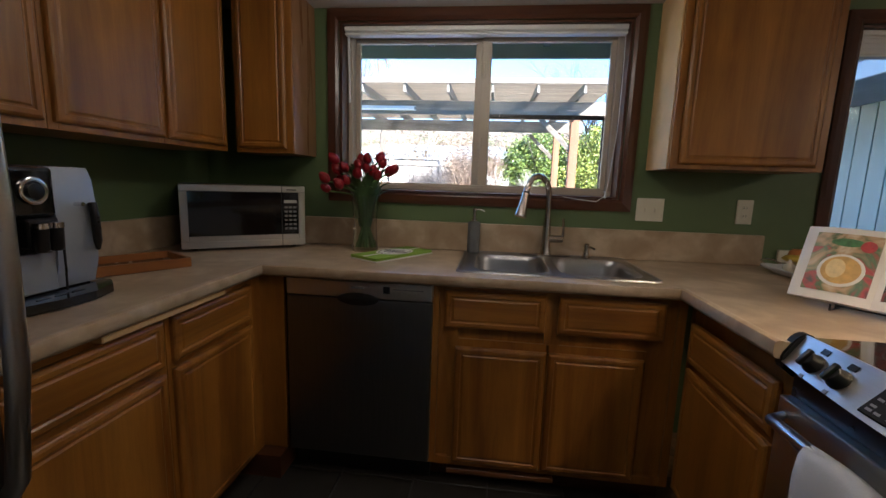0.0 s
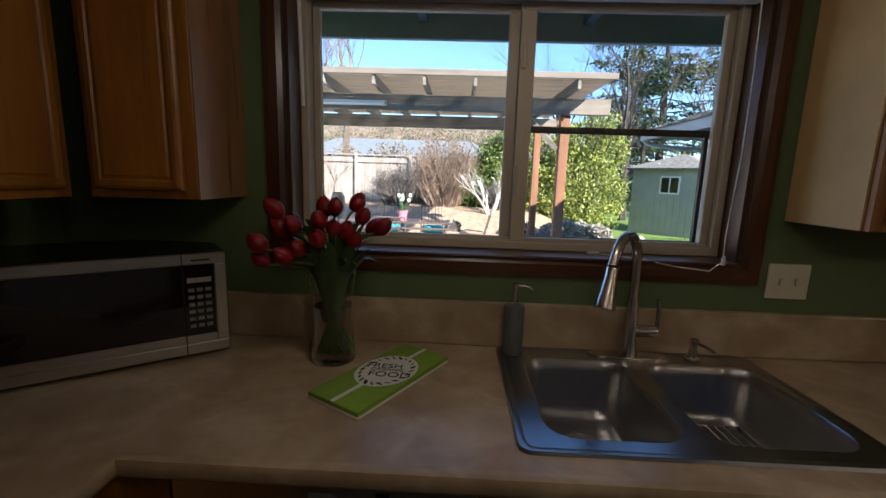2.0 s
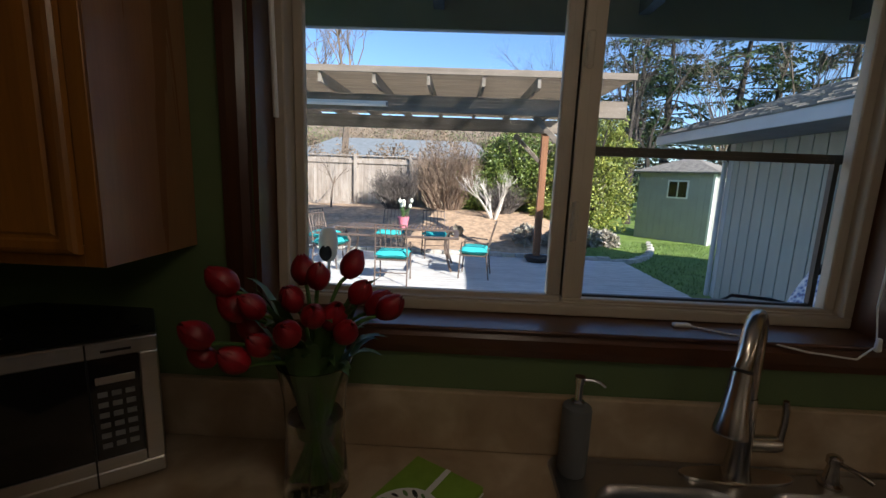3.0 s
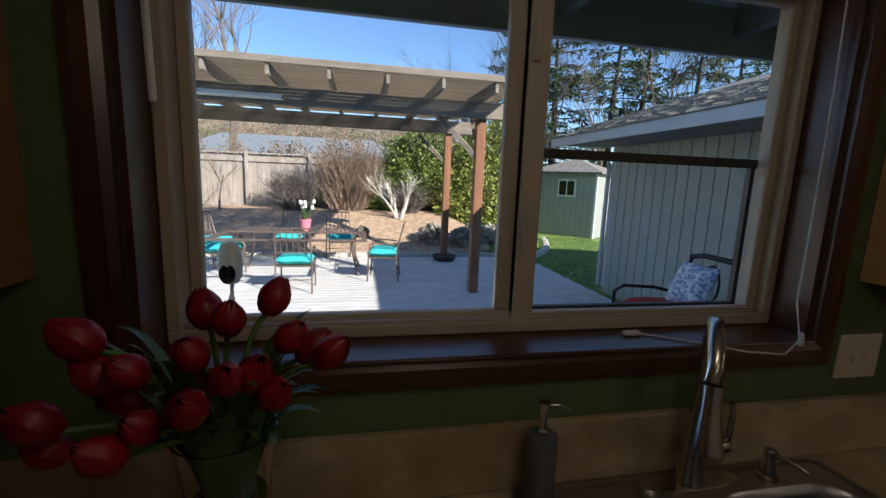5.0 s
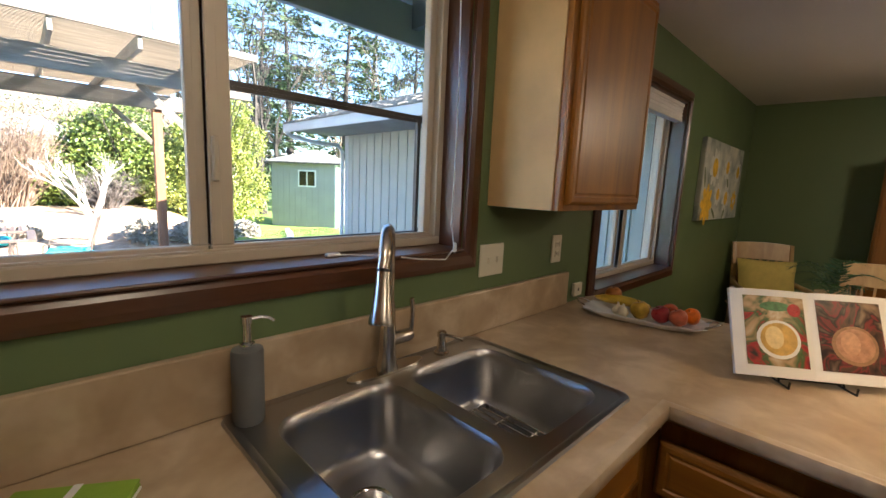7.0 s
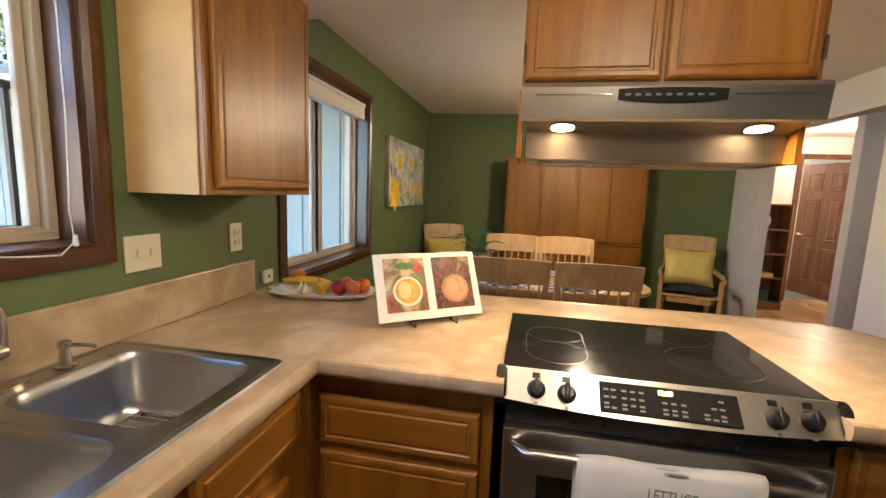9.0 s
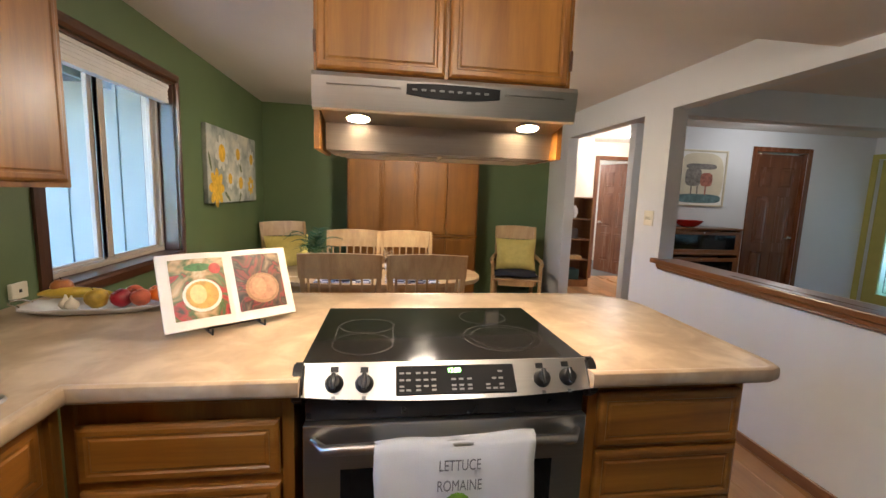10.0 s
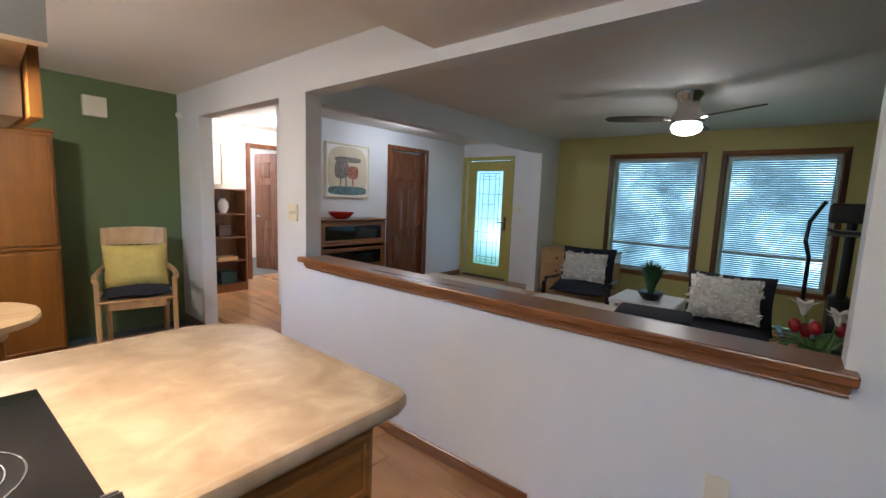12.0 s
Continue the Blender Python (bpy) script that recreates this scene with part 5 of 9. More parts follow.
def fruit_tray():
    m = Matrix.Translation((1.465, 1.975, 0.9155)) @ Matrix.Rotation(radians(101), 4, "Z")
    t = thing("fruit_platter", m, "fluted white porcelain platter with silver handles", "platter")
    bm = B()
    n = 40
    rings = []
    for i, (s, z) in enumerate(((0.0, 0.004), (0.62, 0.004), (0.72, 0.010), (0.90, 0.024), (1.0, 0.030), (1.0, 0.026), (0.90, 0.019), (0.72, 0.004), (0.62, 0.0), (0.0, 0.0))):
        row = []
        for k in range(n):
            a = 2 * math.pi * k / n
            c, d = math.cos(a), math.sin(a)
            x = 0.225 * math.copysign(abs(c) ** 0.5, c)
            y = 0.095 * math.copysign(abs(d) ** 0.5, d)
            f = 1 + (0.03 * math.sin(20 * a) if 0.85 < s else 0)
            row.append(bm.verts.new((x * s * f, y * s * f, z + (0.003 * math.sin(10 * a) if s > 0.85 else 0))))
        rings.append(row)
    for a, b in zip(rings, rings[1:]):
        for k in range(n):
            bm.faces.new((a[k], a[(k + 1) % n], b[(k + 1) % n], b[k]))
    bmesh.ops.remove_doubles(bm, verts=bm.verts, dist=0.0005)
    part("dish", bm, plain("white_glaze", (0.72, 0.74, 0.78), 0.15, vary=0.03, bump=0), t, smooth=60)
    for s in (1, -1):
        part("handle", tube(B(), [(s * 0.215, -0.04, 0.03), (s * 0.245, -0.035, 0.042), (s * 0.262, 0, 0.046), (s * 0.245, 0.035, 0.042), (s * 0.215, 0.04, 0.03)], 0.004, 8), CHROME, t, "silver handle", smooth=60)
    fruits = (("apple", (0.12, -0.02, 0.082), 0.034, (0.45, 0.16, 0.04), "mottled yellow and red apple on the platter"), ("apple", (0.01, 0.01, 0.046), 0.037, (0.50, 0.32, 0.04), "golden apple on the platter"),
              ("apple", (-0.065, 0.01, 0.043), 0.034, (0.30, 0.012, 0.02), "dark red apple on the platter"), ("apple", (-0.125, 0.012, 0.043), 0.033, (0.50, 0.12, 0.06), "pinkish red apple on the platter"),
              ("orange", (-0.165, -0.035, 0.046), 0.031, (0.80, 0.16, 0.006), "small bright orange on the platter"), ("apple", (-0.09, -0.045, 0.046), 0.032, (0.48, 0.10, 0.05), "pink apple on the platter"))
    for k, (name, c, r, col, label) in enumerate(fruits):
        mt = plain(name + "_skin_%d" % k, col, 0.3, vary=0.35, scale=30, bump=0.05)
        bm = lathe(B(), [(0.0, -0.82 * r), (0.25 * r, -0.93 * r), (0.6 * r, -0.80 * r), (0.95 * r, -0.2 * r), (r, 0.15 * r), (0.9 * r, 0.55 * r), (0.55 * r, 0.88 * r), (0.2 * r, 0.86 * r), (0.0, 0.72 * r)], seg=20)
        ob = solid(name, bm, mt, label, "fruit", smooth=80, at=m @ pose(*c, 8 * k, 11 * (k % 3), 30 * k), group="fruit on the platter")
        part("stalk", tube(B(), [(0, 0, 0.70 * r), (0.002, 0, 0.95 * r), (0.005, 0, 1.15 * r)], 0.0014, 5), TRIM, ob)
    YEL = plain("banana_skin", (0.62, 0.44, 0.05), 0.4, vary=0.15, scale=25)
    for k in range(2):
        pts = [(0.19 - 0.035 * i, -0.02 - 0.03 * k + 0.03 * math.sin(math.pi * i / 6), 0.062 + 0.012 * math.sin(math.pi * i / 6) - 0.012 * k) for i in range(7)]
        solid("banana", tube(B(), pts, 0.016, 8, [0.005, 0.014, 0.017, 0.0175, 0.017, 0.013, 0.004]), YEL, "ripe yellow banana under the apple", "fruit", smooth=60, at=m, group="fruit on the platter")
    GARL = plain("garlic_white", (0.70, 0.64, 0.52), 0.6, vary=0.08, scale=40)
    for gx, gy in ((0.085, 0.045), (0.062, 0.062)):
        bm = lathe(B(), [(0.0, -0.018), (0.014, -0.017), (0.022, -0.004), (0.018, 0.010), (0.006, 0.020), (0.003, 0.032), (0.0, 0.033)], seg=14)
        solid("garlic", bm, GARL, "white garlic bulb on the platter", "garlic", smooth=60, at=m @ pose(gx, gy, 0.040), group="fruit on the platter")


fruit_tray()


def cookbook():
    """An open book on a small easel, leaning back, its pages towards -x and -y."""
    bl, br = Vector((1.120, 1.602, 0)), Vector((1.360, 1.280, 0))
    ax = (br - bl).normalized()
    width = (br - bl).length
    back = Vector((-ax.y, ax.x, 0))
    if back.x < 0:
        back = -back
    up = (Vector((0, 0, 1)) * math.cos(radians(24)) + back * math.sin(radians(24))).normalized()
    nz = ax.cross(up)
    m = Matrix.Translation((bl.x, bl.y, 0.935)) @ Matrix((ax, up, nz)).transposed().to_4x4()
    t = thing("cookbook", m, "open cookbook with two food photographs on an easel", "book")
    h, n = 0.240, 10
    for s in (0, 1):
        x0, x1 = (0.0, width / 2) if s == 0 else (width / 2, width)
        bm = B()
        top, bot = [], []
        for side in (0, 1):
            rows = []
            for k in range(n + 1):
                u = k / n
                x = x0 + (x1 - x0) * u
                c = u if s == 0 else 1 - u
                z = 0.004 + 0.016 * (math.sin(math.pi * (0.08 + 0.84 * c)) ** 0.7) * (1 if side else 0) if side else -0.002 - 0.002 * c
                rows.append([bm.verts.new((x, 0, z)), bm.verts.new((x, h, z))])
            (top if side else bot).extend(rows)
        for k in range(n):
            bm.faces.new((top[k][0], top[k + 1][0], top[k + 1][1], top[k][1]))
            bm.faces.new((bot[k][1], bot[k + 1][1], bot[k + 1][0], bot[k][0]))
            for e in (0, 1):
                bm.faces.new((bot[k][e], bot[k + 1][e], top[k + 1][e], top[k][e]))
        for k in (0, n):
            bm.faces.new((bot[k][0], bot[k][1], top[k][1], top[k][0]))
        pg = part("page_block", bm, PAPER, t, smooth=30)

        def zat(x):
            u = (x - x0) / (x1 - x0)
            c = u if s == 0 else 1 - u
            return 0.0046 + 0.016 * (math.sin(math.pi * (0.08 + 0.84 * max(0, min(1, c)))) ** 0.7)

        def patch(name, cx, cy, rx, ry, lift, material, round_=True, label=""):
            bm = B()
            k2 = 8
            if round_:
                pts = [(cx + rx * math.cos(2 * math.pi * k / 24), cy + ry * math.sin(2 * math.pi * k / 24)) for k in range(24)]
                c = bm.verts.new((cx, cy, zat(cx) + lift))
                vs = [bm.verts.new((x, y, zat(x) + lift)) for x, y in pts]
                for k in range(24):
                    bm.faces.new((c, vs[k], vs[(k + 1) % 24]))
            else:
                rows = [(bm.verts.new((cx + rx * (2 * k / k2 - 1), cy - ry, zat(cx + rx * (2 * k / k2 - 1)) + lift)), bm.verts.new((cx + rx * (2 * k / k2 - 1), cy + ry, zat(cx + rx * (2 * k / k2 - 1)) + lift))) for k in range(k2 + 1)]
                for a, b in zip(rows, rows[1:]):
                    bm.faces.new((a[0], b[0], b[1], a[1]))
            part(name, bm, material, pg, label)

        cx = (x0 + x1) / 2 + (0.008 if s == 0 else -0.006)
        patch("photo", cx, h * 0.52, width * 0.195, h * 0.40, 0.0006, PHOTO_A if s == 0 else PHOTO_B, False, "printed food photograph")
        patch("bowl_print", cx + 0.004, h * 0.42, width * 0.14, h * 0.22, 0.0011, PAPER if s == 0 else PHOTO_C)
        patch("soup_print", cx + 0.004, h * 0.425, width * 0.118, h * 0.185, 0.0016, PHOTO_D if s == 0 else PHOTO_E)
        patch("bread_print", cx - 0.008, h * 0.44, width * 0.058, h * 0.13, 0.0021, PHOTO_F if s == 0 else PHOTO_G)
        if s == 0:
            patch("leaf_print", cx + 0.002, h * 0.80, width * 0.10, h * 0.055, 0.0011, PHOTO_H)
            patch("tomato_print", cx + 0.050, h * 0.77, width * 0.045, h * 0.075, 0.0014, PHOTO_I)
    ez = thing("book_easel", Matrix.Translation((bl.x, bl.y, 0.916)) @ Matrix((ax, back, Vector((0, 0, 1)))).transposed().to_4x4(), "black wire easel holding the cookbook", "book stand")
    for x in (width * 0.3, width * 0.7):
        part("foot", tube(B(), [(x, -0.035, 0.022), (x, -0.034, 0.004), (x, 0.0, 0.003), (x, 0.13, 0.003)], 0.003, 6), BLACK, ez)
        part("upright", tube(B(), [(x, 0.008, 0.004), (x, 0.085, 0.16)], 0.003, 6), BLACK, ez)
    part("crossbar", tube(B(), [(width * 0.3, 0.012, 0.012), (width * 0.7, 0.012, 0.012)], 0.003, 6), BLACK, ez)
    part("prop", tube(B(), [(width * 0.5, 0.085, 0.16), (width * 0.5, 0.15, 0.003)], 0.003, 6), BLACK, ez)
    part("top_bar", tube(B(), [(width * 0.3, 0.085, 0.16), (width * 0.7, 0.085, 0.16)], 0.003, 6), BLACK, ez)


def photo(name, stops, scale):
    """A glossy print with many patches of colour."""
    m, nt, b = nodes_of(name)
    nt.links.new(ramp(nt, fbm(nt, coords(nt), scale, 3, 0.6, 0.8), stops), b.inputs["Base Color"])
    put(b, Roughness=0.3)
    return m


PHOTO_A = photo("photo_greens", [(0.30, (0.03, 0.02, 0.015)), (0.40, (0.40, 0.03, 0.03)), (0.46, (0.05, 0.12, 0.04)), (0.55, (0.45, 0.30, 0.16)), (0.66, (0.62, 0.52, 0.36))], 11)
PHOTO_B = photo("photo_brown", [(0.34, (0.02, 0.012, 0.01)), (0.44, (0.10, 0.05, 0.03)), (0.48, (0.22, 0.03, 0.03)), (0.52, (0.03, 0.02, 0.015)), (0.72, (0.40, 0.28, 0.18))], 12)
PHOTO_C = plain("photo_bowl_brown", (0.30, 0.17, 0.09), 0.3, vary=0.2, scale=60, bump=0)
PHOTO_D = plain("photo_soup", (0.62, 0.38, 0.10), 0.3, vary=0.25, scale=40, bump=0)
PHOTO_E = plain("photo_stew", (0.42, 0.22, 0.13), 0.3, vary=0.25, scale=50, bump=0)
PHOTO_F = plain("photo_bread", (0.78, 0.62, 0.30), 0.3, vary=0.15, scale=60, bump=0)
PHOTO_G = plain("photo_noodle", (0.52, 0.29, 0.17), 0.3, vary=0.2, scale=90, bump=0)
PHOTO_H = plain("photo_leaf", (0.06, 0.18, 0.06), 0.3, vary=0.5, scale=60, bump=0)
PHOTO_I = plain("photo_red", (0.40, 0.02, 0.02), 0.3, vary=0.4, scale=60, bump=0)
cookbook()

# of the two unseen domes, this one is an added brightener over the sink
t = thing("ceiling_light", pose(-0.05, 1.60, KITCHEN_Z - 0.0005), "unseen flush white kitchen ceiling light, lit", "ceiling light", "kitchen ceiling lights")
part("canopy", lathe(B(), [(0.0, 0.0), (0.13, 0.0), (0.125, -0.025), (0.10, -0.035), (0.0, -0.036)], seg=28), NICKEL, t, smooth=40)
part("globe", lathe(B(), [(0.095, -0.036), (0.11, -0.05), (0.09, -0.08), (0.05, -0.095), (0.0, -0.10)], seg=28), glowing("lit_dome", (1.0, 0.86, 0.66), 0.9), t, "lit frosted dome", smooth=60)
copy_thing(t, pose(0.16, 0.72, KITCHEN_Z - 0.0005))

# ---- dining room ----
def hutch():
    t = thing("dining_hutch", pose(0, 0, 0), "tall honey oak hutch with flat doors against the green wall", "hutch")
    HW = wood("hutch_oak", (0.16, 0.056, 0.002), (0.27, 0.106, 0.005), 0.45, "z", 0.5, coat=0.05)
    x0, x1, y0, y1, top = 4.46, 4.84, -0.075, 1.362, 1.755
    part("carcass", block(B(), (x0 + 0.02, y0, 0.0), (x1, y1, top), 0.004), HW, t)
    part("cornice", block(B(), (x0 - 0.005, y0 - 0.012, top + 0.0005), (x1, y1 + 0.012, top + 0.022), 0.004), HW, t)
    part("mid_rail", block(B(), (x0 - 0.004, y0 - 0.004, 0.885), (x0 + 0.0195, y1 + 0.004, 0.905), 0.003), HW, t)
    ys = (y0 + 0.01, 0.285, 0.62, 0.99, y1 - 0.01)
    m90 = lambda y, z: Matrix.Translation((x0 + 0.0195, y, z)) @ Matrix.Rotation(radians(-90), 4, "Z")
    LP = [(0, 0), (0, -0.015), (0.003, -0.018), (0.014, -0.018), (0.018, -0.015), (0.024, -0.017)]
    for a, b in zip(ys, ys[1:]):
        part("upper_door", moulded(B(), b - a - 0.008, top - 0.93, LP, m90(b - 0.004, 0.915)), HW, t)
        part("lower_door", moulded(B(), b - a - 0.008, 0.77, LP, m90(b - 0.004, 0.105)), HW, t)


hutch()


def dining_chair(m, label, arms=False, wood_=None, group="dining chairs"):
    """A slat-back chair, its front towards -y."""
    w_ = wood_ or CHAIRWOOD
    t = thing("armchair" if arms else "dining_chair", m, label, "chair", group)
    for sx in (-0.215, 0.215):
        lx = sx * (1.22 if arms else 1.0)
        part("leg", block(B(), (lx - 0.019, -0.235, 0), (lx + 0.019, -0.197, 0.62 if arms else 0.435), 0.006), w_, t)
        bm = B()
        tube(bm, [(sx, 0.25, 0), (sx, 0.205, 0.25), (sx, 0.20, 0.45), (sx * 1.03, 0.235, 0.75), (sx * 1.06, 0.29, 1.0)], 0.02, 4, [0.021, 0.023, 0.024, 0.023, 0.02])
        part("back_post", bm, w_, t)
        part("side_rail", block(B(), (sx - 0.012, -0.196, 0.375), (sx + 0.012, 0.19, 0.43), 0.003), w_, t)
        if arms:
            part("arm", tube(B(), [(sx * 1.26, -0.28, 0.63), (sx * 1.30, -0.1, 0.64), (sx * 1.20, 0.1, 0.65), (sx * 1.04, 0.22, 0.67)], 0.022, 6), w_, t, smooth=60)
    part("front_rail", block(B(), (-0.195, -0.228, 0.37), (0.195, -0.204, 0.43), 0.003), w_, t)
    sw = 0.27 if arms else 0.235
    part("seat", block(B(), (-sw, -0.245, 0.431), (sw, 0.195, 0.452), 0.008, 2), w_, t)

    def bowed(z0, z1, dy):
        bm = B()
        n = 8
        f, b = [], []
        for k in range(n + 1):
            u = 2 * k / n - 1
            y = 0.235 + dy + 0.03 * (1 - u * u)
            for lst, off in ((f, -0.011), (b, 0.011)):
                lst.append((bm.verts.new((u * 0.245, y + off + (z0 - 0.75) * 0.22, z0)), bm.verts.new((u * 0.245, y + off + (z1 - 0.75) * 0.22, z1 + 0.012 * (1 - u * u)))))
        for k in range(n):
            bm.faces.new((f[k][0], f[k + 1][0], f[k + 1][1], f[k][1])), bm.faces.new((b[k][1], b[k + 1][1], b[k + 1][0], b[k][0]))
            bm.faces.new((f[k][1], f[k + 1][1], b[k + 1][1], b[k][1])), bm.faces.new((b[k][0], b[k + 1][0], f[k + 1][0], f[k][0]))
        bm.faces.new((f[0][0], f[0][1], b[0][1], b[0][0])), bm.faces.new((b[n][0], b[n][1], f[n][1], f[n][0]))
        return bm

    part("crest_rail", bowed(0.855, 1.0, 0.0), w_, t, smooth=40)
    part("lower_rail", bowed(0.545, 0.585, 0.0), w_, t, smooth=40)
    for k in range(7):
        u = -0.78 + 0.26 * k
        yb = 0.03 * (1 - u * u)
        part("slat", tube(B(), [(u * 0.235, 0.235 + yb - 0.035, 0.583), (u * 0.240, 0.235 + yb + 0.023, 0.857)], 0.009, 4), w_, t)
    return t


c = dining_chair(pose(2.61, 1.215, 0, 0, 0, 90), "light maple slat-back dining chair pushed in at the table")
copy_thing(c, pose(2.61, 0.70, 0, 0, 0, 90))
copy_thing(c, pose(3.53, 1.24, 0, 0, 0, -90))
copy_thing(c, pose(3.53, 0.75, 0, 0, 0, -90))
# armchairs against the end wall
a1 = dining_chair(pose(4.50, -0.56, 0, 0, 0, -104), "light maple armchair with a navy seat pad against the green wall", True, group="armchairs")
copy_thing(a1, pose(4.40, 1.93, 0, 0, 0, -62))
for m in (pose(4.50, -0.56, 0, 0, 0, -104), pose(4.40, 1.93, 0, 0, 0, -62)):
    solid("seat_pad", cushion(B(), 0.50, 0.42, 0.07, 0.3, Matrix.Translation((0, -0.03, 0.486))), NAVY, "navy seat pad on the maple armchair", "cushion", smooth=60, at=m, group="seat pads")
    solid("yellow_cushion", cushion(B(), 0.47, 0.38, 0.15, 0.4), YELLOW_F, "square yellow cushion leaning in the maple armchair", "cushion", smooth=60, at=m @ pose(0, 0.105, 0.685, 76, 0, 2), group="yellow cushions")

t = thing("dining_table", pose(3.06, 1.02, 0), "oval light maple dining table set for four", "table")
bm = B()
pts = [(0.42 * math.copysign(abs(math.cos(a)) ** 0.75, math.cos(a)), 0.80 * math.copysign(abs(math.sin(a)) ** 0.8, math.sin(a))) for a in (2 * math.pi * k / 56 for k in range(56))]
slab(bm, pts, 0.722, 0.75)
bmesh.ops.bevel(bm, geom=[e for e in bm.edges if abs(e.verts[0].co.z - e.verts[1].co.z) < 1e-4], offset=0.006, segments=2, affect="EDGES")
part("tabletop", bm, TABLEWOOD, t, smooth=40)
part("apron", slab(B(), [(x * 0.82, y * 0.85) for x, y in pts], 0.65, 0.7215), CHAIRWOOD, t)
part("pedestal", lathe(B(), [(0.16, 0.05), (0.10, 0.10), (0.07, 0.2), (0.08, 0.45), (0.12, 0.60), (0.14, 0.65)], seg=20), CHAIRWOOD, t, smooth=40)
for k in range(4):
    a = math.pi / 4 + k * math.pi / 2
    part("foot", tube(B(), [(0.08 * math.cos(a), 0.08 * math.sin(a), 0.12), (0.25 * math.cos(a), 0.25 * math.sin(a), 0.07), (0.40 * math.cos(a), 0.40 * math.sin(a), 0.03)], 0.03, 6), CHAIRWOOD, t)
PLAID, nt, b = nodes_of("blue_plaid")
wv = nt.nodes.new("ShaderNodeTexChecker")
wv.inputs["Scale"].default_value = 22
wv.inputs[1].default_value, wv.inputs[2].default_value = (0.02, 0.03, 0.10, 1), (0.55, 0.56, 0.62, 1)
nt.links.new(coords(nt), wv.inputs["Vector"])
nt.links.new(wv.outputs[0], b.inputs["Base Color"])
put(b, Roughness=0.9)
PORC = plain("white_porcelain", (0.72, 0.72, 0.74), 0.15, vary=0.02, bump=0)
for dx, dy in ((-0.24, 0.22), (-0.24, -0.26), (0.24, 0.22), (0.24, -0.26)):
    base = pose(3.06 + dx, 1.02 + dy, 0.7505)
    s = 1 if dx < 0 else -1
    solid("placemat", block(B(), (-0.14, -0.19, 0), (0.14, 0.19, 0.004), 0.001), PLAID, "blue and white woven placemat on the dining table", "placemat", at=base, group="place settings")
    solid("dinner_plate", lathe(B(), [(0.0, 0.004), (0.075, 0.004), (0.12, 0.018), (0.122, 0.021), (0.08, 0.010), (0.0, 0.009)], seg=28), PORC, "white dinner plate on a placemat", "plate", smooth=40, at=base, group="place settings")
    solid("wine_glass", lathe(B(), [(0.0, 0.0), (0.032, 0.001), (0.006, 0.006), (0.004, 0.07), (0.02, 0.085), (0.036, 0.12), (0.034, 0.165), (0.032, 0.165), (0.034, 0.12), (0.018, 0.089), (0.0, 0.084)], seg=20), GLASS, "clear stemmed glass on the dining table", "glass", smooth=50, at=base @ pose(s * 0.11, -0.17 if dx < 0 else 0.17, 0.0), group="place settings")
    solid("tumbler", lathe(B(), [(0.0, 0.0), (0.030, 0.0), (0.034, 0.09), (0.031, 0.09), (0.027, 0.006), (0.0, 0.005)], seg=20), GLASS, "clear water tumbler on the dining table", "glass", smooth=50, at=base @ pose(s * 0.06, -0.205 if dx < 0 else 0.205, 0.0), group="place settings")
t = thing("potted_palm", pose(3.22, 1.50, 0.7505) @ Matrix.Diagonal((1.0, 1.0, 1.0, 1)), "small green palm in a pale pot on the dining table", "potted plant")
part("pot", lathe(B(), [(0.0, 0), (0.055, 0), (0.075, 0.11), (0.08, 0.12), (0.07, 0.115), (0.0, 0.10)], seg=20), plain("pale_terracotta", (0.55, 0.36, 0.20), 0.6, vary=0.1), t, smooth=40)
rnd = random.Random(21)
PALM = plain("palm_leaf", (0.035, 0.10, 0.03), 0.4, vary=0.3, scale=20)
for k in range(15):
    a = k * 2.4
    reach, top = rnd.uniform(0.08, 0.20), rnd.uniform(0.20, 0.36)
    spine = curve3((0, 0, 0.10), (0.3 * reach * math.cos(a), 0.3 * reach * math.sin(a), top), (reach * math.cos(a), reach * math.sin(a), top - rnd.uniform(0, 0.07)), 8)
    bm = B()
    tube(bm, spine, 0.002, 4)
    for i in range(3, 9):
        for s in (-1, 1):
            side = Vector((-math.sin(a) * s, math.cos(a) * s, -0.15))
            d = (spine[i] - spine[i - 1]).normalized()
            blade(bm, [spine[i], spine[i] + (side + d * 0.5) * 0.035, spine[i] + (side + d * 0.7) * 0.065], 0.006, d)
    part("frond", bm, PALM, t)
# canvas painting
CANVAS, nt, b = nodes_of("floral_canvas")
v = coords(nt)
base_c = ramp(nt, fbm(nt, v, 5, 5), [(0.3, (0.16, 0.19, 0.17)), (0.5, (0.42, 0.44, 0.39)), (0.7, (0.66, 0.64, 0.52))])
nt.links.new(base_c, b.inputs["Base Color"])
put(b, Roughness=0.8)
bumped(nt, b, fbm(nt, v, 60, 3), 0.3)
t = thing("flower_painting", pose(3.23, 2.309, 1.235), "canvas painting of white and yellow flowers on the green wall", "painting")
part("canvas", block(B(), (0, -0.035, 0), (1.20, 0, 0.60), 0.004), CANVAS, t)
PW, PY, PG = plain("painted_white", (0.60, 0.60, 0.54), 0.8, vary=0.15, scale=25), plain("painted_yellow", (0.72, 0.44, 0.03), 0.8, vary=0.25, scale=25), plain("painted_green", (0.12, 0.15, 0.07), 0.8, vary=0.3, scale=25)
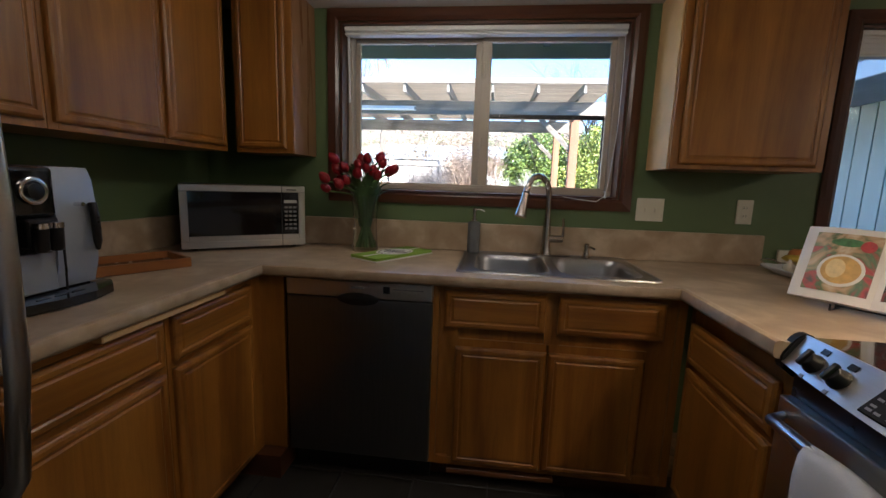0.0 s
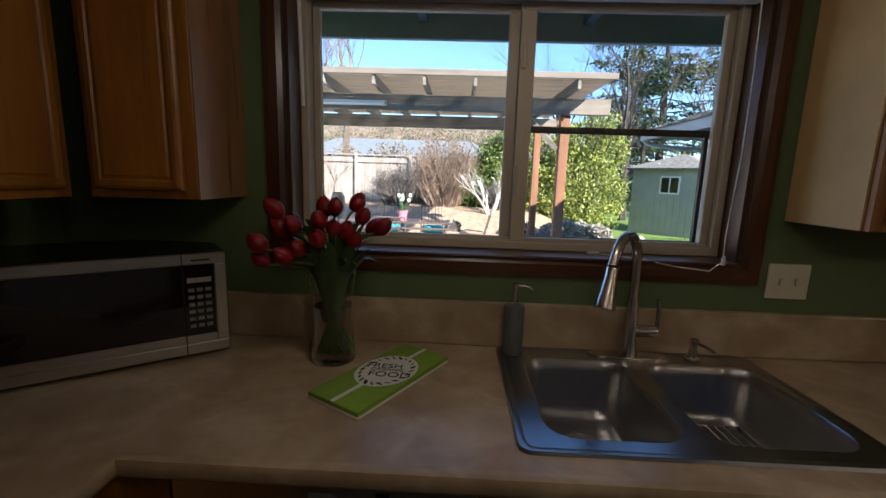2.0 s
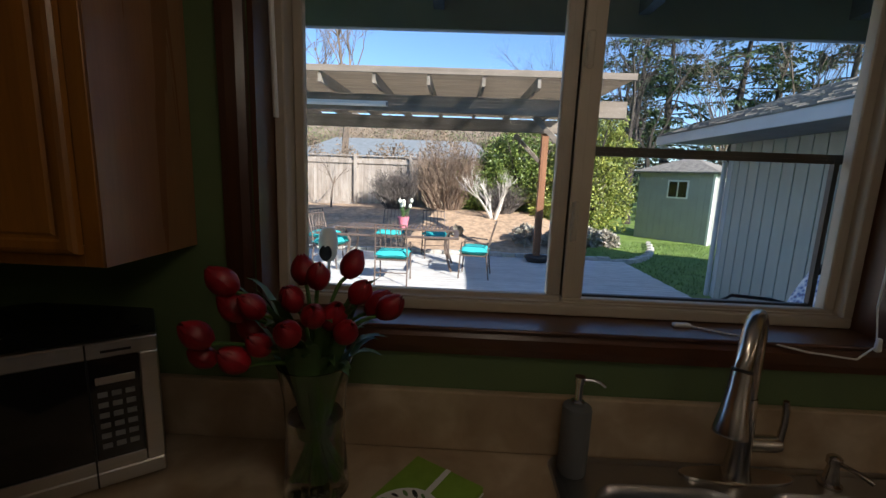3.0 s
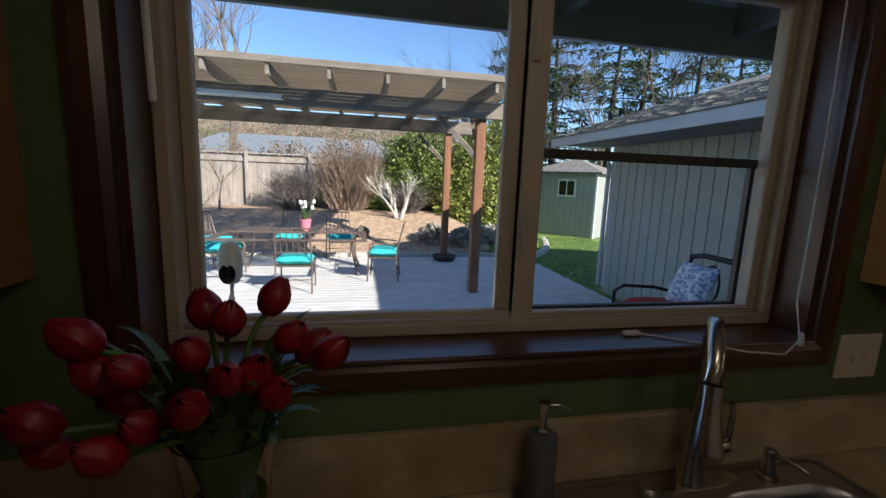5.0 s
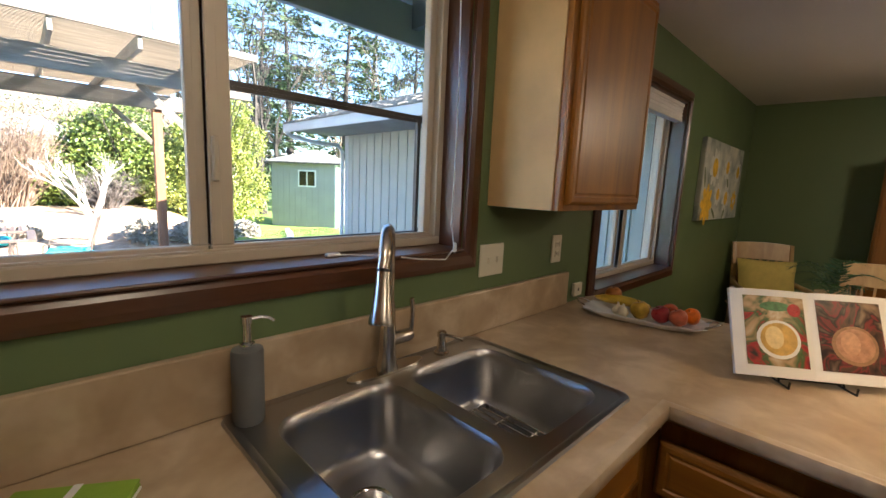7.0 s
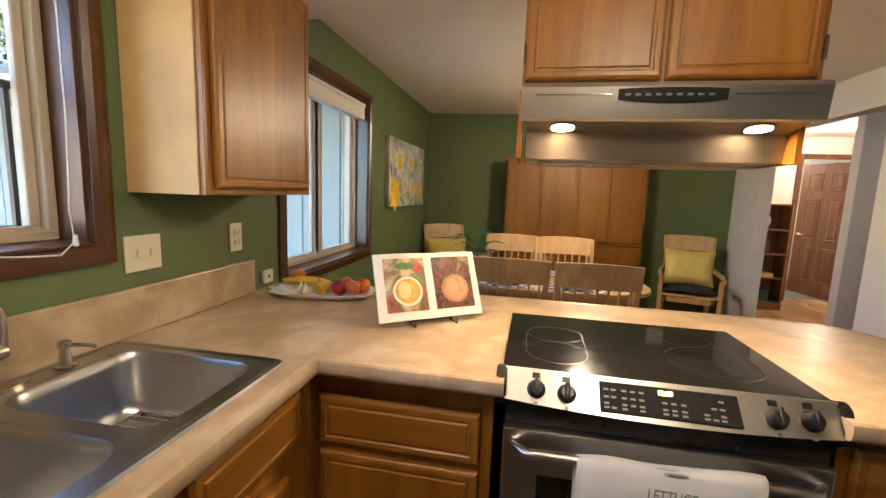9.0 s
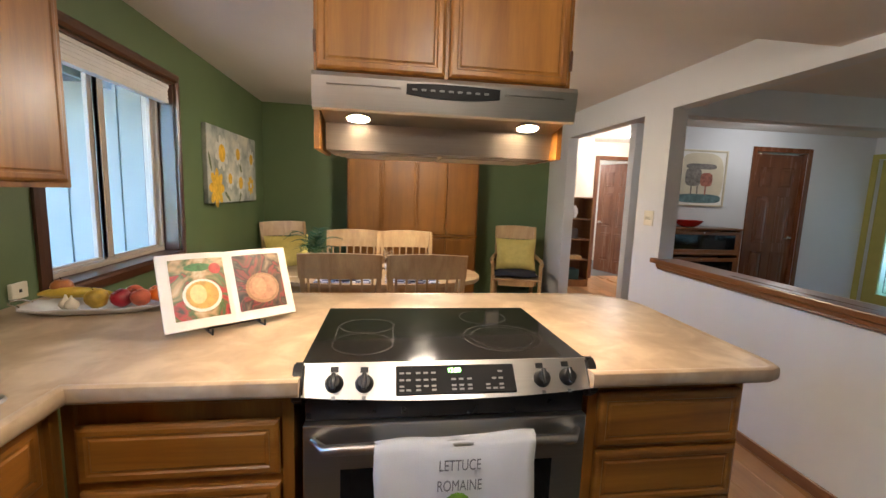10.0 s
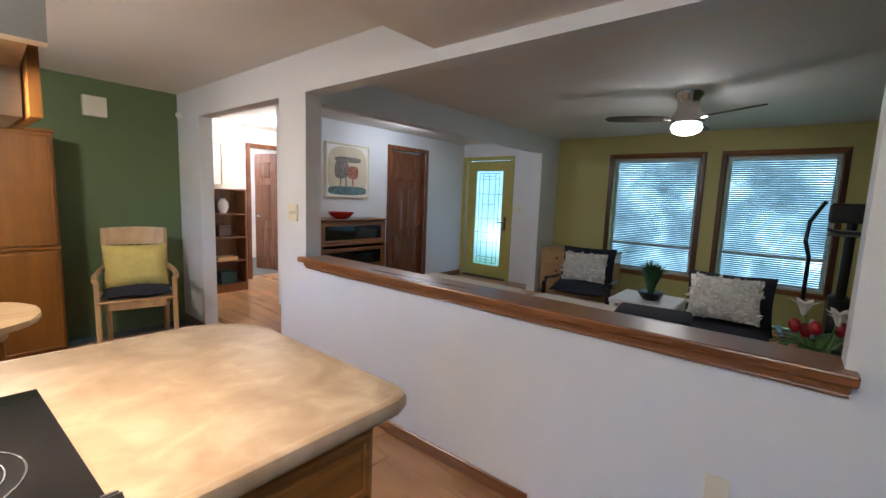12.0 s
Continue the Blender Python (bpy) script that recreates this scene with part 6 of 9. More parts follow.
for cx, cz, r, pm, cm in ((0.24, 0.40, 0.14, PW, PY), (0.14, 0.12, 0.15, PY, PY), (0.55, 0.42, 0.10, PW, PY), (0.60, 0.17, 0.11, PW, PY), (0.86, 0.40, 0.10, PW, PY), (0.84, 0.15, 0.09, PY, PW), (0.38, 0.20, 0.09, PW, PY)):
    cx *= 1.22
    for k in range(8):
        a = 2 * math.pi * k / 8 + cx * 9
        bm = B()
        bmesh.ops.create_circle(bm, cap_ends=True, segments=12, radius=1, matrix=Matrix.Translation((cx + 0.55 * r * math.cos(a), -0.0355 - 0.0003 * (k % 3), cz + 0.55 * r * math.sin(a))) @ Matrix.Rotation(-a, 4, "Y") @ Matrix.Rotation(radians(90), 4, "X") @ Matrix.Diagonal((0.5 * r, 0.26 * r, 1, 1)))
        part("petal_stroke", bm, pm, t)
    bm = B()
    bmesh.ops.create_circle(bm, cap_ends=True, segments=14, radius=(0.52 if pm is PW else 0.30) * r, matrix=Matrix.Translation((cx, -0.0375, cz)) @ Matrix.Rotation(radians(90), 4, "X"))
    part("flower_heart", bm, cm, t)
for cx, cz, a in ((0.40, 0.05, 30), (0.05, 0.32, 70), (0.72, 0.05, 120), (0.74, 0.30, 60)):
    bm = B()
    bmesh.ops.create_circle(bm, cap_ends=True, segments=10, radius=1, matrix=Matrix.Translation((cx, -0.0353, cz)) @ Matrix.Rotation(radians(a), 4, "Y") @ Matrix.Rotation(radians(90), 4, "X") @ Matrix.Diagonal((0.08, 0.018, 1, 1)))
    part("leaf_stroke", bm, PG, t)
t = thing("pendant_lamp", pose(3.1, 0.62, 0), "frosted dining pendant lamp over the table, lit", "pendant lamp")
part("canopy", lathe(B(), [(0.0, DINING_Z - 0.03), (0.06, DINING_Z - 0.028), (0.065, DINING_Z - 0.001), (0.0, DINING_Z - 0.0005)], seg=20), NICKEL, t, smooth=40)
part("rod", rod(B(), (0, 0, 2.10), (0, 0, DINING_Z - 0.03), 0.006, seg=8), NICKEL, t)
part("shade", lathe(B(), [(0.03, 2.10), (0.10, 2.07), (0.17, 2.0), (0.165, 2.0), (0.095, 2.065), (0.03, 2.095)], seg=28), CLOTH_W, t, smooth=40)
t = thing("door_chime", Matrix.Translation((4.982, -0.43, 2.06)) @ Matrix.Rotation(radians(-87.0), 4, "Z"), "white plastic door chime box on the green wall", "door chime")
part("box", block(B(), (-0.085, -0.05, -0.085), (0.085, 0.0, 0.085), 0.006, 2), ALMOND, t)
t = thing("motion_sensor", pose(4.93, -1.0995, 2.09), "small white sensor on the grey wall", "sensor")
part("body", lathe(B(), [(0.0, 0), (0.035, 0), (0.035, 0.02), (0.02, 0.04), (0.0, 0.043)], seg=18, m=Matrix.Rotation(radians(-90), 4, "X")), WHITE, t, smooth=40)
t = thing("wall_switch", pose(2.889, -1.0995, 1.238), "almond switch plate on the grey wall post", "switch")
part("plate", block(B(), (-0.058, 0.0, -0.058), (0.058, 0.007, 0.058), 0.003, 2), ALMOND, t)
for s in (-0.023, 0.023):
    part("toggle", block(B(), (s - 0.005, 0.0072, -0.011), (s + 0.005, 0.016, 0.011), 0.002), ALMOND, t)
t = thing("wall_outlet", pose(0.26, -1.0995, 0.43), "almond outlet low on the grey half wall", "outlet")
part("plate", block(B(), (-0.036, 0.0, -0.058), (0.036, 0.007, 0.058), 0.003, 2), ALMOND, t)

# ---- hall ----
def six_panel(name, m, w, h, label, handle=True, knob_x=None):
    """A six-panel door: local x across, front towards -y, the bottom at z = 0."""
    t = thing(name, m, label, "door", "", "structure")
    part("leaf", block(B(), (0, 0, 0.01), (w, 0.035, h), 0.002), MAHOGANY, t)
    pw = (w - 0.33) / 2
    for x in (0.11, 0.22 + pw):
        for z, ph in ((0.22, 0.52), (0.86, 0.62), (1.60, 0.26)):
            for s, y in ((1, -0.0005), (-1, 0.0355)):
                mm = Matrix.Translation((x if s > 0 else x + pw, y, z)) @ Matrix.Rotation(0 if s > 0 else math.pi, 4, "Z")
                part("panel", moulded(B(), pw, ph, [(0, 0), (0.004, -0.006), (0.016, -0.007), (0.020, -0.002), (0.034, -0.002), (0.055, -0.007), (0.06, -0.007)], mm), MAHOGANY, t)
    kx = w - 0.065 if knob_x is None else knob_x
    for s in (-1, 1):
        y = 0.0 if s < 0 else 0.035
        hd = part("door_handle", lathe(B(), [(0.0, 0), (0.026, 0), (0.026, 0.006), (0.010, 0.010), (0.009, 0.05), (0.0, 0.05)], seg=16, m=Matrix.Translation((kx, y, 0.93)) @ Matrix.Rotation(radians(90 * -s), 4, "X")), NICKEL, t, smooth=40)
        part("lever", tube(B(), [(kx, y + s * 0.045, 0.93), (kx - 0.06, y + s * 0.048, 0.932), (kx - 0.11, y + s * 0.045, 0.925)], 0.009, 8), NICKEL, hd, smooth=60)
    return t


def casing_y(name, x, s, y0, y1, top, material, label, w=0.062):
    """Door trim on a wall along y; s is the side it stands out to."""
    t = thing(name, pose(0, 0, 0), label, "door trim", "", "structure")
    for a, b in ((y0 - w, y0), (y1, y1 + w)):
        part("trim_stile", block(B(), (min(x, x + s * 0.018), a, 0), (max(x, x + s * 0.018), b, top + w), 0.004), material, t)
    part("trim_rail", block(B(), (min(x, x + s * 0.018), y0, top), (max(x, x + s * 0.018), y1, top + w), 0.004), material, t)
    part("jamb", block(B(), (min(x + 0.001, x + 0.119), y0, 0), (x + 0.119, y0 + 0.014, top)), material, t)
    part("jamb", block(B(), (x + 0.001, y1 - 0.014, 0), (x + 0.119, y1, top)), material, t)


casing_y("door_trim", 6.60, -1, -3.39, -2.59, 2.02, MAHOGANY, "dark stained trim round the bedroom door")
six_panel("door_1", pose(6.72, -3.37, 0, 0, 0, 20), 0.77, 2.0, "dark stained six-panel door standing open at the hall end")
casing_y("door_trim", 4.80, -1, -4.57, -3.81, 2.05, MAHOGANY, "dark stained trim round the closet door")
six_panel("door_2", pose(4.85, -3.825, 0, 0, 0, -90), 0.73, 2.03, "closed dark stained six-panel closet door")


def bookcase():
    t = thing("bookcase", pose(6.19, -1.74, 0, 0, 0, -90), "open oak bookcase with a few ornaments in the hall", "bookcase")
    w, d, h = 0.46, 0.28, 1.385
    SH = wood("bookcase_oak", (0.17, 0.065, 0.02), (0.30, 0.13, 0.045), 0.35, "z")
    for x in (0, w - 0.02):
        part("side", block(B(), (x, -d, 0), (x + 0.02, 0, h)), SH, t)
    part("back", block(B(), (0.02, -0.01, 0.0), (w - 0.02, -0.001, h - 0.02)), SH, t)
    for z in (0.09, 0.41, 0.725, 1.04, h - 0.02):
        part("shelf", block(B(), (0.0205, -d + 0.004, z), (w - 0.0205, -0.0105, z + 0.018)), SH, t)
    part("plinth", block(B(), (0.0205, -d + 0.01, 0), (w - 0.0205, -d + 0.025, 0.089)), SH, t)
    m = pose(6.19, -1.74, 0, 0, 0, -90)
    solid("white_vase", lathe(B(), [(0.0, 0), (0.04, 0), (0.075, 0.08), (0.07, 0.14), (0.035, 0.19), (0.04, 0.20), (0.0, 0.195)], seg=20), PORC, "round cream vase on the bookcase", "vase", smooth=50, at=m @ pose(0.2, -0.15, 1.0585))
    solid("photo_frame", block(B(), (-0.08, -0.01, 0), (0.08, 0.01, 0.15), 0.003), TRIM, "small dark photo frame on the bookcase", "photo frame", at=m @ pose(0.24, -0.12, 0.7435, -10))
    solid("stacked_book", block(B(), (-0.13, -0.09, 0), (0.13, 0.09, 0.05), 0.004), VENEER, "thick tan book lying on the bookcase", "book", at=m @ pose(0.22, -0.15, 0.4285))
    solid("storage_box", block(B(), (-0.10, -0.10, 0), (0.10, 0.10, 0.16), 0.006), plain("dark_teal_box", (0.02, 0.06, 0.06), 0.6), "dark teal box on the lowest shelf", "box", at=m @ pose(0.22, -0.15, 0.1085))


bookcase()


def framed(name, m, w, h, border, frame_m, art, label):
    """A framed print hanging on a wall, local x across, front towards -y."""
    t = thing(name, m, label, "picture")
    part("frame", ring(B(), 0, w, 0, h, 0.022, -0.024, 0, 0.003), frame_m, t)
    part("mat", block(B(), (0.022, -0.012, 0.022), (w - 0.022, -0.002, h - 0.022)), PAPER, t)
    for nm, x0, z0, x1, z1, mt in art:
        bm = B()
        n = 24
        pts = [bm.verts.new(((x0 + x1) / 2 * w + (x1 - x0) / 2 * w * math.copysign(abs(math.cos(a)) ** 0.6, math.cos(a)), -0.0125 - 0.0002 * len(t.children), (z0 + z1) / 2 * h + (z1 - z0) / 2 * h * math.copysign(abs(math.sin(a)) ** 0.6, math.sin(a)))) for a in (2 * math.pi * k / n for k in range(n))]
        bm.faces.new(pts)
        part(nm, bm, mt, t)
    return t


BEIGE = plain("print_cream", (0.62, 0.56, 0.42), 0.7, vary=0.08, scale=6)
INKB = plain("print_grey", (0.20, 0.18, 0.16), 0.7, vary=0.4, scale=25)
INKR = plain("print_red", (0.36, 0.13, 0.09), 0.7, vary=0.4, scale=25)
INKT = plain("print_teal", (0.12, 0.20, 0.21), 0.7, vary=0.3, scale=20)
framed("framed_print", pose(4.799, -2.675, 1.32, 0, 0, -90), 0.715, 0.71, 0.05, BEIGE,
       [("field", 0.05, 0.05, 0.95, 0.95, BEIGE), ("ground_shape", 0.06, 0.06, 0.94, 0.22, INKT), ("figure_shape", 0.20, 0.36, 0.52, 0.68, INKB), ("figure_shape", 0.50, 0.36, 0.74, 0.60, INKR), ("wing_shape", 0.20, 0.66, 0.80, 0.76, INKB), ("leg_stroke", 0.32, 0.20, 0.35, 0.42, INKB), ("leg_stroke", 0.44, 0.20, 0.47, 0.42, INKB), ("leg_stroke", 0.60, 0.20, 0.63, 0.42, INKR)],
       "cream framed print of abstract grey and red shapes")
framed("framed_print", pose(6.199, -1.74, 1.43, 0, 0, -90), 0.28, 0.56, 0.03, BEIGE, [("field", 0.08, 0.06, 0.92, 0.94, PAPER), ("dark_shape", 0.10, 0.15, 0.45, 0.55, INKB)], "narrow framed print over the hall bookcase")

# ---- entry ----
t = thing("barrister_cabinet", pose(4.79, -2.39, 0, 0, 0, -90), "oak cabinet with two glass-fronted shelves against the wall", "cabinet")
BW = wood("cabinet_oak", (0.15, 0.055, 0.018), (0.27, 0.11, 0.038), 0.3, "x", coat=0.3)
w, d, h = 1.04, 0.32, 1.04
part("back", block(B(), (0, -0.012, 0.0), (w, 0, h)), BW, t)
for x in (0, w - 0.025):
    part("side", block(B(), (x, -d, 0), (x + 0.025, -0.0125, h)), BW, t)
for z in (0.06, 0.40, 0.73, h):
    part("shelf", block(B(), (-0.01 if z == h else 0.0255, -d - (0.012 if z == h else 0), z), (w + 0.01 if z == h else w - 0.0255, -0.0125, z + 0.022), 0.003), BW, t)
for z in (0.083, 0.423, 0.753):
    dr = part("glass_door", ring(B(), 0.027, w - 0.027, z, z + 0.27, 0.045, -d + 0.002, -d + 0.02, 0.002), BW, t)
    part("pane", block(B(), (0.073, -d + 0.009, z + 0.046), (w - 0.073, -d + 0.012, z + 0.224)), BLACKGLASS, dr)
    part("knob", lathe(B(), [(0.0, 0), (0.008, 0), (0.011, 0.012), (0.0, 0.018)], seg=12, m=Matrix.Translation((w / 2, -d + 0.001, z + 0.248)) @ Matrix.Rotation(radians(90), 4, "X")), NICKEL, dr)
solid("red_bowl", lathe(B(), [(0.0, 0), (0.07, 0.0), (0.12, 0.025), (0.17, 0.08), (0.165, 0.082), (0.11, 0.03), (0.0, 0.012)], seg=32), [plain("red_lacquer", (0.38, 0.015, 0.012), 0.15, vary=0.1, bump=0)], "shallow red lacquer bowl on the oak cabinet", "bowl", smooth=50, at=pose(4.62, -2.80, 1.0625))

t = thing("door_3", pose(4.77, -5.60, 0, 0, 0, 180) @ Matrix.Diagonal((1.095, 1, 0.985, 1)), "chartreuse front door with a tall leaded glass light", "door", "", "structure")
DOORY = plain("chartreuse_door", (0.42, 0.38, 0.10), 0.4, vary=0.05, bump=0.05)
x0, x1 = 0.04, 0.85
bm = B()
for lo, hi in (((0.045, 0.02), (0.19, 2.05)), ((0.70, 0.02), (0.845, 2.05)), ((0.19, 0.02), (0.70, 0.22)), ((0.19, 1.88), (0.70, 2.05))):
    block(bm, (lo[0], 0.05, lo[1]), (hi[0], 0.095, hi[1]))
part("leaf", bm, DOORY, t)
part("casing", ring(B(), -0.03, 0.92, -0.08, 2.12, 0.068, -0.020, -0.001, 0.003), DOORY, t)
LEADED = glassy("frosted_glass", (0.86, 0.92, 1.0), 0.28, 1.3)
gl = part("glass_light", block(B(), (0.19, 0.068, 0.22), (0.70, 0.074, 1.88)), LEADED, t, "frosted leaded glass")
gl.visible_shadow = False
rnd = random.Random(9)
for xx in (0.26, 0.33, 0.445, 0.56, 0.63):
    part("lead_line", block(B(), (xx - 0.003, 0.064, 0.26), (xx + 0.003, 0.0675, 1.84)), BLACK, gl)
for zz in (0.26, 0.31, 0.36, 0.62, 0.80, 1.05, 1.30, 1.48, 1.74, 1.79, 1.84):
    a = rnd.choice((0.21, 0.26, 0.33))
    part("lead_line", block(B(), (a, 0.0645, zz - 0.003), (0.89 - a, 0.0678, zz + 0.003)), BLACK, gl)
hd = part("door_handle", block(B(), (0.755, 0.036, 0.86), (0.795, 0.0495, 1.10), 0.005), NICKEL, t)
part("lever", tube(B(), [(0.775, 0.035, 1.0), (0.775, -0.0, 1.0), (0.71, -0.004, 1.0), (0.66, 0.0, 0.995)], 0.009, 8), NICKEL, hd, smooth=60)
part("threshold", block(B(), (0.04, -0.02, 0.0), (0.85, 0.14, 0.018), 0.003), BLACK, t)
t = thing("wall_switch", pose(3.68, -5.5995, 1.22), "almond switch plate beside the front door", "switch")
part("plate", block(B(), (-0.058, 0.0, -0.058), (0.058, 0.007, 0.058), 0.003, 2), ALMOND, t)

# ---- living room ----
BLINDW = plain("blue_white_slat", (0.55, 0.60, 0.66), 0.5, vary=0.03, bump=0)
for wi, (a, b) in enumerate(((-0.18, 0.865), (1.155, 2.235))):
    hole = (a, b, 0.45, 2.01)
    casing("window_trim", hole, -5.80, 1, 0.065, 0.022, (LEDGE, TRIM_V), "stained oak trim round the living room window")
    win = thing("window_%d" % (wi + 3), pose(0, 0, 0), "living room window behind closed mini blinds", "window", "", "structure")
    part("window_frame", ring(B(), a + 0.002, b - 0.002, 0.452, 2.008, 0.04, -5.93, -5.88), TAN, win)
    part("meeting_rail", block(B(), (a + 0.043, -5.928, 0.80), (b - 0.043, -5.885, 0.84)), TAN, win)
    pane(a + 0.041, b - 0.041, 0.49, 1.97, -5.905, win)
    bl_ = thing("mini_blind", pose(0, 0, 0), "pale mini blind hanging half open in the window", "window blind", "living room blinds")
    part("head_rail", block(B(), (a + 0.01, -5.855, 1.97), (b - 0.01, -5.82, 2.005), 0.003), BLINDW, bl_)
    sl = mesh_of("slat", block(B(), (a + 0.015, -0.0125, -0.0006), (b - 0.015, 0.0125, 0.0006)), BLINDW)
    for k in range(58):
        ob = new("slat", sl)
        ob.parent = bl_
        ob.matrix_basis = pose(0, -5.838, 1.955 - 0.0255 * k, 38)
    part("bottom_rail", block(B(), (a + 0.012, -5.85, 0.462), (b - 0.012, -5.826, 0.476), 0.003), BLINDW, bl_)

# glowing backdrop beyond the front windows: woodland with its daylight put into the emission
WOODS = bpy.data.materials.new("woodland_glow")
WOODS.use_nodes = True
nt = WOODS.node_tree
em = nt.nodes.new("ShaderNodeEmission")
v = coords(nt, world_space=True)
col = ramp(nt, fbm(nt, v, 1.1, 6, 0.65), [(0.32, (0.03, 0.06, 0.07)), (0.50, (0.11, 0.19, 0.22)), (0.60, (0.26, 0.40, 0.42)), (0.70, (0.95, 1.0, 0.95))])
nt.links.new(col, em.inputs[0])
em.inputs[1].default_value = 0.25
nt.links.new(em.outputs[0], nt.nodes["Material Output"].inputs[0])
solid("backdrop", block(B(), (-9, -10.1, -1), (14, -10, 7)), WOODS, "glowing backdrop of hazy woodland, its sunlight painted in", "backdrop", "structure")

t = thing("ceiling_fan", pose(0.945, -3.61, 0), "flush ceiling fan with three dark blades and a lit globe", "ceiling fan")
part("housing", lathe(B(), [(0.0, 2.3295), (0.11, 2.3295), (0.105, 2.30), (0.085, 2.27), (0.085, 2.20), (0.125, 2.13), (0.13, 2.08), (0.10, 2.06), (0.0, 2.06)], seg=28), NICKEL, t, "brushed nickel motor housing", smooth=40)
part("globe", lathe(B(), [(0.115, 2.058), (0.12, 2.04), (0.10, 2.005), (0.05, 1.985), (0.0, 1.98)], seg=28), glowing("lit_globe", (1, 0.93, 0.80), 1.3), t, "lit frosted globe", smooth=60)
BLADE = wood("dark_walnut_blade", (0.03, 0.018, 0.012), (0.07, 0.04, 0.026), 0.6, "x", coat=0.0)
for k in range(3):
    a = radians(28 + 120 * k)
    m = Matrix.Rotation(a, 4, "Z")
    bm = B()
    out = [(0.16, -0.04), (0.30, -0.065), (0.50, -0.07), (0.62, -0.055), (0.66, 0.0), (0.62, 0.05), (0.50, 0.06), (0.30, 0.06), (0.16, 0.04)]
    slab(bm, out, -0.004, 0.004)
    bmesh.ops.transform(bm, matrix=m @ Matrix.Translation((0, 0, 2.115)) @ Matrix.Rotation(radians(10), 4, "X"), verts=bm.verts)
    bd = part("blade", bm, BLADE, t, "dark walnut blade")
    part("blade_iron", tube(B(), [m @ Vector((0.10, 0, 2.11)), m @ Vector((0.2, 0, 2.115))], 0.014, 6), NICKEL, bd)


def lounge_chair(m):
    t = thing("lounge_chair", m, "black upholstered lounge chair with a high back", "chair", "lounge chairs")
    for s in (-0.33, 0.33):
        part("arm_frame", tube(B(), [(s, 0.35, 0.0), (s, -0.32, 0.0), (s, -0.38, 0.1), (s, -0.36, 0.5), (s, -0.28, 0.55), (s, 0.1, 0.50), (s, 0.32, 0.48)], 0.024, 6), BLACK, t, smooth=60)
    part("seat", cushion(B(), 0.58, 0.58, 0.16, 0.3, Matrix.Translation((0, -0.04, 0.40)) @ Matrix.Rotation(radians(8), 4, "X")), NAVY, t, smooth=60)
    part("back", cushion(B(), 0.60, 0.74, 0.14, 0.3, Matrix.Translation((0, 0.34, 0.70)) @ Matrix.Rotation(radians(74), 4, "X")), NAVY, t, smooth=60)
    for s in (-0.25, 0.25):
        part("back_strut", tube(B(), [(s, 0.30, 0.36), (s, 0.47, 1.0)], 0.018, 6), CHAIRWOOD, t)
    part("cross_rail", tube(B(), [(-0.33, 0.28, 0.36), (0.33, 0.28, 0.36)], 0.018, 6), CHAIRWOOD, t)
    return t


SHAG = plain("white_shag", (0.82, 0.79, 0.74), 0.95, vary=0.1, scale=30, bump=1.0, bscale=80)
LOW = Matrix.Diagonal((1.18, 1.0, 0.72, 1))
lc = lounge_chair(pose(2.22, -4.85, 0, 0, 0, 190) @ LOW)
copy_thing(lc, pose(0.53, -3.85, 0, 0, 0, 184))
for m in (pose(2.22, -4.85, 0.01, 0, 0, 190), pose(0.56, -3.85, 0.06, 0, 0, 184)):
    rnd = random.Random(6)
    t = thing("shag_pillow", m @ pose(0, 0.13, 0.505, 70) @ Matrix.Scale(1.12, 4), "ruffled white shag pillow on the black chair", "pillow", "shag pillows")
    part("body", cushion(B(), 0.50, 0.36, 0.13, 0.4), SHAG, t, smooth=60)
    bm = B()
    for k in range(420):
        u, v_ = rnd.uniform(-0.235, 0.235), rnd.uniform(-0.165, 0.165)
        zz = 0.062 * ((1 - (u / 0.25) ** 4) * (1 - (v_ / 0.18) ** 4)) ** 0.4
        a = rnd.uniform(0, 6.28)
        d = Vector((math.cos(a), math.sin(a), 0)) * 0.02
        e = Vector((rnd.uniform(-0.02, 0.02), rnd.uniform(-0.02, 0.02), 0.014))
        p = Vector((u, v_, zz))
        q = [bm.verts.new(p - d), bm.verts.new(p + d), bm.verts.new(p + d * 0.7 + e), bm.verts.new(p - d * 1.1 + e * 1.2)]
        bm.faces.new(q)
    tagged(part("ruffle_fringe", bm, SHAG, t), kind="stuff")

t = thing("oak_dresser", pose(2.01, -5.76, 0), "low oak chest of drawers under the living room wall", "dresser")
part("body", block(B(), (0, 0.0, 0.05), (1.05, 0.42, 0.66), 0.004), CHAIRWOOD, t)
part("top", block(B(), (-0.015, -0.0, 0.6605), (1.065, 0.435, 0.685), 0.005), CHAIRWOOD, t)
for r in range(3):
    for c_ in range(2):
        dw = part("drawer_front", block(B(), (0.02 + 0.515 * c_, 0.4205, 0.08 + 0.19 * r), (0.515 + 0.515 * c_, 0.437, 0.255 + 0.19 * r), 0.003), CHAIRWOOD, t)
        part("knob", lathe(B(), [(0.0, 0), (0.012, 0), (0.016, 0.015), (0.0, 0.022)], seg=12, m=Matrix.Translation((0.267 + 0.515 * c_, 0.4375, 0.165 + 0.19 * r)) @ Matrix.Rotation(radians(-90), 4, "X")), BLACK, dw)
part("plinth", block(B(), (0.03, 0.02, 0), (1.02, 0.40, 0.0495)), CHAIRWOOD, t)

